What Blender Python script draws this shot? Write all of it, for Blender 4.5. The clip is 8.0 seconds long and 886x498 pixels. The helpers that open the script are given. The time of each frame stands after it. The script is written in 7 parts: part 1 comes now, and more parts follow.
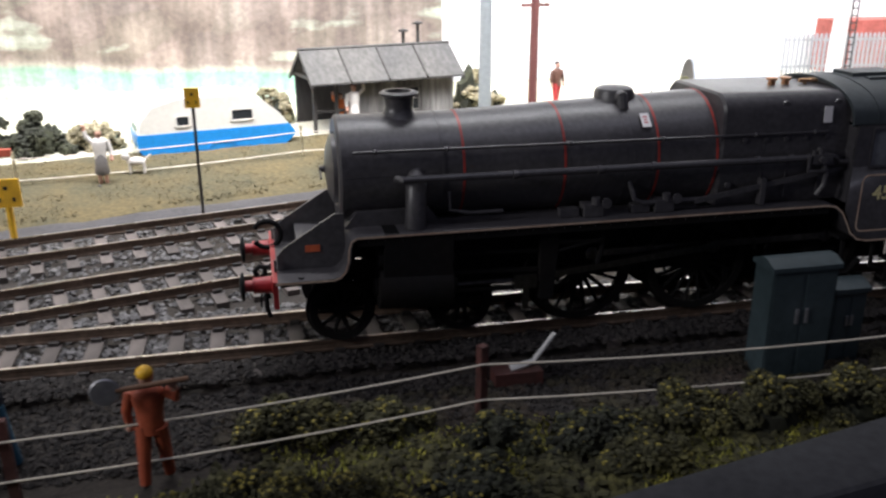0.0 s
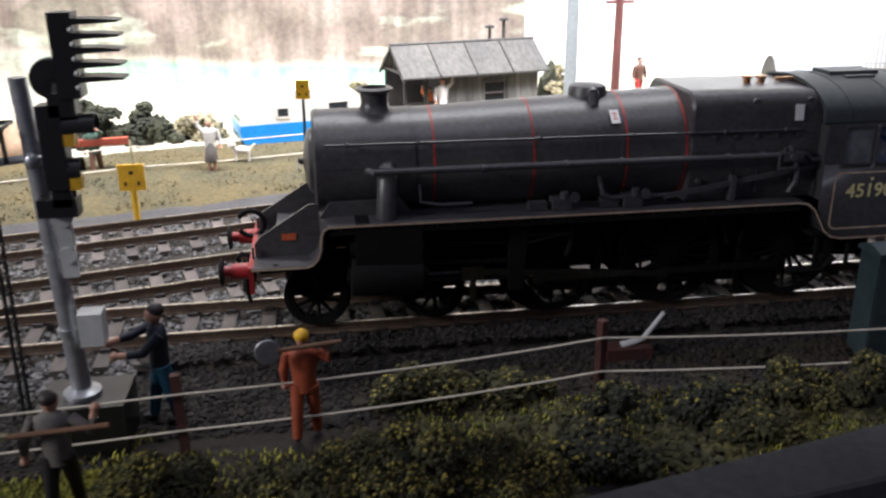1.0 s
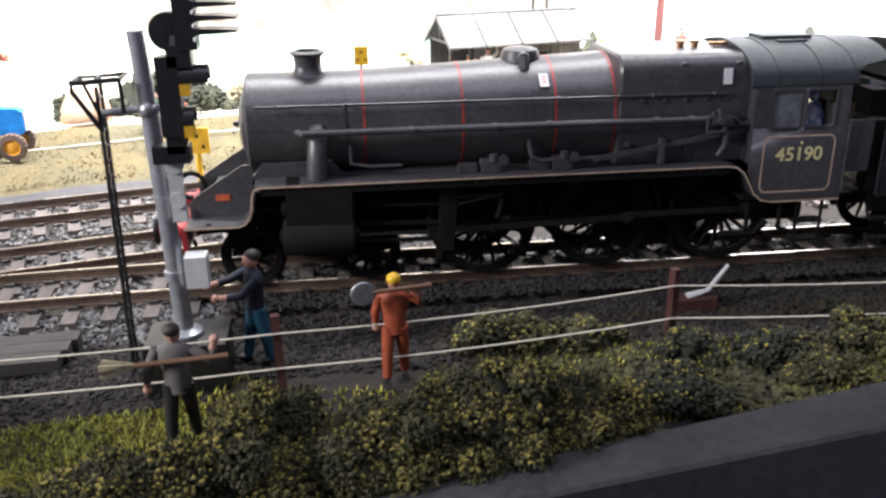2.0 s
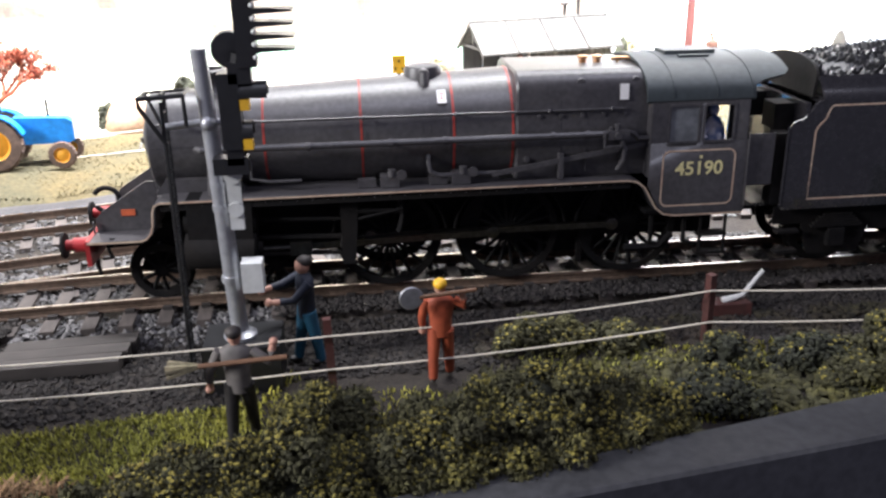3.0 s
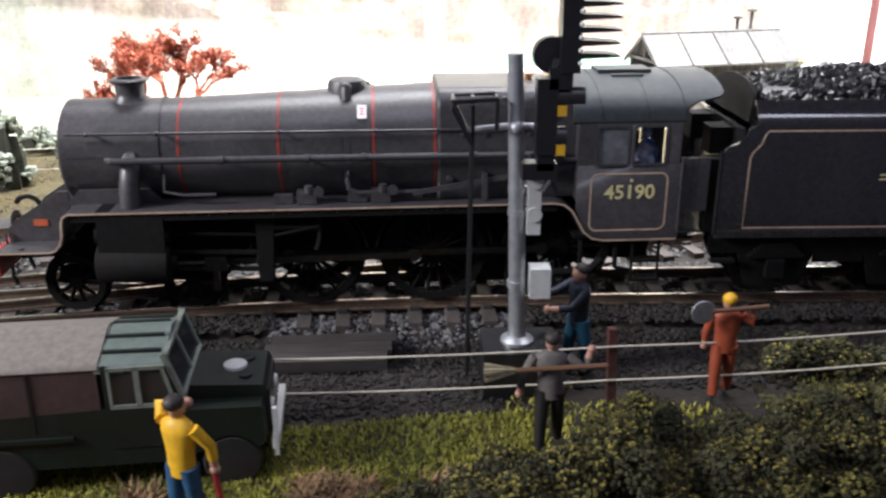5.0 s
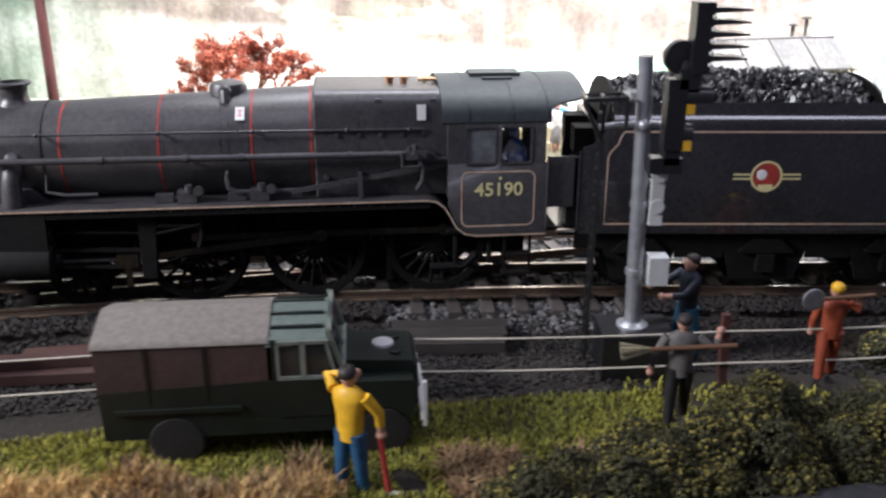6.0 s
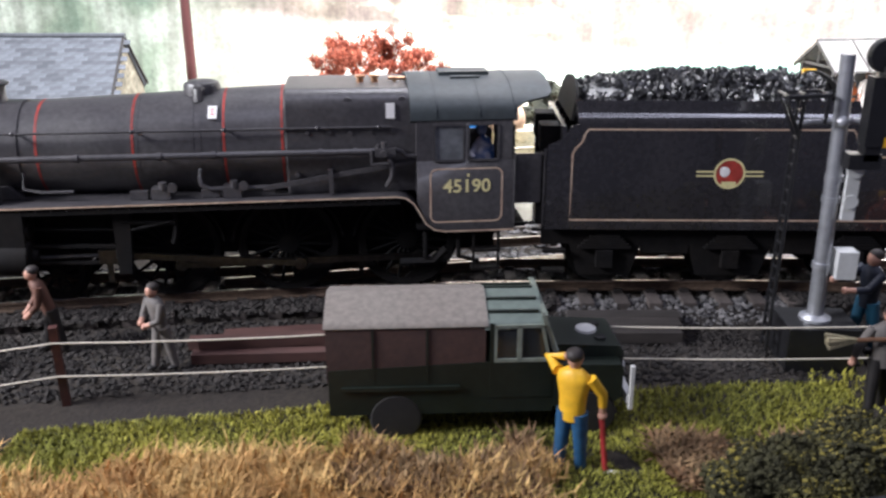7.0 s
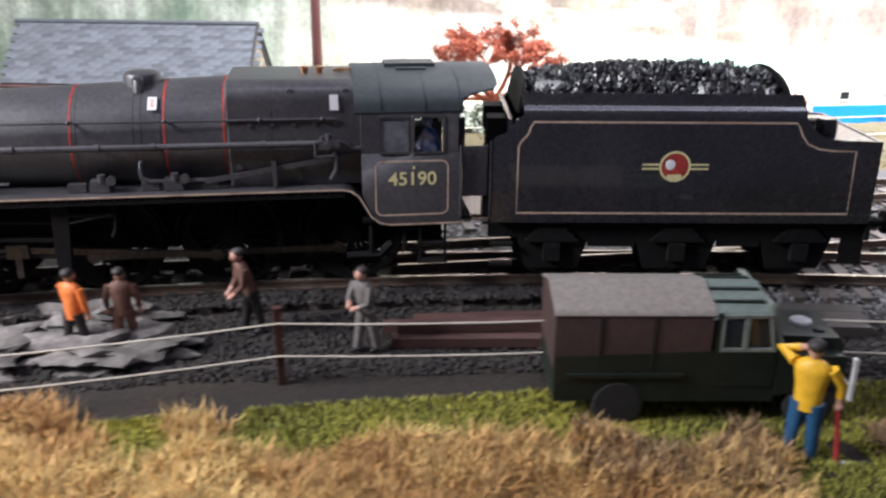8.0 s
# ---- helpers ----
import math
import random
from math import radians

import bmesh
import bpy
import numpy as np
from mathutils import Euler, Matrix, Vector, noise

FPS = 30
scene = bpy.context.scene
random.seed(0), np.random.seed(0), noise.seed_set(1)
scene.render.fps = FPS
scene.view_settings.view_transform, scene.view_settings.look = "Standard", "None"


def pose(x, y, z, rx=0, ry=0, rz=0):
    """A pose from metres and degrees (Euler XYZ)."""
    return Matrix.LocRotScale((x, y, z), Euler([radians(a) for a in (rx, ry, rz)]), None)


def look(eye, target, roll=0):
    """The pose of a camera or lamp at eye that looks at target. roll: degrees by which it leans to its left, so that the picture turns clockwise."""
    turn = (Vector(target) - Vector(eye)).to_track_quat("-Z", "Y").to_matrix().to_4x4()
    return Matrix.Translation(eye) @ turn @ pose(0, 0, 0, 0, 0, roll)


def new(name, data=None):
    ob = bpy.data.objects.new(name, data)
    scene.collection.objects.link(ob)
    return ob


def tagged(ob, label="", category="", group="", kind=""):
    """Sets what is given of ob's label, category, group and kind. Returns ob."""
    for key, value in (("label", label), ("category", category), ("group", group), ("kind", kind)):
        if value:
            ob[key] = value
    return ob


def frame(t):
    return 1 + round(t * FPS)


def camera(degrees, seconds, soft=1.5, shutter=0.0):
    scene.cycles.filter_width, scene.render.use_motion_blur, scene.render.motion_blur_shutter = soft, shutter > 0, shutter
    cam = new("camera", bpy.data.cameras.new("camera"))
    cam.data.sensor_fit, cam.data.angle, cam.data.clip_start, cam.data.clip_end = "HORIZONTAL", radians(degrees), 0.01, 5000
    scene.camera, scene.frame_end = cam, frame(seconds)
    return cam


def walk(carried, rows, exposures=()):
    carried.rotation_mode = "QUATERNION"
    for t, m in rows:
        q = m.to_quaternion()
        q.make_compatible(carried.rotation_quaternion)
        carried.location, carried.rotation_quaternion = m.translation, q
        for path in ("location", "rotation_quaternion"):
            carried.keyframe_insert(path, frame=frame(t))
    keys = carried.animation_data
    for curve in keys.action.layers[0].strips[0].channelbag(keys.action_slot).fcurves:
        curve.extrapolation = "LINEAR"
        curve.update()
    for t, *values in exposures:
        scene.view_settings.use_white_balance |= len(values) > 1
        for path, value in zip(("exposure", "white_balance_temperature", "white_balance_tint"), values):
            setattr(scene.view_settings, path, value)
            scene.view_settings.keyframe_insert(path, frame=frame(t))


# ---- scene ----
MM = 0.001
cam = camera(54.0, 8.0, soft=2.4, shutter=0.4)
PATH = [  # seconds; millimetres x, y, z; degrees
    (0, -36.20, -161.58, 80.52, 70.41, 0.10, -12.16),
    (0.5, -45.59, -163.65, 82.16, 70.18, 0.05, -10.14),
    (1, -52.68, -171.17, 81.30, 70.25, 0.35, -8.70),
    (1.5, -61.26, -178.48, 81.32, 69.12, 0.53, -7.93),
    (1.7, -63.95, -178.65, 78.50, 69.03, 0.44, -7.87),
    (2.8, -70.75, -181.19, 80.45, 68.68, 0.98, -6.58),
    (3, -71.56, -184.02, 81.95, 69.04, 1.03, -6.20),
    (3.5, -80.59, -183.80, 80.24, 69.48, 0.95, -5.61),
    (4, -93.63, -181.84, 80.59, 69.80, 0.55, -4.91),
    (4.5, -105.02, -180.02, 79.73, 69.93, 0.09, -3.00),
    (4.7, -108.69, -179.92, 81.85, 69.49, 0.17, -2.06),
    (5.8, -131.24, -188.17, 81.09, 70.73, 0.06, -0.50),
    (6, -137.45, -192.05, 82.48, 70.08, -0.15, -0.35),
    (6.5, -157.13, -198.97, 85.74, 70.29, -0.20, 1.45),
    (7, -168.17, -200.07, 83.03, 70.03, 0.03, 2.77),
    (7.5, -182.47, -199.08, 82.44, 69.76, -0.41, 3.56),
    (8, -206.09, -204.95, 82.57, 69.58, -0.46, 4.64),
]
RUN = [  # seconds and millimetres that the train has run along x
    (0, -0.0), (0.5, -15.6), (1, -31.9), (1.5, -47.4), (1.7, -54.0), (2.8, -89.3), (3, -95.6), (3.5, -111.3), (4, -127.7), (4.5, -146.4), (4.7, -156.2), (5.8, -214.5), (6, -226.5), (6.5, -252.0), (7, -275.8), (7.5, -302.9), (8, -332.6),
]
walk(cam, [(t, pose(x * MM, y * MM, z * MM, rx, ry, rz)) for t, x, y, z, rx, ry, rz in PATH], exposures=[(0.0, -0.42, 6200, 11), (1.0, -0.18, 6200, 11), (1.5, 0.5, 6200, 11), (3.0, 1.15, 6200, 11), (4.5, 0.82, 6200, 11), (6.0, 0.55, 6050, 12), (7.0, 0.75, 6000, 13), (8.0, 0.55, 6000, 13)])

# ---- light: a bright strip over the back of the layout, a dim room in front, added fills ----
world = bpy.data.worlds.new("room_air")
scene.world = world
world.use_nodes = True
world.node_tree.nodes["Background"].inputs[0].default_value = (0.76, 0.74, 1.0, 1)
world.node_tree.nodes["Background"].inputs[1].default_value = 0.064


def area_lamp(name, eye, target, sx, sy, watts, colour, spread=180):
    data = bpy.data.lights.new(name, "AREA")
    data.shape, data.size, data.size_y, data.energy, data.color, data.spread = "RECTANGLE", sx, sy, watts, colour, radians(spread)
    ob = new(name, data)
    ob.matrix_world = look(eye, target)
    return ob


area_lamp("backscene_strip_lamp", (0.08, 0.12, 0.30), (0.08, 0.258, 0.03), 0.64, 0.05, 5.6, (1.0, 0.975, 0.96), 116)
# unseen fill added at the front left, to brighten the line's left end
area_lamp("end_lamp", (-0.58, -0.16, 0.26), (-0.33, -0.03, 0.0), 0.16, 0.10, 1.15, (1.0, 0.97, 0.94), 120)
# unseen overhead fill, added for the near sides and the tender's highlight
area_lamp("room_window_lamp", (0.06, -0.30, 0.92), (-0.03, 0.0, 0.02), 0.9, 0.10, 1.75, (0.87, 0.86, 1.0))

# ---- helpers for meshes, in millimetres ----
def scaled(bm):
    bmesh.ops.scale(bm, vec=(MM, MM, MM), verts=bm.verts)


def mesh_from(bm, name, bev=0.0, seg=1, sharp=35):
    if bev:
        edges = [e for e in bm.edges if len(e.link_faces) == 2 and e.calc_face_angle(0) > radians(30)]
        bmesh.ops.bevel(bm, geom=edges, offset=bev, segments=seg, affect="EDGES", clamp_overlap=True)
    bmesh.ops.recalc_face_normals(bm, faces=bm.faces)
    scaled(bm)
    me = bpy.data.meshes.new(name)
    for face in bm.faces:
        face.smooth = True
    bm.to_mesh(me)
    bm.free()
    me.set_sharp_from_angle(angle=radians(sharp))
    return me


def part(name, bm, material, parent=None, label="", bev=0.0, seg=1, sharp=35, m=None):
    me = mesh_from(bm, name, bev, seg, sharp)
    me.materials.append(material)
    ob = new(name, me)
    if parent:
        ob.parent = parent
    if m:
        ob.matrix_basis = m
    return tagged(ob, label)


def share(name, me, parent, m, label=""):
    ob = new(name, me)
    ob.parent = parent
    ob.matrix_basis = m
    return tagged(ob, label)


def thing(name, label, category, x=0, y=0, z=0, rz=0, group="", kind="", rx=0, ry=0):
    ob = new(name)
    ob.empty_display_size = 0.005
    ob.matrix_basis = at(x, y, z, rx, ry, rz)
    return tagged(ob, label, category, group, kind)


def at(x, y, z, rx=0, ry=0, rz=0):
    return pose(x * MM, y * MM, z * MM, rx, ry, rz)


def box(bm, x0, x1, y0, y1, z0, z1):
    vs = [bm.verts.new((x, y, z)) for x in (x0, x1) for y in (y0, y1) for z in (z0, z1)]
    for q in ((0, 1, 3, 2), (4, 6, 7, 5), (0, 4, 5, 1), (2, 3, 7, 6), (0, 2, 6, 4), (1, 5, 7, 3)):
        bm.faces.new([vs[i] for i in q])
    return vs


def prism(bm, poly, axis, a, b):
    """A polygon of (u, v) drawn out along an axis: 'y' takes u=x, v=z; 'x' takes u=y, v=z; 'z' takes u=x, v=y."""
    def place(u, v, w):
        return {"y": (u, w, v), "x": (w, u, v), "z": (u, v, w)}[axis]
    lo = [bm.verts.new(place(u, v, a)) for u, v in poly]
    hi = [bm.verts.new(place(u, v, b)) for u, v in poly]
    n = len(poly)
    bm.faces.new(lo)
    bm.faces.new(hi[::-1])
    for i in range(n):
        bm.faces.new((lo[i], hi[i], hi[(i + 1) % n], lo[(i + 1) % n]))
    return lo + hi


def rings(bm, loops, closed=True, caps=True):
    """Skin between loops of points with equal counts."""
    vs = [[bm.verts.new(p) for p in loop] for loop in loops]
    n = len(vs[0])
    for a, b in zip(vs, vs[1:]):
        for i in range(n if closed else n - 1):
            j = (i + 1) % n
            bm.faces.new((a[i], b[i], b[j], a[j]))
    if caps and closed:
        bm.faces.new(vs[0])
        bm.faces.new(vs[-1][::-1])
    return vs


def basis(d):
    d = Vector(d).normalized()
    u = d.orthogonal().normalized()
    return u, d.cross(u)


def tube(bm, pts, r, seg=8, caps=True):
    """A tube through points; r is one radius or one for each point."""
    pts = [Vector(p) for p in pts]
    loops = []
    u = None
    for i, p in enumerate(pts):
        d = (pts[min(i + 1, len(pts) - 1)] - pts[max(i - 1, 0)]).normalized()
        if u is None:
            u = d.orthogonal().normalized()
        u = (u - d * u.dot(d)).normalized()
        v = d.cross(u)
        rr = r[i] if isinstance(r, (list, tuple)) else r
        loops.append([p + (u * math.cos(a) + v * math.sin(a)) * rr for a in [2 * math.pi * k / seg for k in range(seg)]])
    rings(bm, loops, True, caps)


def lathe(bm, profile, origin, axis="z", seg=24):
    """Turns (radius, height) pairs about an axis through origin."""
    o = Vector(origin)
    loops = []
    for r, h in profile:
        loop = []
        for k in range(seg):
            c, s = r * math.cos(2 * math.pi * k / seg), r * math.sin(2 * math.pi * k / seg)
            loop.append(o + Vector({"z": (c, s, h), "y": (c, h, s), "x": (h, c, s)}[axis]))
        loops.append(loop)
    rings(bm, loops)


def blob(bm, c, r, seed=0, sub=2, rough=0.25, freq=1.0):
    """A lump: a ball with noise on it, r one radius or three."""
    made = bmesh.ops.create_icosphere(bm, subdivisions=sub, radius=1.0)["verts"]
    rr = Vector(r) if isinstance(r, (list, tuple)) else Vector((r, r, r))
    off = Vector((seed * 7.31, seed * 3.77, seed * 1.93))
    for v in made:
        k = 1 + rough * noise.noise(v.co * freq + off) * 1.6
        v.co = Vector(c) + Vector((v.co.x * rr.x, v.co.y * rr.y, v.co.z * rr.z)) * k
    return made


def turned(vs, angle, axis, centre):
    m = Matrix.Translation(centre) @ Matrix.Rotation(radians(angle), 4, axis) @ Matrix.Translation(-Vector(centre))
    for v in vs:
        v.co = m @ v.co


def soup(name, verts, faces, material, kind="stuff", label="", category="", parent=None, smooth=False):
    """One mesh out of arrays, in millimetres."""
    me = bpy.data.meshes.new(name)
    me.from_pydata((np.asarray(verts) * MM).tolist(), [], faces.tolist() if hasattr(faces, "tolist") else faces)
    me.materials.append(material)
    if smooth:
        me.shade_smooth()
    ob = new(name, me)
    if parent:
        ob.parent = parent
    return tagged(ob, label, category, "", kind)


# ---- materials ----
def mat(name, colour, rough=0.6, metal=0.0, grain=600.0, patch=40.0, vary=0.25, bump=0.15, colour2=None, spec=0.5, island=0.0, each=0.0, streak=None, stop=0.5, coat=0.0):
    """colour with fine grain and broad patches (both by noise, in 1/m); colour2: what the patches turn to."""
    m = bpy.data.materials.new(name)
    m.use_nodes = True
    t = m.node_tree
    b = t.nodes["Principled BSDF"]
    co = t.nodes.new("ShaderNodeTexCoord")
    src = co.outputs["Object"]
    if streak:
        mp = t.nodes.new("ShaderNodeMapping")
        mp.inputs["Scale"].default_value = streak
        t.links.new(src, mp.inputs[0])
        src = mp.outputs[0]
    n1, n2 = t.nodes.new("ShaderNodeTexNoise"), t.nodes.new("ShaderNodeTexNoise")
    n1.inputs["Scale"].default_value, n2.inputs["Scale"].default_value = grain, patch
    n1.inputs["Detail"].default_value, n2.inputs["Detail"].default_value = 4, 5
    t.links.new(src, n1.inputs[0])
    t.links.new(src, n2.inputs[0])
    r1 = t.nodes.new("ShaderNodeValToRGB")
    c2 = colour2 or tuple(c * (1 - vary) for c in colour)
    r1.color_ramp.elements[0].position, r1.color_ramp.elements[1].position = stop - 0.14, stop + 0.14
    r1.color_ramp.elements[0].color, r1.color_ramp.elements[1].color = (*colour, 1), (*c2, 1)
    t.links.new(n2.outputs[0], r1.inputs[0])
    mix = t.nodes.new("ShaderNodeMix")
    mix.data_type, mix.blend_type = "RGBA", "MULTIPLY"
    mix.inputs[0].default_value = 1.0
    r2 = t.nodes.new("ShaderNodeValToRGB")
    r2.color_ramp.elements[0].position, r2.color_ramp.elements[1].position = 0.3, 0.7
    r2.color_ramp.elements[0].color, r2.color_ramp.elements[1].color = (*[1 - vary] * 3, 1), (*[1 + vary * 0.6] * 3, 1)
    t.links.new(n1.outputs[0], r2.inputs[0])
    t.links.new(r1.outputs[0], mix.inputs[6])
    t.links.new(r2.outputs[0], mix.inputs[7])
    out = mix.outputs[2]
    for amount, kind, sock in ((island, "ShaderNodeNewGeometry", "Random Per Island"), (each, "ShaderNodeObjectInfo", "Random")):
        if amount:
            g = t.nodes.new(kind)
            mr = t.nodes.new("ShaderNodeMapRange")
            mr.inputs[3].default_value, mr.inputs[4].default_value = 1 - amount, 1 + amount
            t.links.new(g.outputs[sock], mr.inputs[0])
            mm = t.nodes.new("ShaderNodeMix")
            mm.data_type, mm.blend_type = "RGBA", "MULTIPLY"
            mm.inputs[0].default_value = 1.0
            t.links.new(out, mm.inputs[6])
            t.links.new(mr.outputs[0], mm.inputs[7])
            out = mm.outputs[2]
    t.links.new(out, b.inputs["Base Color"])
    mr = t.nodes.new("ShaderNodeMapRange")
    mr.inputs[3].default_value, mr.inputs[4].default_value = max(rough - 0.12, 0.03), min(rough + 0.12, 1)
    t.links.new(n2.outputs[0], mr.inputs[0])
    t.links.new(mr.outputs[0], b.inputs["Roughness"])
    b.inputs["Metallic"].default_value = metal
    b.inputs["Specular IOR Level"].default_value = spec
    b.inputs["Coat Weight"].default_value = coat
    if bump:
        bp = t.nodes.new("ShaderNodeBump")
        bp.inputs["Strength"].default_value, bp.inputs["Distance"].default_value = bump, 0.0003
        t.links.new(n1.outputs[0], bp.inputs["Height"])
        t.links.new(bp.outputs[0], b.inputs["Normal"])
    return m


LOCO = mat("satin_black_paint", (0.050, 0.047, 0.052), 0.40, 0, 900, 60, 0.3, 0.05, (0.070, 0.066, 0.069), 0.6)
TENDER = mat("tender_black_paint", (0.022, 0.021, 0.024), 0.24, 0, 900, 50, 0.3, 0.02, (0.030, 0.028, 0.031), 0.5, coat=0.7)
ROOF = mat("dusty_roof_black", (0.040, 0.048, 0.052), 0.55, 0, 700, 50, 0.2, 0.08, (0.035, 0.045, 0.05))
# underframe black; on valances, motion and lockers it also paints in shade
FRAMES = mat("matt_black_and_shade", (0.005, 0.005, 0.006), 0.8, 0, 700, 90, 0.35, 0.15, (0.009, 0.0075, 0.007), 0.2)
ROD = mat("oily_steel_rod", (0.10, 0.097, 0.097), 0.34, 1.0, 900, 120, 0.3, 0.05, (0.08, 0.075, 0.07))
REDLINE = mat("faded_red_lining", (0.42, 0.05, 0.035), 0.5, 0, 600, 200, 0.3, 0, (0.25, 0.03, 0.025))
CREAMLINE = mat("cream_lining", (0.62, 0.48, 0.36), 0.5, 0, 600, 200, 0.2, 0, (0.50, 0.34, 0.25))
LETTER = mat("straw_transfer", (0.78, 0.70, 0.36), 0.5, 0, 700, 150, 0.12, 0)
BUFRED = mat("buffer_red_paint", (0.34, 0.022, 0.026), 0.45, 0, 600, 100, 0.2, 0.03, (0.22, 0.02, 0.02))
LABELW = mat("white_paper_label", (0.82, 0.80, 0.80), 0.6, 0, 800, 200, 0.06, 0)
LABELR = mat("red_print", (0.60, 0.12, 0.13), 0.6, 0, 800, 200, 0.1, 0)
COPPER = mat("worn_brass", (0.62, 0.30, 0.15), 0.3, 1.0, 800, 100, 0.2, 0.03, (0.75, 0.48, 0.28))
COAL = mat("broken_coal", (0.018, 0.018, 0.020), 0.33, 0, 800, 250, 0.4, 0.25, (0.035, 0.035, 0.038), 0.7, island=0.5)
RAILTOP = mat("polished_rail", (0.62, 0.58, 0.54), 0.28, 1.0, 900, 60, 0.15, 0.03, (0.50, 0.44, 0.38))
RAILSIDE = mat("rusty_rail_side", (0.10, 0.065, 0.045), 0.7, 0.2, 900, 80, 0.3, 0.1, (0.16, 0.11, 0.08))
SLEEPER = mat("dark_sleeper", (0.055, 0.045, 0.040), 0.75, 0, 700, 60, 0.3, 0.2, (0.09, 0.075, 0.068), each=0.35, streak=(1, 0.2, 1))
CHAIR = mat("rail_chair_black", (0.035, 0.030, 0.028), 0.7, 0, 900, 90, 0.3, 0.1)
BALLAST = mat("granite_ballast", (0.145, 0.14, 0.14), 0.8, 0, 900, 30, 0.3, 0.1, (0.09, 0.085, 0.085), island=0.55)
BALLASTBED = mat("ballast_bed", (0.14, 0.13, 0.125), 0.9, 0, 1100, 30, 0.5, 0.6, (0.085, 0.075, 0.07))
GROUND = mat("dark_scatter_earth", (0.020, 0.015, 0.012), 0.95, 0, 1100, 35, 0.5, 0.8, (0.032, 0.025, 0.018))
BANK = mat("ochre_turf_bank", (0.092, 0.070, 0.028), 0.95, 0, 700, 45, 0.4, 0.7, (0.066, 0.058, 0.030))
GREY_PATH = mat("grey_cinder_path", (0.060, 0.056, 0.058), 0.9, 0, 900, 40, 0.3, 0.4, (0.040, 0.037, 0.038))
# brightness put into the colour, so the ground at the back blows out
YARD = mat("pale_blown_out_ground", (0.52, 0.49, 0.40), 0.9, 0, 900, 40, 0.25, 0.4, (0.38, 0.37, 0.27))
BOARD = mat("black_painted_board", (0.046, 0.046, 0.050), 0.45, 0, 500, 25, 0.3, 0.08, (0.070, 0.070, 0.074))
WALLWHITE = mat("white_wall_paint", (0.80, 0.80, 0.79), 0.8, 0, 200, 6, 0.05, 0.05, (0.74, 0.74, 0.74))

# ---- the plan: the line the train runs on ----
CURVE_X, CURVE_R, LINE_Y = -76.6, 937.0, 17.0


def line_at(x):
    """Centre line of the running line: y and heading in degrees."""
    a = math.asin(min(max(CURVE_X - x, 0) / CURVE_R, 0.95))
    return LINE_Y - CURVE_R * (1 - math.cos(a)), math.degrees(a)


def loop_at(x):
    """Second track: runs into the first on the left, level with it on the right."""
    if x > 10:
        return 67.0, 0.0
    if x > -30:
        u = (10 - x) / 40
        return 67 - 40 * u * u * 0.125, 14 * u
    if x > -250:
        return 62 + (x + 30) * 0.245 + 0.0, 13.8
    y, a = line_at(x)
    return y + 1.0, a


def siding_at(x):
    """Third track, farther back."""
    if x > 60:
        return 118.0, 0.0
    if x > -20:
        u = (60 - x) / 80
        return 118 - 80 * u * u * 0.125, 14 * u
    return 108 + (x + 20) * 0.25, 14.0


def fence_y(x):
    if x > -80:
        return -25.0
    u = -80 - x
    return -25 - u * 0.05 - u * u * 0.00055


def ground_z(x, y):
    """Height of the scenery under the scatter."""
    yl = line_at(x)[0]
    near = yl - y
    z = -4.3
    if near > 14:
        z -= 1.2 * min((near - 14) / 10, 1)
    if near > 50:
        z -= 2.0 * min((near - 50) / 14, 1)
    far = y - siding_at(x)[0]
    if far > 18:
        z += 7.0 * min((far - 18) / 70, 1) ** 1.2
    z += 0.6 * noise.noise(Vector((x, y, 0)) * 0.05) + 0.25 * noise.noise(Vector((x, y, 5)) * 0.2)
    return z


def cap_y(x):
    return -56.5 + 0.21 * x


# ---- ground: one sheet ----
def build_ground():
    xs, ys = np.arange(-760, 901, 4.0), np.arange(-170, 346, 4.0)
    verts, faces = [], []
    for x in xs:
        for y in ys:
            verts.append((x, max(y, cap_y(x) - 1.0), ground_z(x, max(y, cap_y(x) - 1.0))))
    n = len(ys)
    for i in range(len(xs) - 1):
        for j in range(n - 1):
            a = i * n + j
            if ys[j + 1] > cap_y(xs[i]) - 1 or ys[j + 1] > cap_y(xs[i + 1]) - 1:
                faces.append((a, a + n, a + n + 1, a + 1))
    ob = soup("ground", verts, faces, GROUND, "structure", "dark brown scatter-covered baseboard of a model railway", "ground", smooth=True)
    return ob


build_ground()


def strip_sheet(name, path, y0, y1, dz, material, label, category, x0=-700, x1=800, step=4.0, wob=1.5, kind="structure"):
    """A thin sheet that follows a track between two offsets, draped on the ground."""
    verts, faces, k = [], [], 9
    xs = np.arange(x0, x1, step)
    for x in xs:
        yc = path(x)[0]
        for j in range(k):
            u = j / (k - 1)
            y = yc + y0 + (y1 - y0) * u + (wob * noise.noise(Vector((x * 0.07, u * 9, y0))) if j in (0, k - 1) else 0)
            edge = -1.2 if j in (0, k - 1) else 0
            verts.append((x, y, ground_z(x, y) + dz + edge + 0.3 * noise.noise(Vector((x, y, 2)) * 0.3)))
    for i in range(len(xs) - 1):
        for j in range(k - 1):
            a = i * k + j
            faces.append((a, a + k, a + k + 1, a + 1))
    return soup(name, verts, faces, material, kind, label, category, smooth=True)


strip_sheet("ground_path", siding_at, 15, 30, 0.8, GREY_PATH, "grey cinder path beside the farthest track", "path")
strip_sheet("ground_bank", siding_at, 28, 95, 1.6, BANK, "ochre and green turf bank behind the tracks", "bank", wob=4)

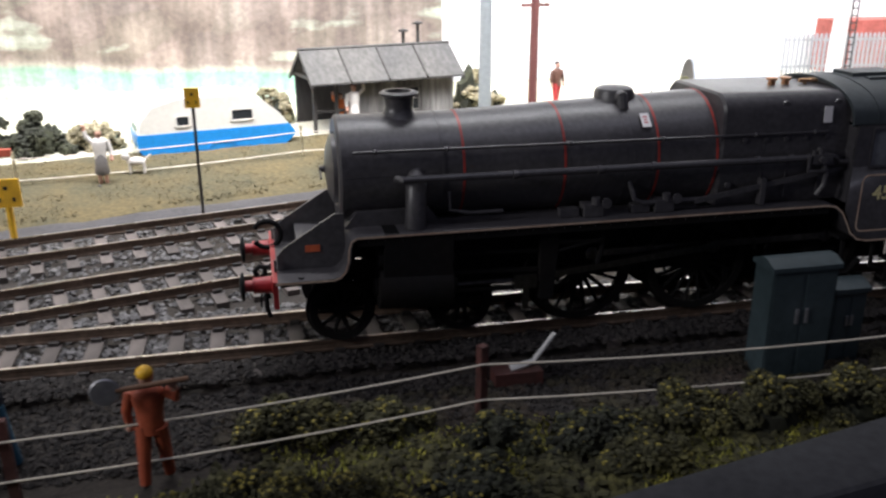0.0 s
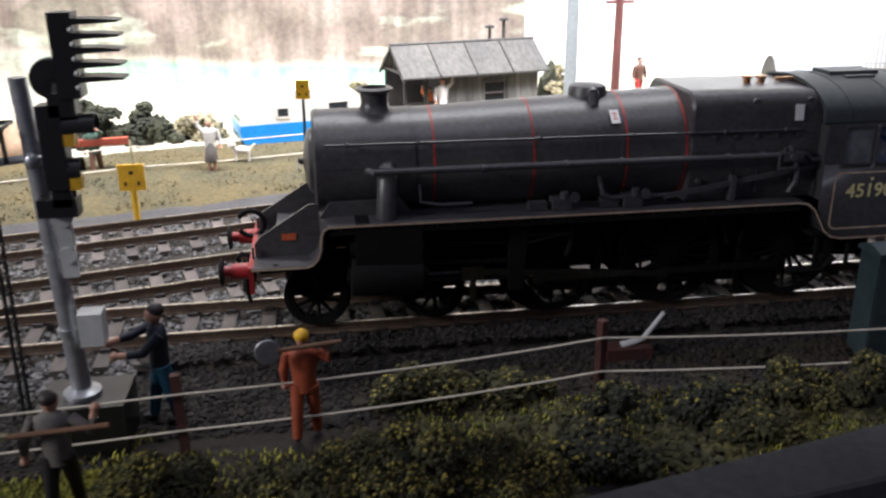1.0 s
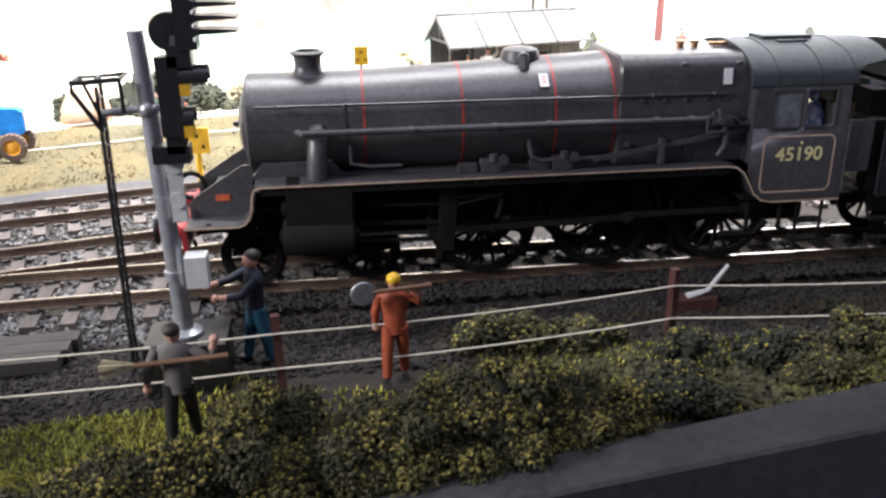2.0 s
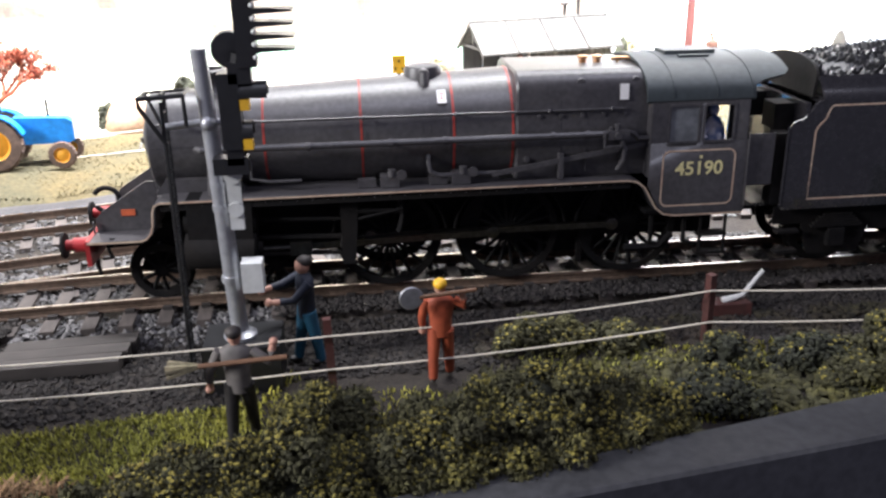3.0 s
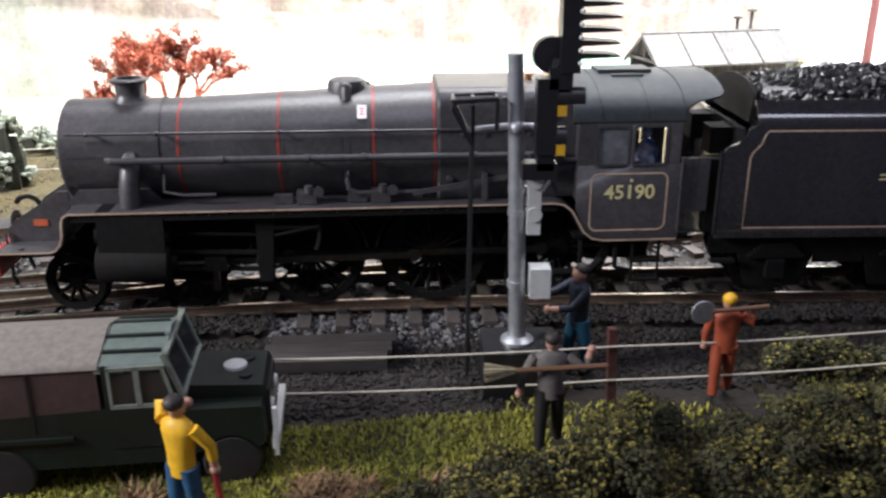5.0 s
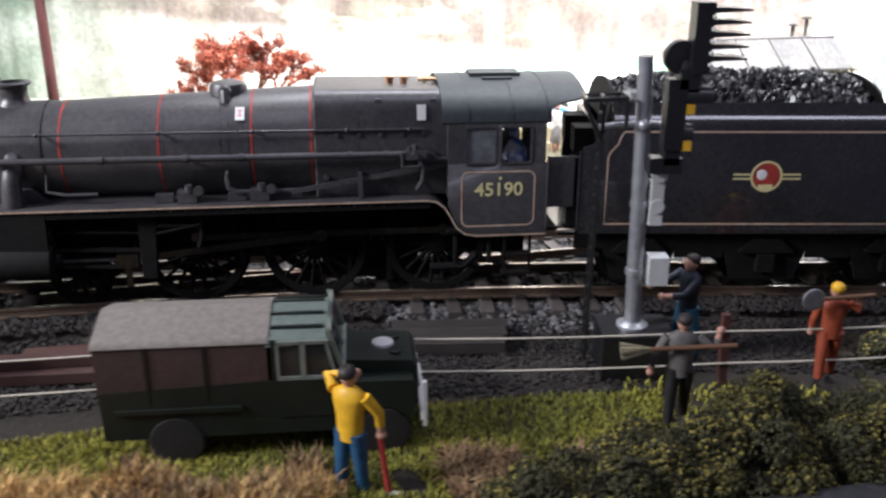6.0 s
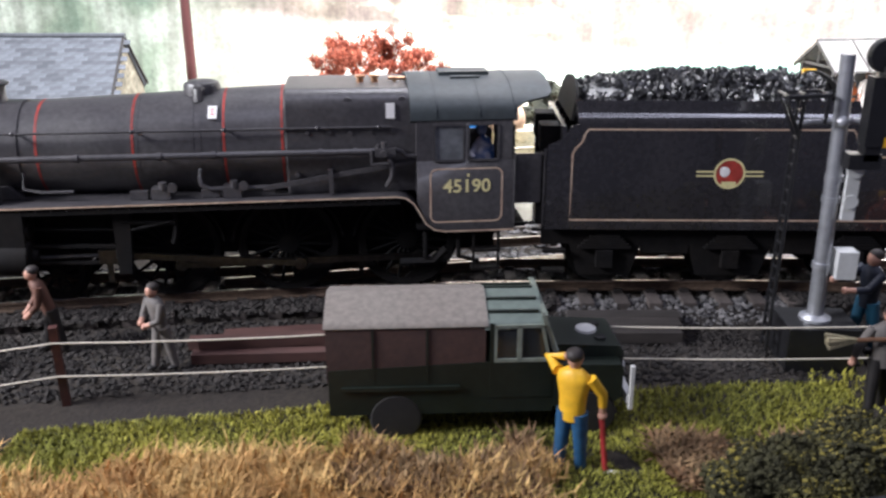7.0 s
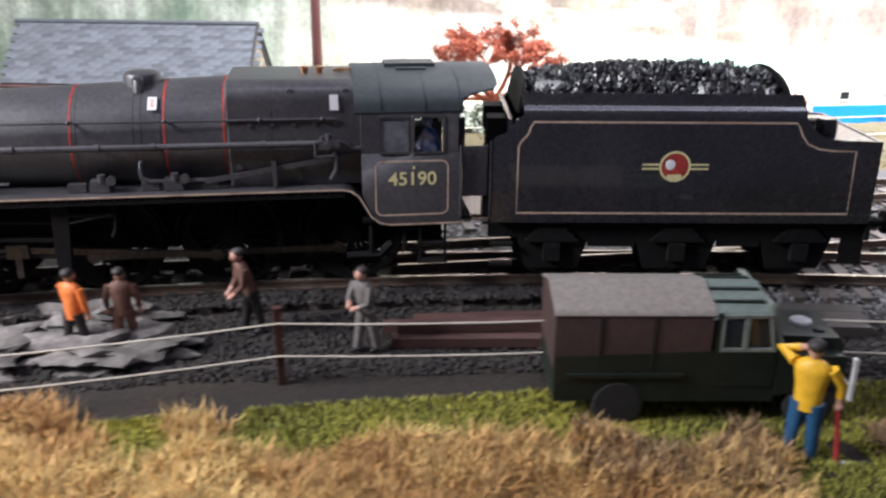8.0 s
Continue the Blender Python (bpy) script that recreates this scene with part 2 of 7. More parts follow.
# added sheet, pale so that it merges with the white behind
verts, faces = [], []
for x in range(-700, 801, 10):   # pale ground from the bank's top to the backscene
    near = siding_at(x)[0] + 84 if x < 40 else 196
    for k in range(7):
        y = near + (322 - near) * k / 6
        verts.append((x, y + (2.5 * noise.noise(Vector((x * 0.08, k, 3))) if k == 0 else 0), ground_z(x, y) + (0.6 if k == 0 else 2.2)))
for i in range(150):
    for k in range(6):
        a = i * 7 + k
        faces.append((a, a + 7, a + 8, a + 1))
soup("ground_yard", verts, faces, YARD, "structure", "added pale ground before the backscene, its colour set to blow out", "ground", smooth=True)


# ---- tracks ----
RAIL_PROFILE = [(-0.45, -2.6), (0.45, -2.6), (0.45, -2.2), (0.2, -2.0), (0.2, -0.75), (0.42, -0.6), (0.42, 0.0), (-0.42, 0.0), (-0.42, -0.6), (-0.2, -0.75), (-0.2, -2.0), (-0.45, -2.2)]


def build_track(name, path, x0, x1, label, near_first=False, skip=None):
    t = thing(name, label, "railway track", kind="structure")
    for side in (-8.25, 8.25):
        bm, top = bmesh.new(), bmesh.new()
        loops, tops = [], []
        x = x0
        while x <= x1:
            y, a = path(x)
            s, c = math.sin(radians(a)), math.cos(radians(a))
            px, py = x - s * side, y + c * side
            loops.append([(px - s * u, py + c * u, v - 0.02) for u, v in RAIL_PROFILE])
            tops.append([(px - s * u, py + c * u, v) for u, v in ((-0.40, -0.06), (0.40, -0.06), (0.36, 0.03), (-0.36, 0.03))])
            x += 6
        rings(bm, loops)
        rings(top, tops)
        rail = part("rail", bm, RAILSIDE, t)
        part("rail_head", top, RAILTOP, rail, "bright worn rail head")
    bm = bmesh.new()
    box(bm, -1.6, 1.6, -16.5, 16.5, -4.6, -2.75)
    me = mesh_from(bm, "sleeper", 0.15)
    me.materials.append(SLEEPER)
    bm = bmesh.new()
    for s in (-8.25, 8.25):
        box(bm, -1.1, 1.1, s - 1.7, s - 0.5, -2.75, -1.9)
        box(bm, -1.1, 1.1, s + 0.5, s + 1.7, -2.75, -1.9)
    ch = mesh_from(bm, "rail_chair", 0.2)
    ch.materials.append(CHAIR)
    x = x0 + 4
    while x < x1 - 4:
        if not skip or not skip(x):
            y, a = path(x)
            m = at(x + random.uniform(-0.3, 0.3), y, random.uniform(-0.1, 0.05), 0, 0, a + random.uniform(-1, 1))
            s = share("sleeper", me, t, m)
            share("rail_chair", ch, s, Matrix())
        x += 8.6
    return t


build_track("track_running_line", line_at, -620, 560, "model railway track with rusty rails on dark sleepers")
build_track("track_loop", loop_at, -236, 560, "model railway track that joins the running line at points", skip=lambda x: x < -150)
build_track("track_siding", siding_at, -560, 560, "model railway siding beside the cinder path")

# ---- capping board of the layout's edge ----
bm = bmesh.new()
loops = []
for x in range(-700, 801, 50):
    y = cap_y(x)
    lip = min(y - 6.0, -68.2 + 0.155 * x)
    loops.append([(x, y, -2.6), (x, y - 0.5, -2.2), (x, lip + 0.6, -2.2), (x, lip, -2.8), (x, lip, -120), (x, y, -120)])
rings(bm, loops)
part("baseboard_edge", bm, BOARD, None, "black painted wooden edge of the layout", sharp=25)
tagged(bpy.data.objects["baseboard_edge"], "", "board edge", "", "structure")


# ---- painted backscene, white wall, room ----
def backscene_material():
    m = bpy.data.materials.new("printed_backscene")
    m.use_nodes = True
    t = m.node_tree
    b = t.nodes["Principled BSDF"]
    b.inputs["Roughness"].default_value = 0.55
    co = t.nodes.new("ShaderNodeTexCoord")
    sep = t.nodes.new("ShaderNodeSeparateXYZ")
    t.links.new(co.outputs["Object"], sep.inputs[0])

    def tex(scale, detail=4, stretch=(1, 1, 1)):
        mp = t.nodes.new("ShaderNodeMapping")
        mp.inputs["Scale"].default_value = stretch
        t.links.new(co.outputs["Object"], mp.inputs[0])
        n = t.nodes.new("ShaderNodeTexNoise")
        n.inputs["Scale"].default_value, n.inputs["Detail"].default_value = scale, detail
        t.links.new(mp.outputs[0], n.inputs[0])
        return n.outputs[0]

    def ramp(src, stops):
        r = t.nodes.new("ShaderNodeValToRGB")
        e = r.color_ramp.elements
        e[0].position, e[0].color = stops[0][0], (*stops[0][1], 1)
        e[1].position, e[1].color = stops[-1][0], (*stops[-1][1], 1)
        for p, c in stops[1:-1]:
            k = e.new(p)
            k.color = (*c, 1)
        t.links.new(src, r.inputs[0])
        return r.outputs[0]

    def mixed(fac, a, bb, blend="MIX"):
        x = t.nodes.new("ShaderNodeMix")
        x.data_type, x.blend_type = "RGBA", blend
        if isinstance(fac, float):
            x.inputs[0].default_value = fac
        else:
            t.links.new(fac, x.inputs[0])
        t.links.new(a, x.inputs[6])
        t.links.new(bb, x.inputs[7])
        return x.outputs[2]

    # height on the sheet, waved by noise: meadow, pale lane, hedges, wooded hill
    wave = t.nodes.new("ShaderNodeMath")
    wave.operation = "MULTIPLY_ADD"
    wave.inputs[1].default_value = 0.014
    t.links.new(tex(9, 4, (1, 1, 2)), wave.inputs[0])
    t.links.new(sep.outputs[2], wave.inputs[2])
    mr = t.nodes.new("ShaderNodeMapRange")
    mr.inputs[1].default_value, mr.inputs[2].default_value = -0.030, 0.100
    slant = t.nodes.new("ShaderNodeMath")
    slant.operation = "MULTIPLY_ADD"
    slant.inputs[1].default_value = 0.08
    t.links.new(sep.outputs[0], slant.inputs[0])
    t.links.new(wave.outputs[0], slant.inputs[2])
    t.links.new(slant.outputs[0], mr.inputs[0])
    land = ramp(mr.outputs[0], [(0.0, (0.60, 0.60, 0.48)), (0.28, (0.72, 0.73, 0.64)), (0.325, (0.42, 0.64, 0.50)), (0.345, (0.68, 0.70, 0.60)), (0.36, (0.30, 0.52, 0.39)), (0.42, (0.26, 0.48, 0.36)), (0.435, (0.46, 0.43, 0.36)), (0.455, (0.29, 0.25, 0.22)), (0.75, (0.27, 0.23, 0.205)), (1.0, (0.33, 0.30, 0.27))])
    def cells(scale, stretch=(1, 1, 1)):
        mp = t.nodes.new("ShaderNodeMapping")
        mp.inputs["Scale"].default_value = stretch
        t.links.new(co.outputs["Object"], mp.inputs[0])
        v = t.nodes.new("ShaderNodeTexVoronoi")
        v.inputs["Scale"].default_value = scale
        t.links.new(mp.outputs[0], v.inputs[0])
        return v

    woods = cells(42, (1, 0.2, 1.2))
    shade = ramp(woods.outputs["Distance"], [(0.0, (1.15, 1.12, 1.08)), (0.30, (0.92, 0.9, 0.88)), (0.62, (0.60, 0.57, 0.55))])
    pick = ramp(woods.outputs["Color"], [(0.0, (0.75, 0.85, 0.72)), (0.35, (1.0, 0.95, 0.92)), (0.62, (1.0, 1.0, 1.0)), (0.74, (1.12, 1.15, 1.08)), (1.0, (0.85, 0.95, 0.85))])
    hill = t.nodes.new("ShaderNodeMapRange")
    hill.inputs[1].default_value, hill.inputs[2].default_value = 0.40, 0.47
    t.links.new(mr.outputs[0], hill.inputs[0])
    pale = ramp(tex(26, 5, (1, 1, 2.4)), [(0.55, (0, 0, 0)), (0.62, (0.16, 0.21, 0.16)), (0.72, (0.34, 0.36, 0.32))])
    wooded = mixed(0.9, mixed(0.95, land, shade, "MULTIPLY"), pick, "MULTIPLY")
    wooded = mixed(1.0, wooded, pale, "ADD")
    trees = cells(24, (1, 0.2, 1.0))
    spots = ramp(trees.outputs["Distance"], [(0.20, (0.46, 0.42, 0.34)), (0.34, (1, 1, 1))])
    some = ramp(trees.outputs["Color"], [(0.55, (1, 1, 1)), (0.60, (0, 0, 0))])
    field = mixed(0.8, land, mixed(some, spots, ramp(tex(1), [(0.0, (1, 1, 1)), (1.0, (1, 1, 1))])), "MULTIPLY")
    # the open fields turn from green to bleached hay towards the valley's end
    hay = t.nodes.new("ShaderNodeMapRange")
    hay.inputs[1].default_value, hay.inputs[2].default_value = -0.11, -0.19
    t.links.new(sep.outputs[0], hay.inputs[0])
    bleached = ramp(tex(26, 5), [(0.33, (0.25, 0.25, 0.19)), (0.48, (0.42, 0.40, 0.34)), (0.66, (0.62, 0.60, 0.54))])
    field = mixed(hay.outputs[0], field, bleached)
    out = mixed(hill.outputs[0], field, wooded)
    left = t.nodes.new("ShaderNodeMapRange")
    left.inputs[1].default_value, left.inputs[2].default_value = -0.27, -0.34
    t.links.new(sep.outputs[0], left.inputs[0])
    leafy = ramp(tex(30, 5), [(0.35, (0.10, 0.15, 0.11)), (0.5, (0.20, 0.25, 0.19)), (0.66, (0.42, 0.46, 0.40))])
    out = mixed(left.outputs[0], out, leafy)
    streaks = ramp(tex(190, 4, (1, 1, 0.07)), [(0.33, (0.66, 0.64, 0.63)), (0.66, (1.22, 1.2, 1.2))])
    out = mixed(0.8, out, streaks, "MULTIPLY")
    fine = ramp(tex(420, 4), [(0.3, (0.7, 0.7, 0.7)), (0.7, (1.25, 1.25, 1.25))])
    out = mixed(0.7, out, fine, "MULTIPLY")
    t.links.new(out, b.inputs["Base Color"])
    return m


BACKSCENE = backscene_material()
bm = bmesh.new()
loops = []
for x, y in [(-900, 140), (-760, 175), (-600, 205), (-430, 232), (-250, 252), (-60, 262), (55, 264)]:
    loops.append([(x, y, -10), (x, y, 175), (x, y + 3, 175), (x, y + 3, -10)])
rings(bm, loops)
part("backdrop_landscape", bm, BACKSCENE, None, "printed countryside backscene sheet with fields and wooded hills", sharp=60)
tagged(bpy.data.objects["backdrop_landscape"], "", "backscene", "", "structure")

bm = bmesh.new()
box(bm, -1500, 2200, 330, 350, -900, 1400)
part("wall_back", bm, WALLWHITE, None, "white painted room wall behind the layout")
tagged(bpy.data.objects["wall_back"], "", "wall", "", "structure")

# ---- the locomotive: x runs from the buffers (minus) to the cab, y=0 is its middle, z=0 the rail head ----
def rounded(x0, x1, z0, z1, r, n=5):
    out = []
    for cx, cz, a0 in ((x1 - r, z1 - r, 0), (x0 + r, z1 - r, 90), (x0 + r, z0 + r, 180), (x1 - r, z0 + r, 270)):
        for k in range(n + 1):
            a = radians(a0 + 90 * k / n)
            out.append((cx + r * math.cos(a), cz + r * math.sin(a)))
    return out


def outline(bm, poly, y, w, t, closed=True):
    """A thin raised line of width w along (x, z) points on the plane y."""
    n = len(poly)
    pts = [Vector(p) for p in poly]
    inner, outer = [], []
    for i, p in enumerate(pts):
        a = pts[(i - 1) % n] if closed or i else p
        b = pts[(i + 1) % n] if closed or i < n - 1 else p
        d = (b - a).normalized()
        nrm = Vector((-d.y, d.x)) * w / 2
        inner.append(p + nrm)
        outer.append(p - nrm)
    loops = [[(a.x, y, a.y), (a.x, y - t, a.y), (b.x, y - t, b.y), (b.x, y, b.y)] for a, b in zip(inner, outer)]
    if closed:
        loops.append(loops[0])
    rings(bm, loops, True, not closed)


def boiler_at(x):
    """Radius and centre height of the tapered boiler."""
    u = min(max((x - 2) / 58, 0), 1)
    return 11.1 + 2.1 * u, 35.3 + 0.55 * u


def wheel_mesh(r, width):
    """Rim and flange round the y axis; the outer face is at y=0, towards -y."""
    bm = bmesh.new()
    seg = 36
    prof = [(r - 1.7, 0.15), (r - 0.15, 0.0), (r, 0.2), (r, width - 0.6), (r + 0.7, width - 0.5), (r + 0.7, width), (r - 1.7, width)]
    loops = []
    for k in range(seg + 1):
        a = 2 * math.pi * k / seg
        loops.append([(p * math.cos(a), h, p * math.sin(a)) for p, h in prof])
    rings(bm, loops, True, False)
    bmesh.ops.remove_doubles(bm, verts=bm.verts, dist=0.001)
    return mesh_from(bm, "wheel")


def spoke_mesh(r, centre_r):
    bm = bmesh.new()
    tube(bm, [(centre_r * 0.7, 0.7, 0), (r - 1.2, 0.8, 0)], [0.55, 0.38], 5)
    return mesh_from(bm, "spoke")


def hub_mesh(width, centre_r):
    bm = bmesh.new()
    lathe(bm, [(0.4, -0.2), (centre_r, 0.0), (centre_r, width)], (0, 0, 0), "y", 14)
    return mesh_from(bm, "hub")


def weight_mesh(r):
    bm = bmesh.new()
    prism(bm, [((r - 1.5) * math.cos(radians(a)), (r - 1.5) * math.sin(radians(a))) for a in range(45, 136, 10)], "y", 0.25, 1.3)
    return mesh_from(bm, "balance_weight")


def put(me, material):
    me.materials.append(material)
    return me


def build_loco():
    L = thing("steam_locomotive", "black lined model steam locomotive with red buffers, running on the rails", "locomotive")
    # boiler and smokebox
    bm = bmesh.new()
    lathe(bm, [(0.2, -20.6), (7.4, -20.6), (7.8, -21.1), (10.5, -21.1), (11.2, -20.6), (11.2, -0.4), (11.2, 0.0)], (0, 0, 35.3), "x", 48)
    smoke = part("smokebox", bm, LOCO, L, "", 0, sharp=28)
    bm = bmesh.new()
    lathe(bm, [(0.3, -23.4), (1.2, -23.2), (4.5, -22.8), (7.0, -21.9), (7.3, -21.0)], (0, 0, 35.3), "x", 36)
    door = part("smokebox_door", bm, LOCO, smoke)
    bm = bmesh.new()
    tube(bm, [(-23.2, 0, 35.3), (-24.4, 0, 35.3)], 0.7, 10)
    tube(bm, [(-24.2, 0, 35.3), (-24.2, -2.6, 33.9)], 0.25, 6)
    part("dart_handle", bm, ROD, smoke)
    bm = bmesh.new()
    for k in range(34):   # rivets
        a = radians(2)
        y = -11.25 * math.cos(a)
        blob(bm, (-19.2 + k * 0.56, y, 35.9), 0.13, k, 1, 0)
    for k in range(26):
        a = radians(-62 + k * 7.2)
        blob(bm, (-19.9, -11.22 * math.cos(a), 35.3 + 11.22 * math.sin(a)), 0.13, k, 1, 0)
    part("rivets", bm, LOCO, smoke)
    bm = bmesh.new()
    loops = []
    for x in np.linspace(0.2, 60, 14):
        r, cz = boiler_at(x)
        loops.append([(x, r * math.cos(a), cz + r * math.sin(a)) for a in [2 * math.pi * k / 48 for k in range(48)]])
    rings(bm, loops)
    boiler = part("boiler", bm, LOCO, L, "tapered black boiler with red bands")

    def band(x, w, proud, material, name, lo=-60, hi=240):
        bb = bmesh.new()
        ls = []
        for k in range(41):
            a = radians(lo + (hi - lo) * k / 40)
            row = []
            for dx, pr in ((-w / 2, 0.0), (-w / 2, proud), (w / 2, proud), (w / 2, 0.0)):
                r, cz = boiler_at(x + dx) if x > 0.3 else (11.2, 35.3)
                row.append((x + dx, (r + pr) * math.cos(a), cz + (r + pr) * math.sin(a)))
            ls.append(row)
        rings(bb, ls)
        part(name, bb, material, boiler)
    band(0.05, 0.5, 0.16, LOCO, "boiler_band")
    for x in (4.3, 25.7, 46.2, 59.4):
        band(x, 0.52, 0.06, REDLINE, "red_band")
    for x in (26.7, 39.2, 40.9, 45.2):
        band(x, 0.4, 0.07, LOCO, "boiler_band")
    bm = bmesh.new()
    prism(bm, [(-20.5, 25.2), (-0.5, 25.2), (-3, 28.5), (-18, 28.5)], "y", -10.5, 10.5)
    part("smokebox_saddle", bm, LOCO, L, "", 0.4)
    # firebox
    bm = bmesh.new()
    loops = []
    for x, hw, top in ((60.0, 13.2, 49.2), (60.5, 13.5, 49.7), (90.2, 13.7, 49.5)):
        poly = []
        for k in range(9):
            a = radians(90 * k / 8)
            poly.append((hw - 4.4 + 4.4 * math.cos(a), top - 4.4 + 4.4 * math.sin(a)))
        half = [(hw - 1.2, 25.5), (hw, 33)] + poly
        full = [(y, z) for y, z in half] + [(-y, z) for y, z in half[::-1]]
        loops.append([(x, y, z) for y, z in full])
    rings(bm, loops)
    fire = part("firebox", bm, LOCO, L, "square-topped firebox casing with washout plugs", 0, sharp=25)
    bm = bmesh.new()
    for x in (70.0, 76.0, 84.0):
        box(bm, x - 0.12, x + 0.12, -13.62, -13.4, 27, 43.6)
    part("cladding_seam", bm, LOCO, fire)
    for x, y, z, r in [(q, -13.75, 40.0, 0.5) for q in (65.2, 70.2, 75.0, 79.8, 84.6)] + [(74.5, -13.05, 46.9, 1.0), (87.0, -13.05, 46.9, 1.0), (62.5, -13.4, 30.2, 0.65), (75.0, -13.4, 30.2, 0.65)]:
        bm = bmesh.new()
        lathe(bm, [(0.2, -0.2), (r, -0.15), (r * 1.15, 0.5)], (x, y, z), "y", 14)
        part("washout_plug", bm, LOCO, fire)
    # safety valves, whistle
    for x in (77.8, 81.2):
        for y in (-1.2,):
            bm = bmesh.new()
            lathe(bm, [(1.5, 0), (1.5, 0.3), (0.85, 0.4), (0.8, 1.4), (1.3, 1.6), (1.3, 2.0), (0.5, 2.2)], (x, y, 49.1), "z", 14)
            part("safety_valve", bm, COPPER, L, "worn brass safety valve")
    bm = bmesh.new()
    tube(bm, [(84.5, -1.5, 50.3), (89, -1.5, 50.3)], 0.45, 8)
    tube(bm, [(86, -1.5, 49), (86, -1.5, 50.3)], 0.4, 8)
    part("whistle", bm, COPPER, L, "brass whistle lying along the firebox")
    # chimney, dome
    bm = bmesh.new()
    lathe(bm, [(4.4, 45.1), (4.0, 45.9), (3.2, 46.8), (2.95, 47.8), (3.1, 49.4), (3.2, 49.9), (4.0, 50.3), (4.1, 50.7), (3.5, 51.0), (2.7, 51.0), (2.5, 48.0)], (-7.2, 0, 0), "z", 32)
    part("chimney", bm, LOCO, L, "flared black chimney")
    bm = bmesh.new()
    lathe(bm, [(5.6, 45.6), (4.7, 46.6), (4.4, 47.8), (4.3, 49.2), (3.9, 50.0), (3.0, 50.4), (0.4, 50.6)], (40.5, 0, 0), "z", 28)
    lathe(bm, [(0.4, -5.4), (1.2, -5.3), (1.45, -4.8), (1.45, -2.0)], (40.3, 0, 48.6), "y", 14)
    tube(bm, [(40.3, -4.9, 48.9), (40.3, -5.4, 47.6), (40.3, -5.8, 46.2)], 1.2, 10)
    part("top_feed", bm, LOCO, L, "domed top feed cover with side pipe")
    # handrails and pipes
    bm = bmesh.new()
    for s in (-1, 1):
        tube(bm, [(-18.5, s * 12.4, 41.2), (84.5, s * 14.2, 41.2)], 0.3, 8)
    rail = part("handrail", bm, LOCO, L)
    for x in (-14, 0.4, 26.2, 46.6, 67.5, 81.5):
        bm = bmesh.new()
        yy = 12.4 + (x + 18.5) * 1.8 / 103
        tube(bm, [(x, -yy, 41.2), (x, -10.0, 40.9)], 0.3, 6)
        blob(bm, (x, -yy, 41.2), 0.55, 1, 2, 0)
        part("handrail_knob", bm, LOCO, rail)
    bm = bmesh.new()
    tube(bm, [(-8.5, -11.0, 35.0), (-10.0, -13.4, 35.7), (-9.0, -14.4, 35.8), (60, -15.0, 35.8), (81, -15.2, 35.8)], 0.75, 10)
    for x in (14, 32, 44, 68, 76):
        tube(bm, [(x - 0.5, -14.9, 35.8), (x + 0.5, -14.9, 35.8)], 0.95, 10)
        tube(bm, [(x, -14.9, 35.6), (x, -12.4, 35.0)], 0.3, 6)
    part("ejector_pipe", bm, LOCO, L)
    bm = bmesh.new()
    box(bm, 80.3, 85.2, -16.4, -14.2, 34.6, 36.6)
    tube(bm, [(82.6, -15.4, 36.4), (82.6, -15.4, 38.0)], 0.75, 8)
    tube(bm, [(81.2, -15.4, 36.4), (81.2, -15.4, 37.4)], 0.5, 8)
    tube(bm, [(79.6, -16.2, 36.4), (79.6, -16.2, 33.0), (83.5, -16.2, 33.0)], 0.4, 6)
    tube(bm, [(85.0, -15.4, 36.2), (86.6, -15.4, 35.6), (87.6, -15.0, 34.4), (91.0, -15.0, 34.4)], 0.6, 8)
    tube(bm, [(83.6, -15.6, 34.6), (84.4, -15.8, 32.0), (84.2, -15.8, 29.6), (83.0, -15.4, 27.4)], 0.6, 8)
    tube(bm, [(82.4, -16.6, 35.6), (82.4, -17.4, 35.6)], 0.8, 10)
    part("ejector", bm, LOCO, L, "", 0.2)
    bm = bmesh.new()
    vs = box(bm, 54.5, 91.0, -14.6, -14.1, 26.9, 28.0)
    for v in vs:
        v.co.z += (v.co.x - 54.5) * 0.158
    box(bm, 69.6, 70.6, -15.2, -13.2, 25.8, 31.6)
    part("reversing_rod", bm, LOCO, L)
    bm = bmesh.new()
    tube(bm, [(40.3, -11.6, 31.8), (40.3, -13.6, 30.2), (40.6, -14.0, 28.6), (42.5, -14.0, 27.7), (58, -14.0, 27.7), (60, -13.6, 28.0)], 0.55, 8)
    part("feed_pipe", bm, LOCO, L)
    bm = bmesh.new()
    tube(bm, [(1, -11.4, 32), (1, -12.8, 28.5), (5, -13.2, 27.8), (12, -13.2, 27.8)], 0.4, 6)
    part("drain_pipe", bm, LOCO, L)
    for x in (31.5, 47.5):
        bm = bmesh.new()
        box(bm, x - 2.2, x + 2.0, -14.8, -11.5, 25.6, 28.2)
        box(bm, x - 7.2, x - 3.2, -14.0, -12.0, 25.6, 27.4)
        tube(bm, [(x + 0.4, -14.2, 28.0), (x + 0.4, -14.2, 29.6)], 0.9, 10)
        lathe(bm, [(0.3, -0.3), (1.1, -0.3), (1.1, 0.4)], (x + 2.6, -14.8, 28.4), "y", 12)
        part("lubricator", bm, LOCO, L, "", 0.25)
    for s in (-1, 1):
        bm = bmesh.new()
        tube(bm, [(-5.6, s * 9.6, 35.6), (-5.8, s * 11.6, 34.2), (-6.2, s * 13.0, 30.0), (-6.4, s * 13.2, 25.4)], [2.2, 2.2, 2.15, 2.3], 14)
        part("steam_pipe", bm, LOCO, L)
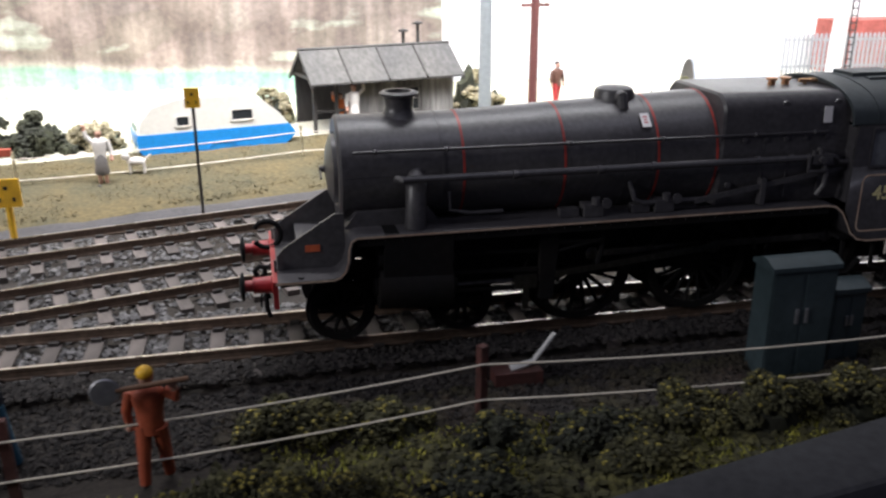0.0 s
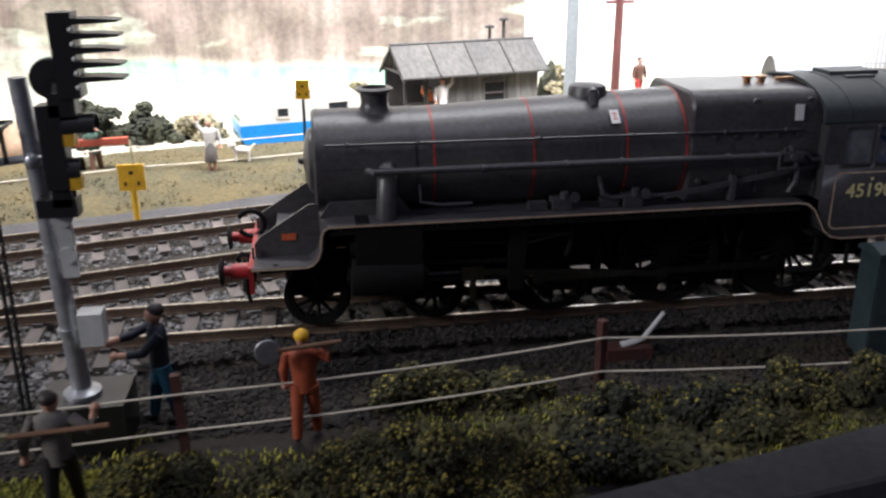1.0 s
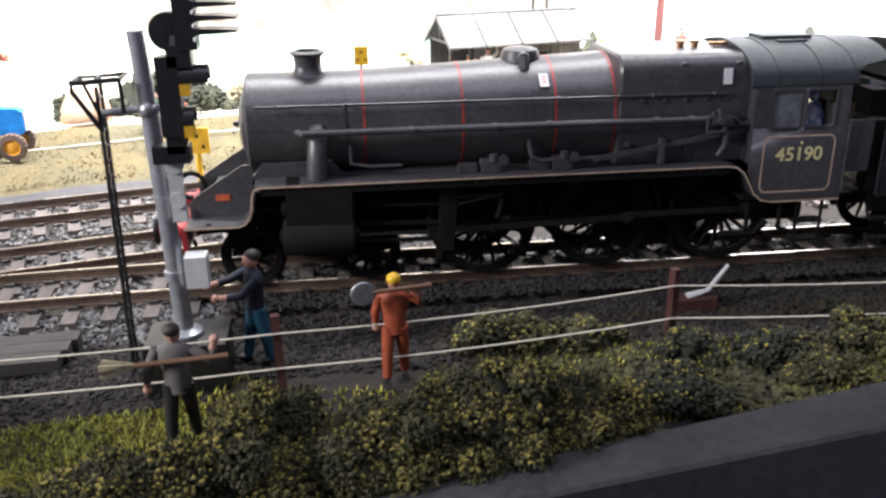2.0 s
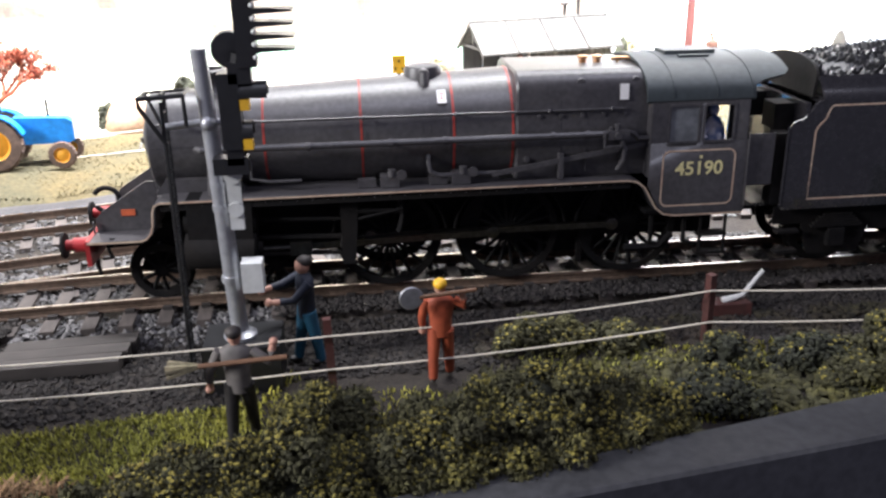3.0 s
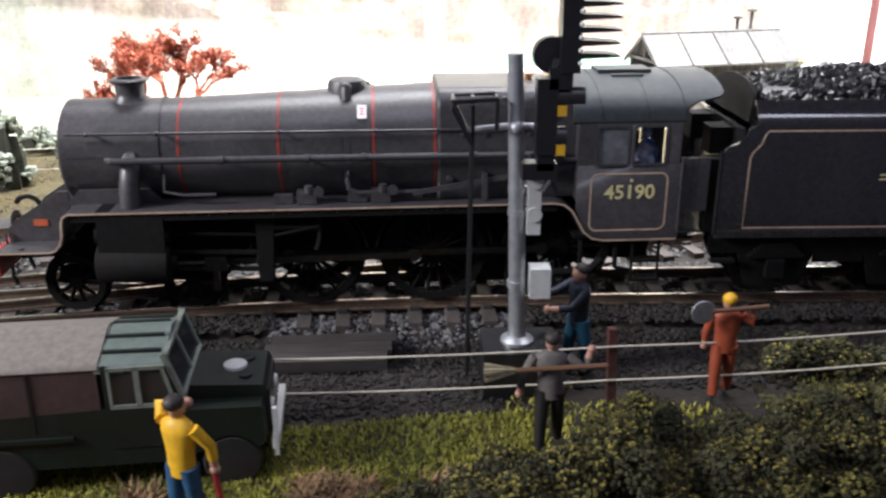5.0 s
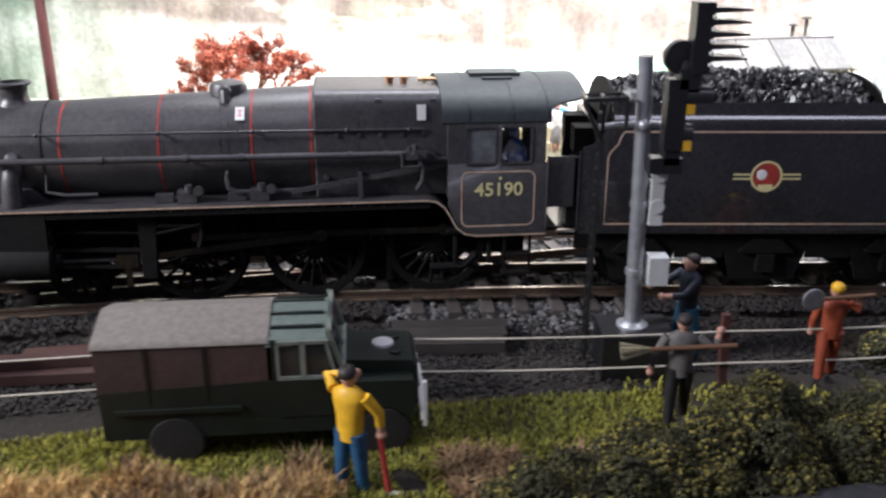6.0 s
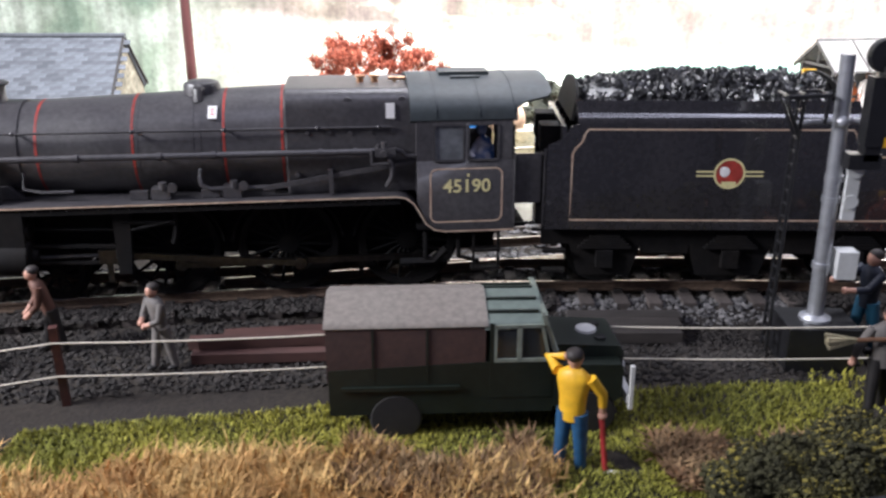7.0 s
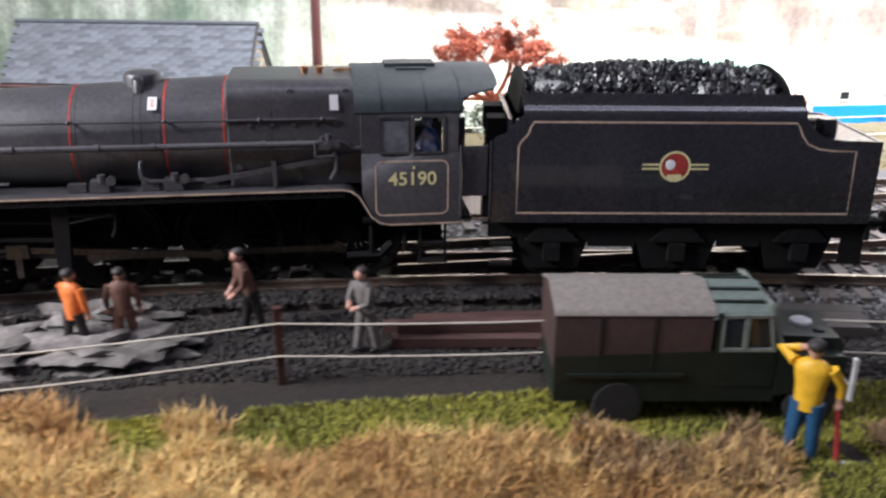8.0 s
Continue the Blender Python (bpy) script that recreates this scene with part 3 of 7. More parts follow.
    # running plate with its curved ends
    line = [(-35.0, 17.0), (-23.5, 17.0), (-22.3, 17.4), (-21.2, 18.6), (-20.6, 20.4), (-20.3, 23.4), (-19.8, 24.8), (-18.6, 25.4), (85.2, 25.4), (87.4, 25.0), (89.2, 23.6), (90.6, 21.2), (92.0, 18.6), (94.0, 17.0), (96.6, 16.5), (113.0, 16.5)]
    bm = bmesh.new()
    loops = []
    for i, (x, z) in enumerate(line):
        a, b = Vector(line[max(i - 1, 0)]), Vector(line[min(i + 1, len(line) - 1)])
        d = (b - a).normalized()
        nx, nz = d.y * 0.55, -d.x * 0.55
        loops.append([(x, -16.9, z), (x, 16.9, z), (x + nx, 16.9, z + nz), (x + nx, -16.9, z + nz)])
    rings(bm, loops)
    plate = part("running_plate", bm, LOCO, L, "", 0, sharp=50)
    for s in (-1, 1):
        bm = bmesh.new()
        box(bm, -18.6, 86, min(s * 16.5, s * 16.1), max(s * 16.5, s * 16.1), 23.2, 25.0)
        # darker than the plate: shade under its edge put into the colour
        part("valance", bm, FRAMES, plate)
    bm = bmesh.new()
    outline(bm, [(x, z - 0.28) for x, z in line], -16.9, 0.36, 0.05, False)
    part("plate_lining", bm, CREAMLINE, plate, "thin cream line on the plate's edge")
    bm = bmesh.new()
    for x in np.arange(-30, 85, 3.4):
        blob(bm, (x, -16.5, 24.2 if x > -18 else 16.2), 0.16, 1, 1, 0)
    part("rivets", bm, LOCO, plate)
    # front frames, beam, buffers
    for s in (-1, 1):
        bm = bmesh.new()
        y0 = s * 9.4
        prism(bm, [(-34.4, 17.0), (-34.4, 20.0), (-33.0, 21.6), (-22.6, 28.2), (-20.5, 28.2), (-20.5, 17.2)], "y", y0 - 0.35, y0 + 0.35)
        part("front_frame", bm, LOCO, L, "", 0.1)
    bm = bmesh.new()
    box(bm, -28.6, -25.6, -9.95, -9.75, 20.6, 22.0)
    part("lamp_plate", bm, mat("orange_plate", (0.62, 0.13, 0.05), 0.5), L, "small orange plate on the front frame")
    bm = bmesh.new()
    box(bm, -30, -22, -9, 9, 17.05, 21.0)
    part("valve_cover", bm, LOCO, L, "", 0.5)
    bm = bmesh.new()
    box(bm, -35.6, -34.6, -16.6, 16.6, 11.4, 17.1)
    beam = part("buffer_beam", bm, BUFRED, L, "red buffer beam", 0.15)
    for s in (-1, 1):
        bm = bmesh.new()
        lathe(bm, [(2.3, -34.6), (2.3, -35.4), (1.75, -35.8), (1.65, -39.4), (1.2, -39.5), (1.2, -41.0)][::-1], (0, s * 11.5, 14.8), "x", 18)
        bf = part("buffer", bm, BUFRED, L, "red buffer stock")
        bm = bmesh.new()
        lathe(bm, [(0.3, -42.2), (2.0, -42.0), (2.9, -41.7), (2.9, -41.2), (1.0, -41.0)], (0, s * 11.5, 14.8), "x", 22)
        part("buffer_head", bm, FRAMES, bf, "dark steel buffer head")
    bm = bmesh.new()
    tube(bm, [(-35.5, 0, 14.2), (-38.2, 0, 14.6), (-39.2, 0, 13.6), (-38.6, 0, 12.6)], 0.55, 8)
    for k in range(4):
        tube(bm, [(-37.6 - 0.2 * k, -0.5, 13.2 - k * 1.9), (-37.6 - 0.2 * k, 0.5, 12.2 - k * 1.9), (-37.6 - 0.2 * k, -0.5, 11.2 - k * 1.9)], 0.28, 6)
    tube(bm, [(-35.5, -5, 13), (-37, -5, 12), (-37, -5.2, 7), (-36.4, -5.2, 5.0)], 0.5, 8)
    tube(bm, [(-35.5, 5, 13), (-37, 5, 12), (-37, 5.2, 7), (-36.4, 5.2, 5.0)], 0.5, 8)
    part("screw_coupling", bm, FRAMES, L)
    bm = bmesh.new()
    ls = []
    for k in range(25):
        a = radians(-150 + 300 * k / 24)
        ls.append((-34.8 + 3.0 * math.cos(a) - 1.2, 6.5, 19.6 + 3.0 * math.sin(a)))
    tube(bm, ls, 0.6, 8)
    part("vacuum_hose", bm, FRAMES, L, "looped black hose above the beam")
    bm = bmesh.new()
    for y in (-10.5, 10.5):
        tube(bm, [(-34.8, y, 17), (-34.8, y, 19.6)], 0.3, 6)
        tube(bm, [(-30, y * 1.45, 17), (-30, y * 1.45, 17.4)], 0.6, 6)
    part("lamp_irons", bm, LOCO, L)
    # frames, cylinders
    for s in (-1, 1):
        bm = bmesh.new()
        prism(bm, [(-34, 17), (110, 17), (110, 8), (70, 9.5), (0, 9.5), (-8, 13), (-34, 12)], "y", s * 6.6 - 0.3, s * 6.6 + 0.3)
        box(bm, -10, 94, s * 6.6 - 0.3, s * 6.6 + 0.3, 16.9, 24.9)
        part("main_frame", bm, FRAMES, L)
        bm = bmesh.new()
        vs = []
        lathe(bm, [(0.4, -15.4), (2.0, -15.2), (2.1, -14.6), (4.5, -14.4), (4.7, -14.0), (4.7, 0.6), (4.4, 1.0), (2.0, 1.2), (1.6, 2.2), (0.4, 2.3)], (0, s * 13.2, 12.6), "x", 24)
        lathe(bm, [(0.4, -15.0), (2.7, -14.6), (2.8, -14.0), (2.8, 1.0), (1.0, 1.4)], (0, s * 13.0, 19.0), "x", 18)
        box(bm, -13.6, 0.4, s * 13 - 3.6, s * 13 + 3.6, 13, 25)
        turned(bm.verts, 2.2, "Y", (0, 0, 12))
        part("cylinder", bm, FRAMES, L, "", 0.15)
        # slide bars and valve gear near black: the plate's shade as colour
        bm = bmesh.new()
        for z in (14.6, 10.6):
            box(bm, 1, 21, s * 13.2 - 0.6, s * 13.2 + 0.6, z - 0.35 + 0.5, z + 0.35 + 0.5)
        turned(bm.verts, 2.2, "Y", (0, 0, 12))
        part("slide_bar", bm, FRAMES, L, "slide bars, shade put into their near-black colour")
        bm = bmesh.new()
        prism(bm, [(20, 8), (23, 8), (24, 22), (24, 25), (20, 25)], "y", s * 14 - 1.0, s * 14 + 1.0)
        tube(bm, [(22, s * 14.5, 20.5), (34, s * 14.5, 20.0)], 0.6, 6)
        tube(bm, [(2, s * 13.5, 19.2), (24, s * 13.5, 18.4)], 0.45, 8)
        tube(bm, [(20, s * 14.5, 12), (21.0, s * 14.5, 19.0)], 0.5, 6)
        arc = [(31.5 + 2.4 * math.cos(radians(a)), s * 14.2, 20.0 + 6.2 * math.sin(radians(a))) for a in range(-55, 56, 10)]
        tube(bm, arc, 0.6, 6)
        tube(bm, [(24, s * 14.8, 18.6), (34, s * 14.8, 20.6)], 0.4, 6)
        part("valve_gear", bm, FRAMES, L, "valve gear, shade put into its near-black colour")
    bm = bmesh.new()
    for y in (-5.6, 5.6):
        prism(bm, [(-27, 6), (10, 6), (9, 9.6), (-6, 10.8), (-12, 10.8), (-26, 9.6)], "y", y - 0.4, y + 0.4)
    box(bm, -12, -6, -5.6, 5.6, 7, 10)
    part("bogie_frame", bm, FRAMES, L)
    bm = bmesh.new()
    box(bm, 62, 84, -5.5, 5.5, 4.6, 12)
    box(bm, 18, 60, -5.0, 5.0, 10, 24)
    part("ashpan", bm, FRAMES, L, "", 0.3)
    for x in (40.5, 67.0, 76.5):
        bm = bmesh.new()
        box(bm, x - 0.6, x + 0.6, -9.2, -8.2, 3, 9)
        part("brake_hanger", bm, FRAMES, L)
    for x in (92, 100):
        bm = bmesh.new()
        tube(bm, [(x, -15, 16), (x, -15, 9.2), (x + 5, -14, 7.4)], 0.6, 6)
        part("injector_pipe", bm, FRAMES, L)
    bm = bmesh.new()
    tube(bm, [(86, -14.5, 8), (94, -14.5, 8), (97, -14.5, 11)], 1.0, 8)
    part("injector", bm, FRAMES, L)
    for z in (6.0, 10.6):
        bm = bmesh.new()
        box(bm, 103, 110, -16.6, -13.6, z, z + 0.6)
        part("cab_step", bm, FRAMES, L)
    for x in (103.2, 109.2):
        bm = bmesh.new()
        box(bm, x, x + 0.6, -16.4, -16.0, 6, 16.4)
        part("step_hanger", bm, FRAMES, L)
    for s in (-1, 1):   # splashers over the drivers
        for x in DRIVERS:
            bm = bmesh.new()
            ls = []
            for k in range(13):
                a = radians(8 + 164 * k / 12)
                ls.append([(x + r * math.cos(a), y, 12.2 + r * math.sin(a)) for r, y in ((13.1, s * 7.0), (13.5, s * 7.0), (13.5, s * 11.6), (13.1, s * 11.6))])
            rings(bm, ls)
            part("splasher", bm, FRAMES, L)
    # cab
    for s in (-1, 1):
        bm = bmesh.new()
        y0, y1 = sorted((s * 16.9, s * 16.5))
        side = part("cab_side", cab_side_mesh(y0, y1), LOCO, L, "cab side with two windows and running number", 0.06)
        bm = bmesh.new()
        for x0, x1 in ((94.0, 100.9), (101.9, 109.0)):
            outline(bm, rounded(x0, x1, 33.5, 41.9, 0.5, 2), s * 16.9, 0.55, 0.2 * (1 if s < 0 else -1))
        part("window_frame", bm, LOCO, side)
        bm = bmesh.new()
        box(bm, 94.1, 100.8, min(s * 16.75, s * 16.65), max(s * 16.75, s * 16.65), 33.6, 41.8)
        part("window_pane", bm, GLASSGREY, side, "dusty grey glazing")
        bm = bmesh.new()
        box(bm, 101.4, 102.1, min(s * 17.0, s * 16.75), max(s * 17.0, s * 16.75), 32.6, 42.2)
        part("window_slide", bm, mat("grey_steel", (0.35, 0.35, 0.36), 0.4, 0.6), side)
        bm = bmesh.new()
        box(bm, 113.4, 119.4, min(s * 16.4, s * 16.0), max(s * 16.4, s * 16.0), 22.5, 34.6)
        box(bm, 116.2, 116.5, min(s * 16.5, s * 16.4), max(s * 16.5, s * 16.4), 22.5, 34.6)
        part("cab_door", bm, LOCO, L, "", 0.1)
        bm = bmesh.new()
        tube(bm, [(112.9, s * 17.3, 18), (112.9, s * 17.3, 35)], 0.25, 6)
        part("cab_handrail", bm, LOCO, L)
    bm = bmesh.new()
    arcs = []
    for k in range(25):
        a = radians(-90 + 180 * k / 24)
        arcs.append((17.1 * math.sin(a), 43.0 + 8.2 * math.cos(a) ** 0.8 if abs(math.cos(a)) > 1e-6 else 43.0))
    loops = []
    for (y, z) in arcs:
        rear = 113.4 + 8.4 * min(1.0, max(0.0, (16.2 - abs(y)) / 1.6))
        k = 0.965
        loops.append([(88.6, y, z), (rear, y, z), (rear, y * k, z - 0.55), (88.6, y * k, z - 0.55)])
    rings(bm, loops)
    roof = part("cab_roof", bm, ROOF, L, "dusty dark grey curved cab roof", 0, sharp=40)
    bm = bmesh.new()
    box(bm, 96.5, 108.5, -3.6, 3.6, 50.6, 51.9)
    box(bm, 99, 106, -6.4, -4.2, 50.2, 51.2)
    part("roof_ventilator", bm, ROOF, roof, "", 0.4)
    bm = bmesh.new()
    ls = []
    for x in (94.5, 104.5, 112.5):
        rows = [(17.15 * math.sin(radians(a)), 43.05 + 8.2 * max(math.cos(radians(a)), 0.0) ** 0.8) for a in range(-88, 89, 8)]
        for (y0, z0), (y1, z1) in zip(rows, rows[1:]):
            tube(bm, [(x, y0, z0), (x, y1, z1)], 0.14, 4, False)
    part("roof_ribs", bm, ROOF, roof)
    bm = bmesh.new()
    poly = [(-16.4, 25.4), (16.4, 25.4), (16.4, 43.0)] + [(y * 0.96, z - 0.5) for y, z in arcs[::-1]] + [(-16.4, 43.0)]
    prism(bm, poly, "x", 90.0, 90.6)
    part("cab_front", bm, LOCO, L)
    bm = bmesh.new()
    box(bm, 90, 116, -16, 16, 16.6, 17.4)
    box(bm, 90.6, 97, -9, 9, 17.4, 41)
    part("cab_floor_and_backhead", bm, FRAMES, L)
    bm = bmesh.new()
    blob(bm, (106.0, -12.9, 33.4), (2.9, 1.8, 5.2), 3, 2, 0.12)
    blob(bm, (105.6, -13.0, 40.0), (1.3, 1.2, 1.6), 2, 2, 0.08)
    tube(bm, [(104.2, -13.6, 36.4), (102.9, -14.4, 34.4), (103.4, -14.8, 33.6)], 0.75, 8)
    part("crew_figure", bm, CREW, L, "small painted driver figure in blue at the cab window")
    # lining, number, labels
    bm = bmesh.new()
    outline(bm, rounded(93.1, 110.0, 18.6, 31.5, 1.6), -16.9, 0.36, 0.04)
    part("cab_lining", bm, CREAMLINE, L, "cream lined panel on the cab side")
    text("running_number", "45190", 4.4, (101.7, -16.97, 27.2), LETTER, L, "straw coloured running number", 11.2)
    bm = bmesh.new()
    box(bm, 101.7, 102.3, -16.97, -16.9, 29.6, 30.3)
    part("class_mark", bm, LETTER, L)
    for x, y, z, tilt, red in ((43.8, -9.75, 44.6, 46, True), (84.2, -14.0, 44.9, 4, False)):
        bm = bmesh.new()
        box(bm, -1.0, 1.0, -0.05, 0.05, -1.75, 1.75)
        lab = part("paper_label", bm, LABELW, L, "small white paper label stuck on", 0, 1, 35, at(x, y, z, -tilt, 0, 0))
        if not red:
            continue
        bm = bmesh.new()
        for k, w in enumerate((0.5, 0.35, 0.45)):
            box(bm, -w, w, -0.07, -0.05, 0.6 - k * 0.7, 0.95 - k * 0.7)
        part("label_print", bm, LABELR, lab)
    return L


DRIVERS = (31.0, 59.2, 88.0)
GLASSGREY = mat("dusty_grey_pane", (0.11, 0.115, 0.125), 0.3, 0, 500, 120, 0.35, 0.02, (0.19, 0.20, 0.22))
CREW = mat("painted_blue_figure", (0.03, 0.10, 0.30), 0.6, 0, 500, 300, 0.2, 0.05, (0.75, 0.72, 0.74), stop=0.54)


def cab_side_mesh(y0, y1):
    bm = bmesh.new()
    low = [(93.4, 17.4), (96.6, 16.5), (113.2, 16.5), (113.2, 33.5), (90.0, 33.5), (90.0, 23.6), (91.6, 20.0)]
    prism(bm, low, "y", y0, y1)
    box(bm, 90.0, 94.0, y0, y1, 33.5, 43.4)
    box(bm, 100.9, 101.9, y0, y1, 33.5, 41.9)
    box(bm, 109.0, 112.4, y0, y1, 33.5, 43.4)
    box(bm, 94.0, 109.0, y0, y1, 41.9, 43.4)
    bmesh.ops.remove_doubles(bm, verts=bm.verts, dist=0.0001)
    return bm


def text(name, body, size, place, material, parent, label, width):
    data = bpy.data.curves.new(name, "FONT")
    data.body, data.size, data.align_x, data.align_y = body, size * MM, "CENTER", "CENTER"
    data.extrude, data.offset = 0.00003, 0.00008
    data.materials.append(material)
    ob = new(name, data)
    ob.parent = parent
    ob.matrix_basis = at(*place, 90, 0, 0)
    bpy.context.view_layer.update()
    w = ob.dimensions.x / MM
    ob.scale = (width / w, 1, 1)
    return tagged(ob, label)


loco = build_loco()


# ---- wheels and rods, which turn ----
def wheelsets(parent, xs, r, width, spokes, hub, weight, name):
    """Pairs of spoked wheels; rims, hubs and spokes are parts of the axle that turns them."""
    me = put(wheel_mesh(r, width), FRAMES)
    spoke, centre = put(spoke_mesh(r, hub), FRAMES), put(hub_mesh(width, hub), FRAMES)
    balance = put(weight_mesh(r), FRAMES) if weight else None
    out = []
    for x in xs:
        bm = bmesh.new()
        tube(bm, [(0, -8, 0), (0, 8, 0)], 1.4, 10)
        axle = part(name, bm, FRAMES, parent)
        axle.matrix_basis = at(x, 0, r)
        for s in (-1, 1):
            m = at(0, -9.6 if s < 0 else 9.6, 0, 0, 0, 0 if s < 0 else 180)
            share("wheel_rim", me, axle, m)
            share("hub", centre, axle, m)
            for k in range(spokes):
                share("spoke", spoke, axle, m @ at(0, 0, 0, 0, 360 * k / spokes, 0))
            if balance:
                share("balance_weight", balance, axle, m)
        out.append(axle)
    return out


drivers = wheelsets(loco, DRIVERS, 12.0, 2.6, 18, 2.4, True, "driving_wheels")
bogie_wheels = wheelsets(loco, (-21.8, 4.2), 6.7, 2.4, 10, 1.5, False, "bogie_wheels")


def rod(name, x0, x1, y, parent, h=1.5):
    bm = bmesh.new()
    box(bm, x0, x1, y - 0.45, y + 0.45, -h / 2, h / 2)
    for x in {x0, x1}:
        lathe(bm, [(0.4, -0.7), (1.5, -0.6), (1.5, 0.6), (0.4, 0.7)], (x, y, 0), "y", 14)
    return part(name, bm, ROD, parent, "bright steel rod", 0.1)


coupling = rod("coupling_rod", 0, DRIVERS[2] - DRIVERS[0], -11.4, loco)
coupling_far = rod("coupling_rod", 0, DRIVERS[2] - DRIVERS[0], 11.4, loco)
main_rod = rod("connecting_rod", 0, 44.0, -13.0, loco)
bm = bmesh.new()
box(bm, -2.4, 2.4, -14.8, -12.0, -1.6, 1.6)
tube(bm, [(-20, -13.2, 0), (0, -13.2, 0)], 0.6, 8)
box(bm, -0.7, 0.7, -14.9, -14.4, -6.2, -1)
crosshead = part("crosshead", bm, ROD, loco, "bright crosshead and piston rod", 0.15)

# ---- the tender: its own pivot is 115 mm behind the smokebox joint ----
PIVOT = 115.0


def build_tender():
    T = thing("tender", "black lined model tender heaped with coal, coupled behind the locomotive", "tender")
    O = PIVOT

    def pts(rows):
        return [(x - O, z) for x, z in rows]
    outline_side = [(122.6, 16.2), (213.4, 16.2), (213.4, 36.2), (203.0, 36.6), (199.4, 37.2), (197.0, 38.8), (195.6, 41.0), (194.8, 41.8), (129.6, 41.8), (127.8, 41.0), (127.2, 39.6), (125.6, 37.8), (123.0, 36.8), (122.6, 35.8)]
    for s in (-1, 1):
        bm = bmesh.new()
        prism(bm, pts(outline_side), "y", min(s * 17.0, s * 16.4), max(s * 17.0, s * 16.4))
        side = part("tank_side", bm, TENDER, T, "smooth black lined tank side", 0.08)
        bm = bmesh.new()
        ls = []
        for x0, x1, y, z in ((129.6, 194.8, 17.0, 41.8), (129.6, 194.8, 16.9, 42.4), (129.6, 194.8, 16.65, 42.95), (129.6, 194.8, 16.25, 43.45), (129.6, 194.8, 15.8, 43.85), (129.5, 194.7, 15.5, 44.25), (129.4, 194.6, 15.3, 44.8), (129.2, 194.3, 15.05, 45.8), (129.0, 194.0, 14.8, 46.8), (129.0, 194.0, 14.3, 46.7), (129.4, 194.4, 15.3, 44.4), (129.6, 194.8, 16.3, 42.2)):
            ls.append([(x0 - O, s * y, z), (x1 - O, s * y, z)])
        vs = [[bm.verts.new(p) for p in l] for l in ls]
        n = len(vs)
        for i in range(n):
            bm.faces.new((vs[i][0], vs[i][1], vs[(i + 1) % n][1], vs[(i + 1) % n][0]))
        bm.faces.new([v[0] for v in vs])
        bm.faces.new([v[1] for v in vs[::-1]])
        part("coal_rave", bm, TENDER, side, "inward curved coal rave", 0, sharp=60)
    bm = bmesh.new()
    box(bm, 123 - O, 213 - O, -16.3, 16.3, 16.3, 17.2)
    box(bm, 194 - O, 213.2 - O, -16.4, 16.4, 35.2, 36.0)
    box(bm, 212.6 - O, 213.4 - O, -16.4, 16.4, 16.4, 36.2)
    box(bm, 130 - O, 194 - O, -16.3, 16.3, 40.5, 42.0)
    box(bm, 126 - O, 127 - O, -16.3, 16.3, 17, 41)
    part("tank", bm, TENDER, T, "", 0.1)
    for x0, x1, top in ((187.0, 193.6, 51.2), (128.0, 131.5, 50.2)):
        bm = bmesh.new()
        poly = [(-14.2, 42)] + [(-13.6 * math.cos(radians(a)), 45.0 + (top - 45) * math.sin(radians(a)) ** 0.7) for a in range(5, 176, 10)] + [(14.2, 42)]
        vs = prism(bm, poly, "x", x0 - O, x0 + 0.7 - O)
        for v in vs:
            v.co.x += (v.co.z - 42) * ((-0.25) if x0 > 150 else 0.2) + (5.0 if x0 > 150 else 0)
        part("coal_bulkhead", bm, FRAMES, T, "", 0.1)
    bm = bmesh.new()   # rear filler and dome
    lathe(bm, [(2.6, 36.0), (2.6, 39.6), (2.3, 40.2), (0.4, 40.4)], (203.0 - O, -9.0, 0), "z", 18)
    lathe(bm, [(3.2, 36.0), (3.2, 37.6), (2.6, 38.4), (0.4, 38.6)], (206.0 - O, 0, 0), "z", 18)
    part("water_filler", bm, TENDER, T)
    for y0, y1, x0, x1, z0, z1 in ((-10.5, -4.5, 121.5, 127, 34, 40.0), (4.5, 10.5, 121.5, 127, 34, 40.0), (-15.2, -11.0, 120.5, 124, 17, 34)):
        bm = bmesh.new()
        box(bm, x0 - O, x1 - O, y0, y1, z0, z1)
        # locker darkened by colour for the shade behind the cab
        part("locker", bm, FRAMES, T, "", 0.2)
    bm = bmesh.new()
    tube(bm, [(122.2 - O, -16.8, 17), (122.2 - O, -16.8, 36)], 0.35, 6)
    part("tender_handrail", bm, TENDER, T)
    bm = bmesh.new()
    box(bm, 116.5 - O, 122.5 - O, -12, 12, 15.8, 16.6)
    part("fall_plate", bm, TENDER, T)
    # lining and emblem
    bm = bmesh.new()
    outline(bm, pts([(128.5, 18.6), (128.5, 34.6), (129.0, 35.8), (130.6, 37.6), (131.2, 39.4), (131.9, 40.5), (192.6, 40.5), (193.4, 39.4), (194.2, 37.6), (195.8, 35.6), (198.6, 34.4), (202, 34.0), (207.4, 33.9), (207.7, 18.6)]), -17.0, 0.38, 0.05)
    part("tank_lining", bm, CREAMLINE, T, "cream lined panel on the tank side")
    bm = bmesh.new()
    lathe(bm, [(3.7, -17.0), (3.7, -17.05), (3.2, -17.05), (3.2, -17.0)], (165.3 - O, 0, 30.1), "y", 28)
    for x0, x1 in ((157.6, 161.6), (169.0, 173.2)):
        for z in (29.35, 30.35):
            box(bm, x0 - O, x1 - O, -17.05, -17.0, z, z + 0.42)
    em = part("emblem", bm, LETTER, T, "round crest between two gold bars")
    bm = bmesh.new()
    lathe(bm, [(0.1, -17.03), (3.2, -17.03), (3.2, -17.0)], (165.3 - O, 0, 30.1), "y", 28)
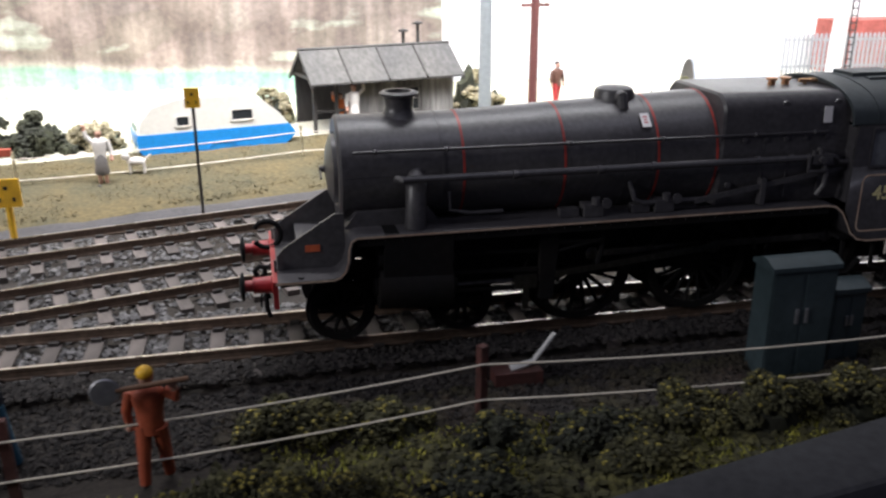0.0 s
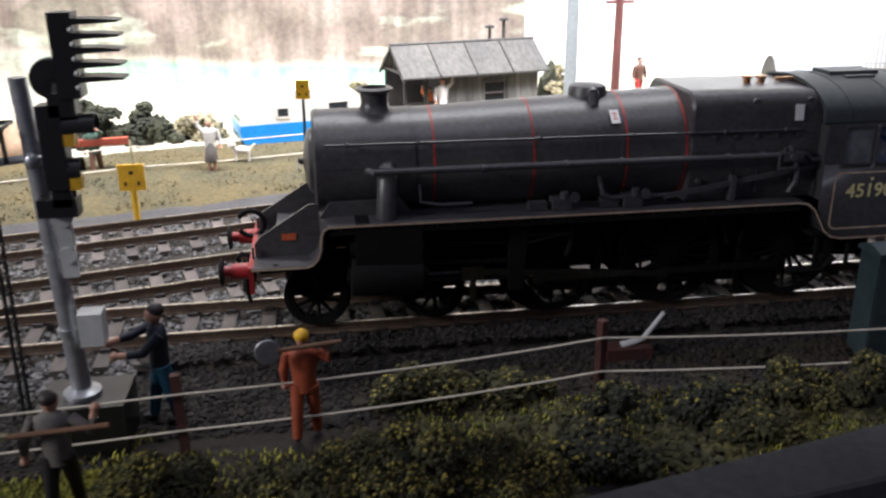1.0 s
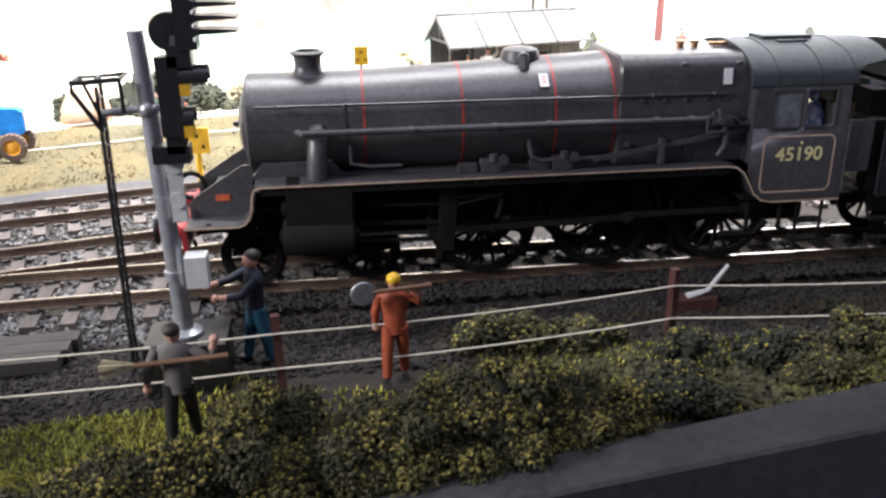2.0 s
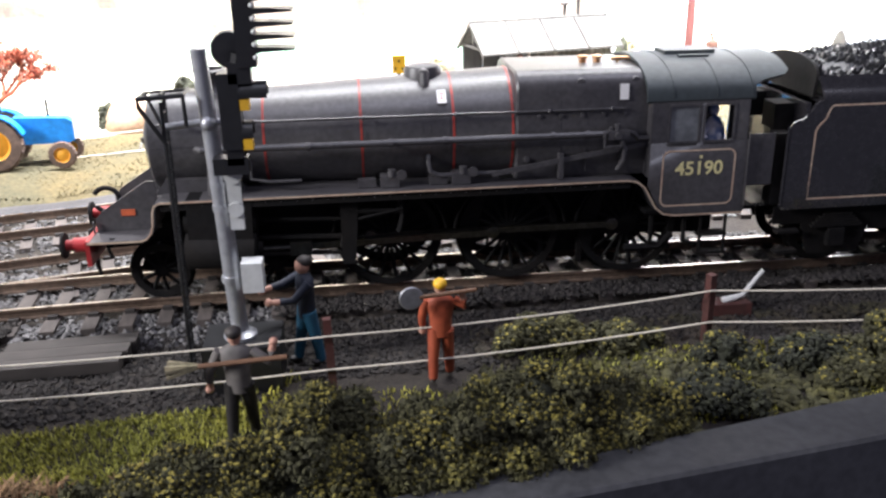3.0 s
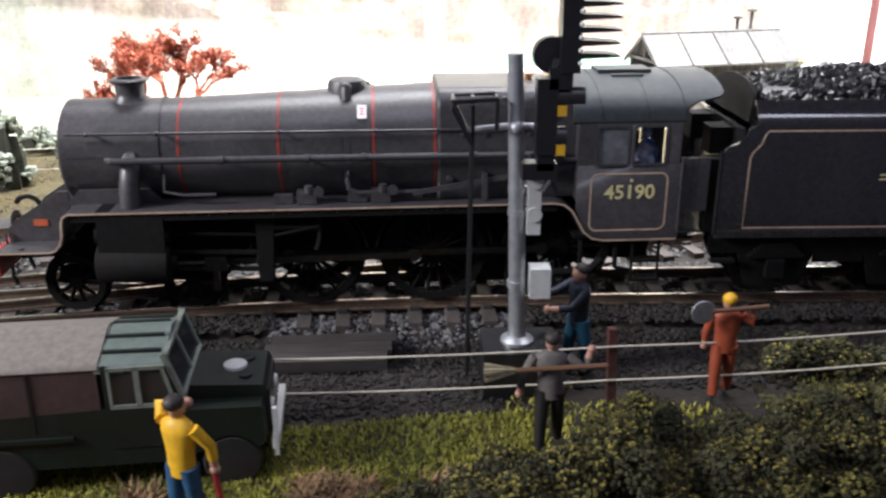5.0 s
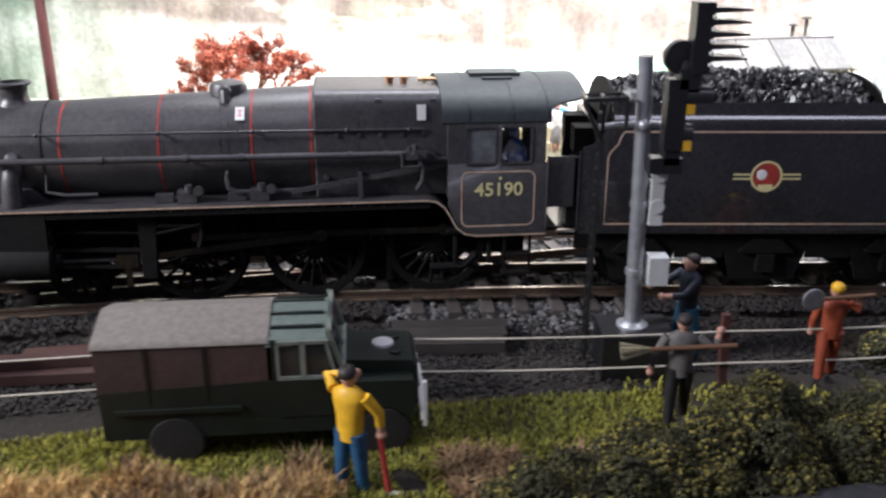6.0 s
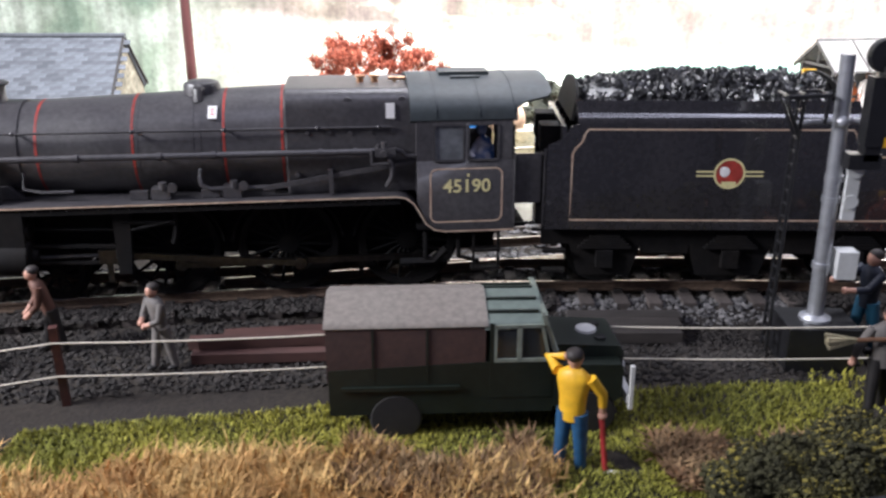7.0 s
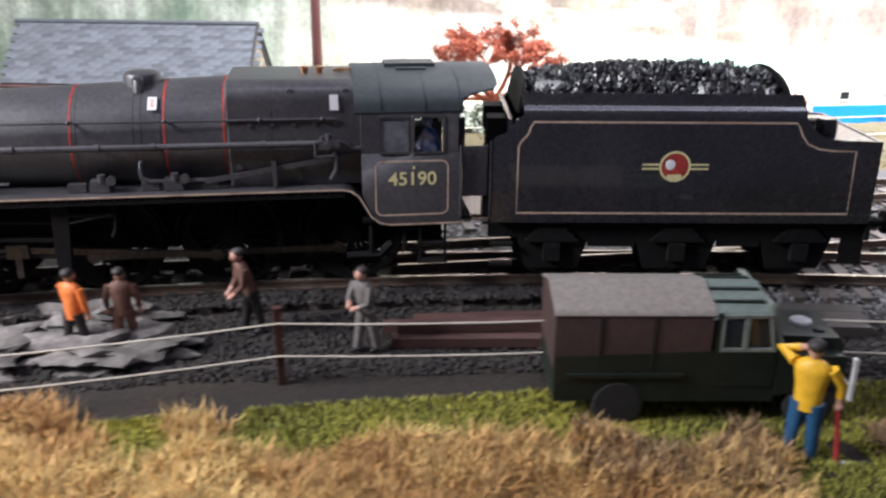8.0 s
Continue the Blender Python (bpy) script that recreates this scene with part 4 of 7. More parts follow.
    part("emblem_disc", bm, REDLINE, em, "dark red disc")
    bm = bmesh.new()
    blob(bm, (164.2 - O, -17.04, 30.5), (1.25, 0.04, 1.3), 2, 2, 0.1)
    part("emblem_lion", bm, LABELW, em, "pale patch")
    bm = bmesh.new()
    box(bm, 163.6 - O, 167.0 - O, -17.08, -17.0, 27.0, 28.2)
    part("emblem_crown", bm, LETTER, em)
    # frames, axle boxes, steps
    for s in (-1, 1):
        bm = bmesh.new()
        y0, y1 = sorted((s * 14.9, s * 14.3))
        box(bm, 122 - O, 214 - O, y0, y1, 11.8, 16.2)
        for x0, x1 in ((129, 146.5), (158, 178.0), (188.5, 206)):
            prism(bm, pts([(x0, 11.8), (x0 + 2.4, 3.8), (x1 - 2.4, 3.8), (x1, 11.8)]), "y", y0, y1)
        box(bm, 146.5 - O, 158 - O, y0, y1, 9.4, 12)
        box(bm, 178 - O, 188.5 - O, y0, y1, 9.4, 12)
        box(bm, 208.5 - O, 214 - O, y0, y1, 5, 12)
        fr = part("tender_frame", bm, FRAMES, T, "", 0.1)
        for x in TENDER_AXLES:
            bm = bmesh.new()
            box(bm, x - 2.0 - O, x + 2.0 - O, min(s * 16.6, s * 14.8), max(s * 16.6, s * 14.8), 6.2, 10.6)
            for k in range(5):
                box(bm, x - 6.4 + k * 0.7 - O, x + 6.4 - k * 0.7 - O, min(s * 16.2, s * 15.0), max(s * 16.2, s * 15.0), 11.0 + k * 0.7, 11.6 + k * 0.7)
            part("axle_box", bm, FRAMES, fr, "", 0.15)
        bm = bmesh.new()
        box(bm, 122.5 - O, 128 - O, min(s * 16.6, s * 14.5), max(s * 16.6, s * 14.5), 5, 5.7)
        box(bm, 122.5 - O, 128 - O, min(s * 16.6, s * 14.5), max(s * 16.6, s * 14.5), 10, 10.7)
        part("tender_step", bm, FRAMES, T)
        bm = bmesh.new()
        lathe(bm, [(1.7, 214.0 - O), (1.6, 218 - O), (1.1, 218.2 - O), (1.1, 219.6 - O), (2.9, 219.8 - O), (2.9, 220.2 - O), (0.3, 220.6 - O)], (0, s * 11.5, 14.8), "x", 18)
        part("rear_buffer", bm, FRAMES, T)
    bm = bmesh.new()
    box(bm, 213.4 - O, 214.4 - O, -16.4, 16.4, 11.6, 16.8)
    part("rear_beam", bm, FRAMES, T, "", 0.1)
    # coal
    rng = random.Random(5)
    bm = bmesh.new()
    for k in range(2000):
        x = rng.uniform(131.0, 190.5)
        y = rng.uniform(-13.4, 13.4)
        u = abs(y) / 13.8
        h = 44.6 + (7.0 - 2.4 * abs((x - 163) / 30) ** 2) * (1 - u ** 2.2) + 1.0 * noise.noise(Vector((x * 0.2, y * 0.25, 3)))
        r = rng.uniform(0.45, 1.25)
        made = bmesh.ops.create_icosphere(bm, subdivisions=1, radius=1.0)["verts"]
        rot = Euler((rng.uniform(0, 6), rng.uniform(0, 6), rng.uniform(0, 6))).to_matrix()
        sc = Vector((r * rng.uniform(0.7, 1.3), r * rng.uniform(0.6, 1.1), r * rng.uniform(0.5, 0.9)))
        for v in made:
            c = v.co.copy()
            c = Vector([max(-0.72, min(0.72, q)) for q in c]) * rng.uniform(0.9, 1.15)
            v.co = rot @ Vector((c.x * sc.x, c.y * sc.y, c.z * sc.z)) + Vector((x - O, y, h + rng.uniform(-1.2, 0.3)))
    coal = tagged(part("coal", bm, COAL, T, "heap of glossy broken coal", sharp=12), kind="stuff")
    bm = bmesh.new()
    prism(bm, [(-13.8, 42), (13.8, 42), (12.8, 45.0), (8, 48.2), (0, 49.6), (-8, 48.2), (-12.8, 45.0)], "x", 132 - O, 189 - O)
    part("coal_bed", bm, COAL, coal)
    return T


TENDER_AXLES = (137.5, 168.0, 198.0)
tender = build_tender()
tender_wheels = wheelsets(tender, [x - PIVOT for x in TENDER_AXLES], 8.4, 2.4, 12, 1.8, False, "tender_wheels")

# ---- colours of the small things ----
SKIN = mat("painted_skin", (0.55, 0.30, 0.22), 0.55, 0, 700, 200, 0.15, 0.03)
HAIR = mat("painted_dark_hair", (0.035, 0.028, 0.025), 0.6, 0, 700, 200, 0.2, 0.05)
ORANGE = mat("orange_overall_paint", (0.34, 0.070, 0.028), 0.6, 0, 600, 220, 0.25, 0.06, (0.30, 0.055, 0.022))
YELLOW = mat("bright_yellow_paint", (0.80, 0.46, 0.02), 0.5, 0, 600, 200, 0.12, 0.04, (0.66, 0.37, 0.02))
BLUE = mat("navy_cloth_paint", (0.013, 0.018, 0.034), 0.6, 0, 600, 200, 0.2, 0.05)
TEAL = mat("teal_cloth_paint", (0.014, 0.085, 0.15), 0.6, 0, 600, 200, 0.2, 0.05)
JEANS = mat("blue_jeans_paint", (0.02, 0.09, 0.20), 0.6, 0, 600, 200, 0.25, 0.05)
GREYCLOTH = mat("grey_coat_paint", (0.16, 0.145, 0.135), 0.7, 0, 600, 200, 0.2, 0.06, (0.11, 0.10, 0.095))
BROWNCLOTH = mat("brown_coat_paint", (0.14, 0.065, 0.045), 0.7, 0, 600, 200, 0.2, 0.06)
WHITECLOTH = mat("white_cloth_paint", (0.72, 0.68, 0.64), 0.6, 0, 600, 200, 0.1, 0.04)
GREENCLOTH = mat("green_cloth_paint", (0.06, 0.12, 0.09), 0.6, 0, 600, 200, 0.2, 0.05)
REDCLOTH = mat("red_cloth_paint", (0.45, 0.04, 0.04), 0.6, 0, 600, 200, 0.2, 0.05)
VIVID = mat("orange_vest_paint", (0.85, 0.22, 0.05), 0.55, 0, 600, 200, 0.15, 0.04)
SHOES = mat("black_shoe_paint", (0.02, 0.018, 0.018), 0.5, 0, 600, 200, 0.2, 0.03)
WOODBROWN = mat("brown_handle_wood", (0.17, 0.085, 0.045), 0.6, 0, 700, 150, 0.25, 0.06, streak=(0.2, 1, 1))
STEEL = mat("grey_tool_steel", (0.34, 0.34, 0.36), 0.45, 0.7, 700, 150, 0.2, 0.05)
POSTRED = mat("rusty_red_post", (0.085, 0.026, 0.022), 0.7, 0, 700, 160, 0.3, 0.15, (0.055, 0.022, 0.018))
WIRE = mat("pale_elastic_wire", (0.66, 0.60, 0.50), 0.6, 0, 500, 60, 0.12, 0.02)
SILVER = mat("silver_post_paint", (0.46, 0.47, 0.50), 0.38, 0.55, 600, 120, 0.15, 0.04, (0.36, 0.37, 0.40))
BLACKP = mat("black_plastic", (0.014, 0.014, 0.016), 0.4, 0, 600, 150, 0.25, 0.04)
GREYBOX = mat("pale_grey_box_paint", (0.62, 0.63, 0.63), 0.55, 0, 600, 120, 0.1, 0.04)
CABGREEN = mat("grey_green_cabinet_paint", (0.040, 0.058, 0.066), 0.5, 0, 600, 90, 0.2, 0.05, (0.026, 0.042, 0.048))
LRFRAME = mat("dull_sage_frame_paint", (0.22, 0.25, 0.21), 0.6, 0, 600, 90, 0.2, 0.04)
LRGREEN = mat("deep_bronze_green", (0.009, 0.014, 0.010), 0.45, 0, 700, 90, 0.2, 0.03, (0.013, 0.019, 0.014))
LRROOF = mat("pale_green_roof", (0.17, 0.21, 0.18), 0.5, 0, 600, 90, 0.15, 0.04, (0.14, 0.175, 0.155))
# one canvas in two colours: top painted as lit, sides as shaded
CANVAS = mat("lit_canvas_top", (0.24, 0.215, 0.19), 0.85, 0, 900, 70, 0.2, 0.2, (0.24, 0.21, 0.185))
CANVASSIDE = mat("shaded_brown_canvas", (0.055, 0.027, 0.022), 0.85, 0, 900, 70, 0.2, 0.2, (0.042, 0.023, 0.020))
TYRE = mat("black_rubber", (0.012, 0.011, 0.011), 0.8, 0, 700, 120, 0.25, 0.1, (0.022, 0.019, 0.017))
HUBGREEN = mat("green_hub_paint", (0.10, 0.20, 0.05), 0.4, 0, 600, 120, 0.15, 0.03)
WHITEP = mat("white_trim_paint", (0.72, 0.72, 0.70), 0.5, 0, 600, 120, 0.1, 0.03)
GLASSDARK = mat("dark_smoked_glazing", (0.03, 0.034, 0.038), 0.12, 0, 300, 60, 0.2, 0.0)
CARBLUE = mat("caravan_blue", (0.02, 0.26, 0.68), 0.35, 0, 600, 60, 0.1, 0.03)
CARWHITE = mat("caravan_cream", (0.76, 0.73, 0.66), 0.4, 0, 600, 60, 0.06, 0.02)
TRBLUE = mat("tractor_blue", (0.02, 0.22, 0.62), 0.4, 0, 600, 120, 0.2, 0.05)
TRORANGE = mat("tractor_orange_hub", (0.80, 0.38, 0.03), 0.5, 0, 600, 120, 0.15, 0.05)
MUD = mat("muddy_tyre", (0.14, 0.095, 0.075), 0.9, 0, 700, 120, 0.3, 0.2)
TINROOF = mat("grey_felt_roof", (0.060, 0.058, 0.056), 0.85, 0, 600, 40, 0.3, 0.15, (0.098, 0.092, 0.084), streak=(1, 0.25, 1))
PLANK = mat("silvered_weatherboard", (0.25, 0.24, 0.23), 0.8, 0, 700, 60, 0.4, 0.3, (0.13, 0.125, 0.12), streak=(1, 1, 0.12), each=0.3)
DARKWOOD = mat("dark_creosote_wood", (0.05, 0.045, 0.042), 0.8, 0, 700, 60, 0.3, 0.2, streak=(1, 1, 0.2))
SLATE = mat("blue_grey_slate", (0.095, 0.103, 0.118), 0.75, 0, 700, 50, 0.2, 0.12, (0.125, 0.135, 0.15), each=0.3)
STONEWALL = mat("buff_stone_wall", (0.42, 0.38, 0.28), 0.9, 0, 500, 150, 0.4, 0.5, (0.25, 0.23, 0.17))
POLERED = mat("red_oxide_pole", (0.15, 0.05, 0.045), 0.7, 0, 600, 100, 0.25, 0.1, streak=(1, 1, 0.1))
POLEGREY = mat("grey_plastic_pole", (0.30, 0.325, 0.335), 0.5, 0, 500, 60, 0.1, 0.03)
GALV = mat("galvanised_steel", (0.42, 0.44, 0.47), 0.5, 0.5, 600, 60, 0.15, 0.05)
TANKGREY = mat("grey_tank_sheet", (0.20, 0.215, 0.24), 0.6, 0.2, 500, 50, 0.15, 0.05, (0.16, 0.175, 0.195))
REDBRICK = mat("red_brick_paint", (0.38, 0.10, 0.08), 0.8, 0, 600, 150, 0.25, 0.2)
BARKRED = mat("rust_red_foliage", (0.42, 0.11, 0.055), 0.8, 0, 700, 80, 0.3, 0.2, (0.30, 0.075, 0.04), island=0.45)
STRAW = mat("dry_straw", (0.72, 0.50, 0.19), 0.85, 0, 500, 40, 0.2, 0.1, (0.46, 0.25, 0.09), island=0.4)
TURF = mat("yellow_green_turf", (0.40, 0.37, 0.055), 0.9, 0, 700, 30, 0.3, 0.2, (0.21, 0.22, 0.04), island=0.5)
FOAM = mat("olive_foam_foliage", (0.052, 0.050, 0.022), 0.95, 0, 900, 130, 0.35, 0.6, (0.10, 0.092, 0.026), island=0.4, stop=0.60)
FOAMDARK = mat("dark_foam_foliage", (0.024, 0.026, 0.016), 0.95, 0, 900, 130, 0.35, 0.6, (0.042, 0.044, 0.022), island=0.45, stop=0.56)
FOAMPALE = mat("grey_green_lichen", (0.34, 0.37, 0.31), 0.95, 0, 900, 130, 0.3, 0.5, (0.22, 0.25, 0.18), island=0.4)
FOAMBUFF = mat("buff_lichen", (0.30, 0.26, 0.17), 0.95, 0, 900, 130, 0.3, 0.5, (0.18, 0.16, 0.09), island=0.4)
BRACKEN = mat("dead_bracken", (0.20, 0.10, 0.05), 0.9, 0, 700, 80, 0.3, 0.3, (0.30, 0.20, 0.10), island=0.5)
STONEPALE = mat("pale_plaster_stone", (0.24, 0.215, 0.20), 0.9, 0, 500, 90, 0.4, 0.8, (0.11, 0.10, 0.09))


# ---- figures: each one plain mesh ----
def figure(label, x, y, z, rz, h, top, legs, hat, arms, lean=0.0, skirt=False, stride=0.08):
    """A painted figure facing -y. arms: for each arm the elbow and the hand, in heights, from the shoulder's side."""
    bm = bmesh.new()
    slots = [top, legs, SKIN, hat, SHOES]
    def paint(i, n0):
        bm.faces.ensure_lookup_table()
        for face in bm.faces[n0:]:
            face.material_index = i
    n = 0
    if skirt:
        lathe(bm, [(0.11, 0.20), (0.125, 0.24), (0.10, 0.45), (0.075, 0.56)], (0, 0, 0), "z", 14)
        paint(1, n)
        n = len(bm.faces)
        for s in (-1, 1):
            tube(bm, [(s * 0.05, 0, 0.0), (s * 0.05, 0, 0.24)], [0.028, 0.035], 8)
        paint(2, n)
    else:
        for s in (-1, 1):
            tube(bm, [(s * 0.075, s * stride, 0.03), (s * 0.068, s * stride * 0.5, 0.26), (s * 0.055, 0, 0.50)], [0.043, 0.052, 0.068], 9)
        paint(1, n)
    n = len(bm.faces)
    for s in (-1, 1):
        blob(bm, (s * 0.075, s * stride - 0.03, 0.022), (0.038, 0.07, 0.028), 1, 2, 0.05)
    paint(4, n)
    n = len(bm.faces)
    loops = []
    for hz, w, d in ((0.44, 0.095, 0.072), (0.52, 0.10, 0.075), (0.62, 0.105, 0.072), (0.74, 0.13, 0.078), (0.80, 0.125, 0.07), (0.835, 0.07, 0.05), (0.85, 0.035, 0.035)):
        loops.append([(w * math.cos(a), d * math.sin(a) - lean * (hz - 0.44), hz) for a in [2 * math.pi * k / 14 for k in range(14)]])
    rings(bm, loops)
    for s, (elbow, hand) in zip((-1, 1), arms):
        sh = Vector((s * 0.125, -lean * 0.34, 0.79))
        tube(bm, [sh, Vector(elbow), Vector(elbow) * 0.45 + Vector(hand) * 0.55], [0.045, 0.038, 0.033], 8)
    paint(0, n)
    n = len(bm.faces)
    for s, (elbow, hand) in zip((-1, 1), arms):
        tube(bm, [Vector(elbow) * 0.5 + Vector(hand) * 0.5, Vector(hand)], [0.029, 0.026], 8)
        blob(bm, hand, 0.036, 2, 2, 0.08)
    hx = -lean * 0.45
    blob(bm, (0, hx - 0.01, 0.915), (0.058, 0.066, 0.078), 2, 2, 0.04)
    tube(bm, [(0, hx, 0.83), (0, hx, 0.88)], 0.034, 8)
    paint(2, n)
    n = len(bm.faces)
    blob(bm, (0, hx + 0.012, 0.95), (0.066, 0.072, 0.055), 3, 2, 0.05)
    paint(3, n)
    bmesh.ops.scale(bm, vec=(h, h, h), verts=bm.verts)
    me = mesh_from(bm, "figure", 0, sharp=60)
    for m in slots:
        me.materials.append(m)
    ob = new("model_figure", me)
    ob.matrix_basis = at(x, y, z, 0, 0, rz)
    return tagged(ob, label, "model figure", "painted figures on the layout")


DOWN_L, DOWN_R = ((-0.17, 0.0, 0.62), (-0.17, -0.04, 0.46)), ((0.17, 0.0, 0.62), (0.17, -0.04, 0.46))
figure("workman figure in orange overalls and yellow helmet, tool on shoulder", -56.7, -30.5, -4.6, 172, 21.5, ORANGE, ORANGE, YELLOW, [((-0.22, 0.02, 0.74), (-0.20, 0.03, 0.86)), DOWN_R])
figure("workman figure in navy jacket and teal trousers, reaching out", -83.2, -19.5, -4.8, -70, 23.6, BLUE, TEAL, HAIR, [((-0.14, -0.16, 0.72), (-0.08, -0.36, 0.72)), ((0.12, -0.14, 0.66), (0.06, -0.34, 0.66))])
figure("workman figure in grey coat and dark cap carrying a broom", -93.3, -51.0, -2.4, 175, 21.6, GREYCLOTH, SHOES, HAIR, [((-0.26, 0.02, 0.70), (-0.30, 0.0, 0.86)), ((0.22, 0.0, 0.60), (0.24, -0.02, 0.44))])
figure("figure in yellow shirt and blue jeans wiping his face", -152.0, -65.2, -8.0, 150, 24.4, YELLOW, JEANS, HAIR, [((-0.20, -0.06, 0.66), (-0.20, -0.08, 0.48)), ((0.25, -0.10, 0.82), (0.02, -0.12, 0.88))], stride=0.03)
figure("workman figure in grey overalls leaning on his hands", -235.8, -36.0, -4.8, -40, 20.0, GREYCLOTH, GREYCLOTH, HAIR, [((-0.15, -0.10, 0.62), (-0.04, -0.20, 0.58)), ((0.15, -0.10, 0.62), (0.03, -0.20, 0.56))], lean=0.12)
figure("workman figure in brown coat stooping over his work", -263.0, -29.0, -4.6, -60, 20.5, BROWNCLOTH, SHOES, HAIR, [((-0.14, -0.12, 0.60), (-0.06, -0.24, 0.46)), ((0.14, -0.12, 0.60), (0.06, -0.24, 0.46))], lean=0.28)
figure("workman figure in bright orange vest and dark trousers", -297.0, -44.0, -4.8, 160, 20.0, VIVID, SHOES, HAIR, [DOWN_L, ((0.17, -0.06, 0.62), (0.14, -0.2, 0.5))])
figure("workman figure in dark brown clothes beside the vest man", -287.5, -41.0, -4.8, 190, 19.5, BROWNCLOTH, BROWNCLOTH, HAIR, [DOWN_L, DOWN_R])
figure("woman figure in cream blouse and grey skirt, arm raised", -90.0, 150.0, 0.0, 10, 20.0, WHITECLOTH, GREYCLOTH, FOAMBUFF, [((-0.20, 0.0, 0.88), (-0.22, 0.0, 1.06)), DOWN_R], skirt=True)
figure("woman figure in white dress waving from the hut", 4.0, 203.0, 4.0, 10, 20.0, WHITECLOTH, WHITECLOTH, BROWNCLOTH, [DOWN_L, ((0.22, 0.0, 0.88), (0.20, 0.0, 1.08))], skirt=True)
figure("small figure in red beside the waving woman", -1.5, 204.0, 4.0, 0, 16.0, VIVID, GREYCLOTH, BROWNCLOTH, [((-0.20, 0.0, 0.88), (-0.20, 0.0, 1.02)), DOWN_R])
figure("man figure in red waistcoat and dark coat", 97.5, 215.0, 9.0, 20, 20.0, BROWNCLOTH, REDCLOTH, HAIR, [DOWN_L, DOWN_R])
figure("man figure in green jacket with arm raised", -131.0, 152.0, 0.0, 10, 19.0, GREENCLOTH, BROWNCLOTH, SKIN, [DOWN_L, ((0.16, -0.08, 0.84), (0.05, -0.14, 0.94))])


def simple(name, label, category, bm, material, x=0, y=0, z=0, rz=0, bev=0.0, group=""):
    ob = part(name, bm, material, None, label, bev)
    ob.matrix_basis = at(x, y, z, 0, 0, rz)
    return tagged(ob, label, category, group)


def shovel(x, y, z, rz, tilt, length, label, blade_mat=STEEL, broom=False):
    t = thing("broom" if broom else "shovel", label, "broom" if broom else "shovel", x, y, z, rz, ry=tilt)
    bm = bmesh.new()
    tube(bm, [(-length / 2, 0, 0), (length / 2, 0, 0)], 0.45, 8)
    part("handle", bm, WOODBROWN, t)
    bm = bmesh.new()
    if broom:
        for k in range(26):
            a, b = random.uniform(-1.4, 1.4), random.uniform(-1.0, 1.0)
            tube(bm, [(-length / 2, 0, 0), (-length / 2 - 5.2, a, b)], [0.5, 0.3], 4)
    else:
        lathe(bm, [(0.3, -0.25), (2.2, -0.2), (2.4, 0.0), (2.2, 0.2), (0.3, 0.25)], (-length / 2 - 1.6, 0, 0), "y", 16)
    part("bristles" if broom else "blade", bm, FOAMBUFF if broom else blade_mat, t)
    return t


shovel(-55.4, -32.8, 14.6, 4, -3, 11, "grey steel shovel carried across the orange workman's shoulders")
shovel(-92.0, -53.2, 13.6, -6, -6, 15, "besom broom carried across the grey workman's shoulders", broom=True)
t = thing("pickaxe", "pickaxe with red handle held by the yellow-shirted figure", "tool", -145.6, -66.5, -8.2)
bm = bmesh.new()
tube(bm, [(0, 0, 0), (-1.4, 0.4, 12)], 0.5, 8)
part("handle", bm, REDCLOTH, t, "red wooden handle")
bm = bmesh.new()
blob(bm, (0.6, 0, 0.5), (2.4, 0.9, 0.7), 3, 2, 0.2)
part("head", bm, WHITEP, t, "pale metal head")


# ---- front fence: posts and two wires ----
def fence(posts, label, height, wires, material, r, base, pw=0.8):
    t = thing("wire_fence", label, "fence")
    tops = []
    for x, y, z0, z1 in posts:
        bm = bmesh.new()
        box(bm, -pw, pw, -pw, pw, z0, z1)
        p = part("post", bm, material, t, "", 0.2)
        p.matrix_basis = at(x, y, 0, random.uniform(-2, 2), random.uniform(-2, 2), random.uniform(0, 30))
    for hz in wires:
        bm = bmesh.new()
        pts = []
        for (xa, ya, _, za), (xb, yb, _, zb) in zip(posts, posts[1:]):
            for k in range(6):
                u = k / 6
                sag = -0.9 * 4 * u * (1 - u)
                pts.append((xa + (xb - xa) * u, ya + (yb - ya) * u - 1.1, za + (zb - za) * u + hz + sag))
        tube(bm, pts, r, 6)
        part("wire", bm, WIRE, t, "pale slack wire")
    return t


fence([(-430, -118, -9, 10.5), (-338, -79, -8, 10.5), (-251, -50.7, -6, 11.5), (-165, -36.5, -6, 11.2), (-78.5, -31.5, -6, 10.2), (0.3, -25.0, -6, 11.8), (88, -26, -6, 9.6), (180, -24, -6, 10)], "trackside fence of red-brown posts and two pale wires", 12, (-3.2, -10.4), POSTRED, 0.21, -5)
fence([(-260, 118, -4, 12), (-118, 150, -3, 13), (-20, 172, -2, 13.5), (90, 186, 0, 14), (230, 190, 0, 15)], "lineside fence of thin posts and two pale wires on the bank", 12, (-2.2, -9.6), FOAMBUFF, 0.24, 0, 0.4)

# ---- point lever, cabinets ----
bm = bmesh.new()
tube(bm, [(10.6, -9, -0.8), (13.4, -9, -0.2), (15.6, -8.6, 0.2), (20.0, -8.4, 6.0)], [0.9, 0.75, 0.6, 0.5], 8)
simple("point_lever", "white painted hand point lever beside the fence", "lever", bm, WHITEP, 0, 0, -1.2)
bm = bmesh.new()
box(bm, 7, 17, -11, -6.5, -6, -2.2)
simple("lever_base", "dark red block under the point lever", "lever base", bm, POSTRED, 0, 0, 0, 0, 0.4)


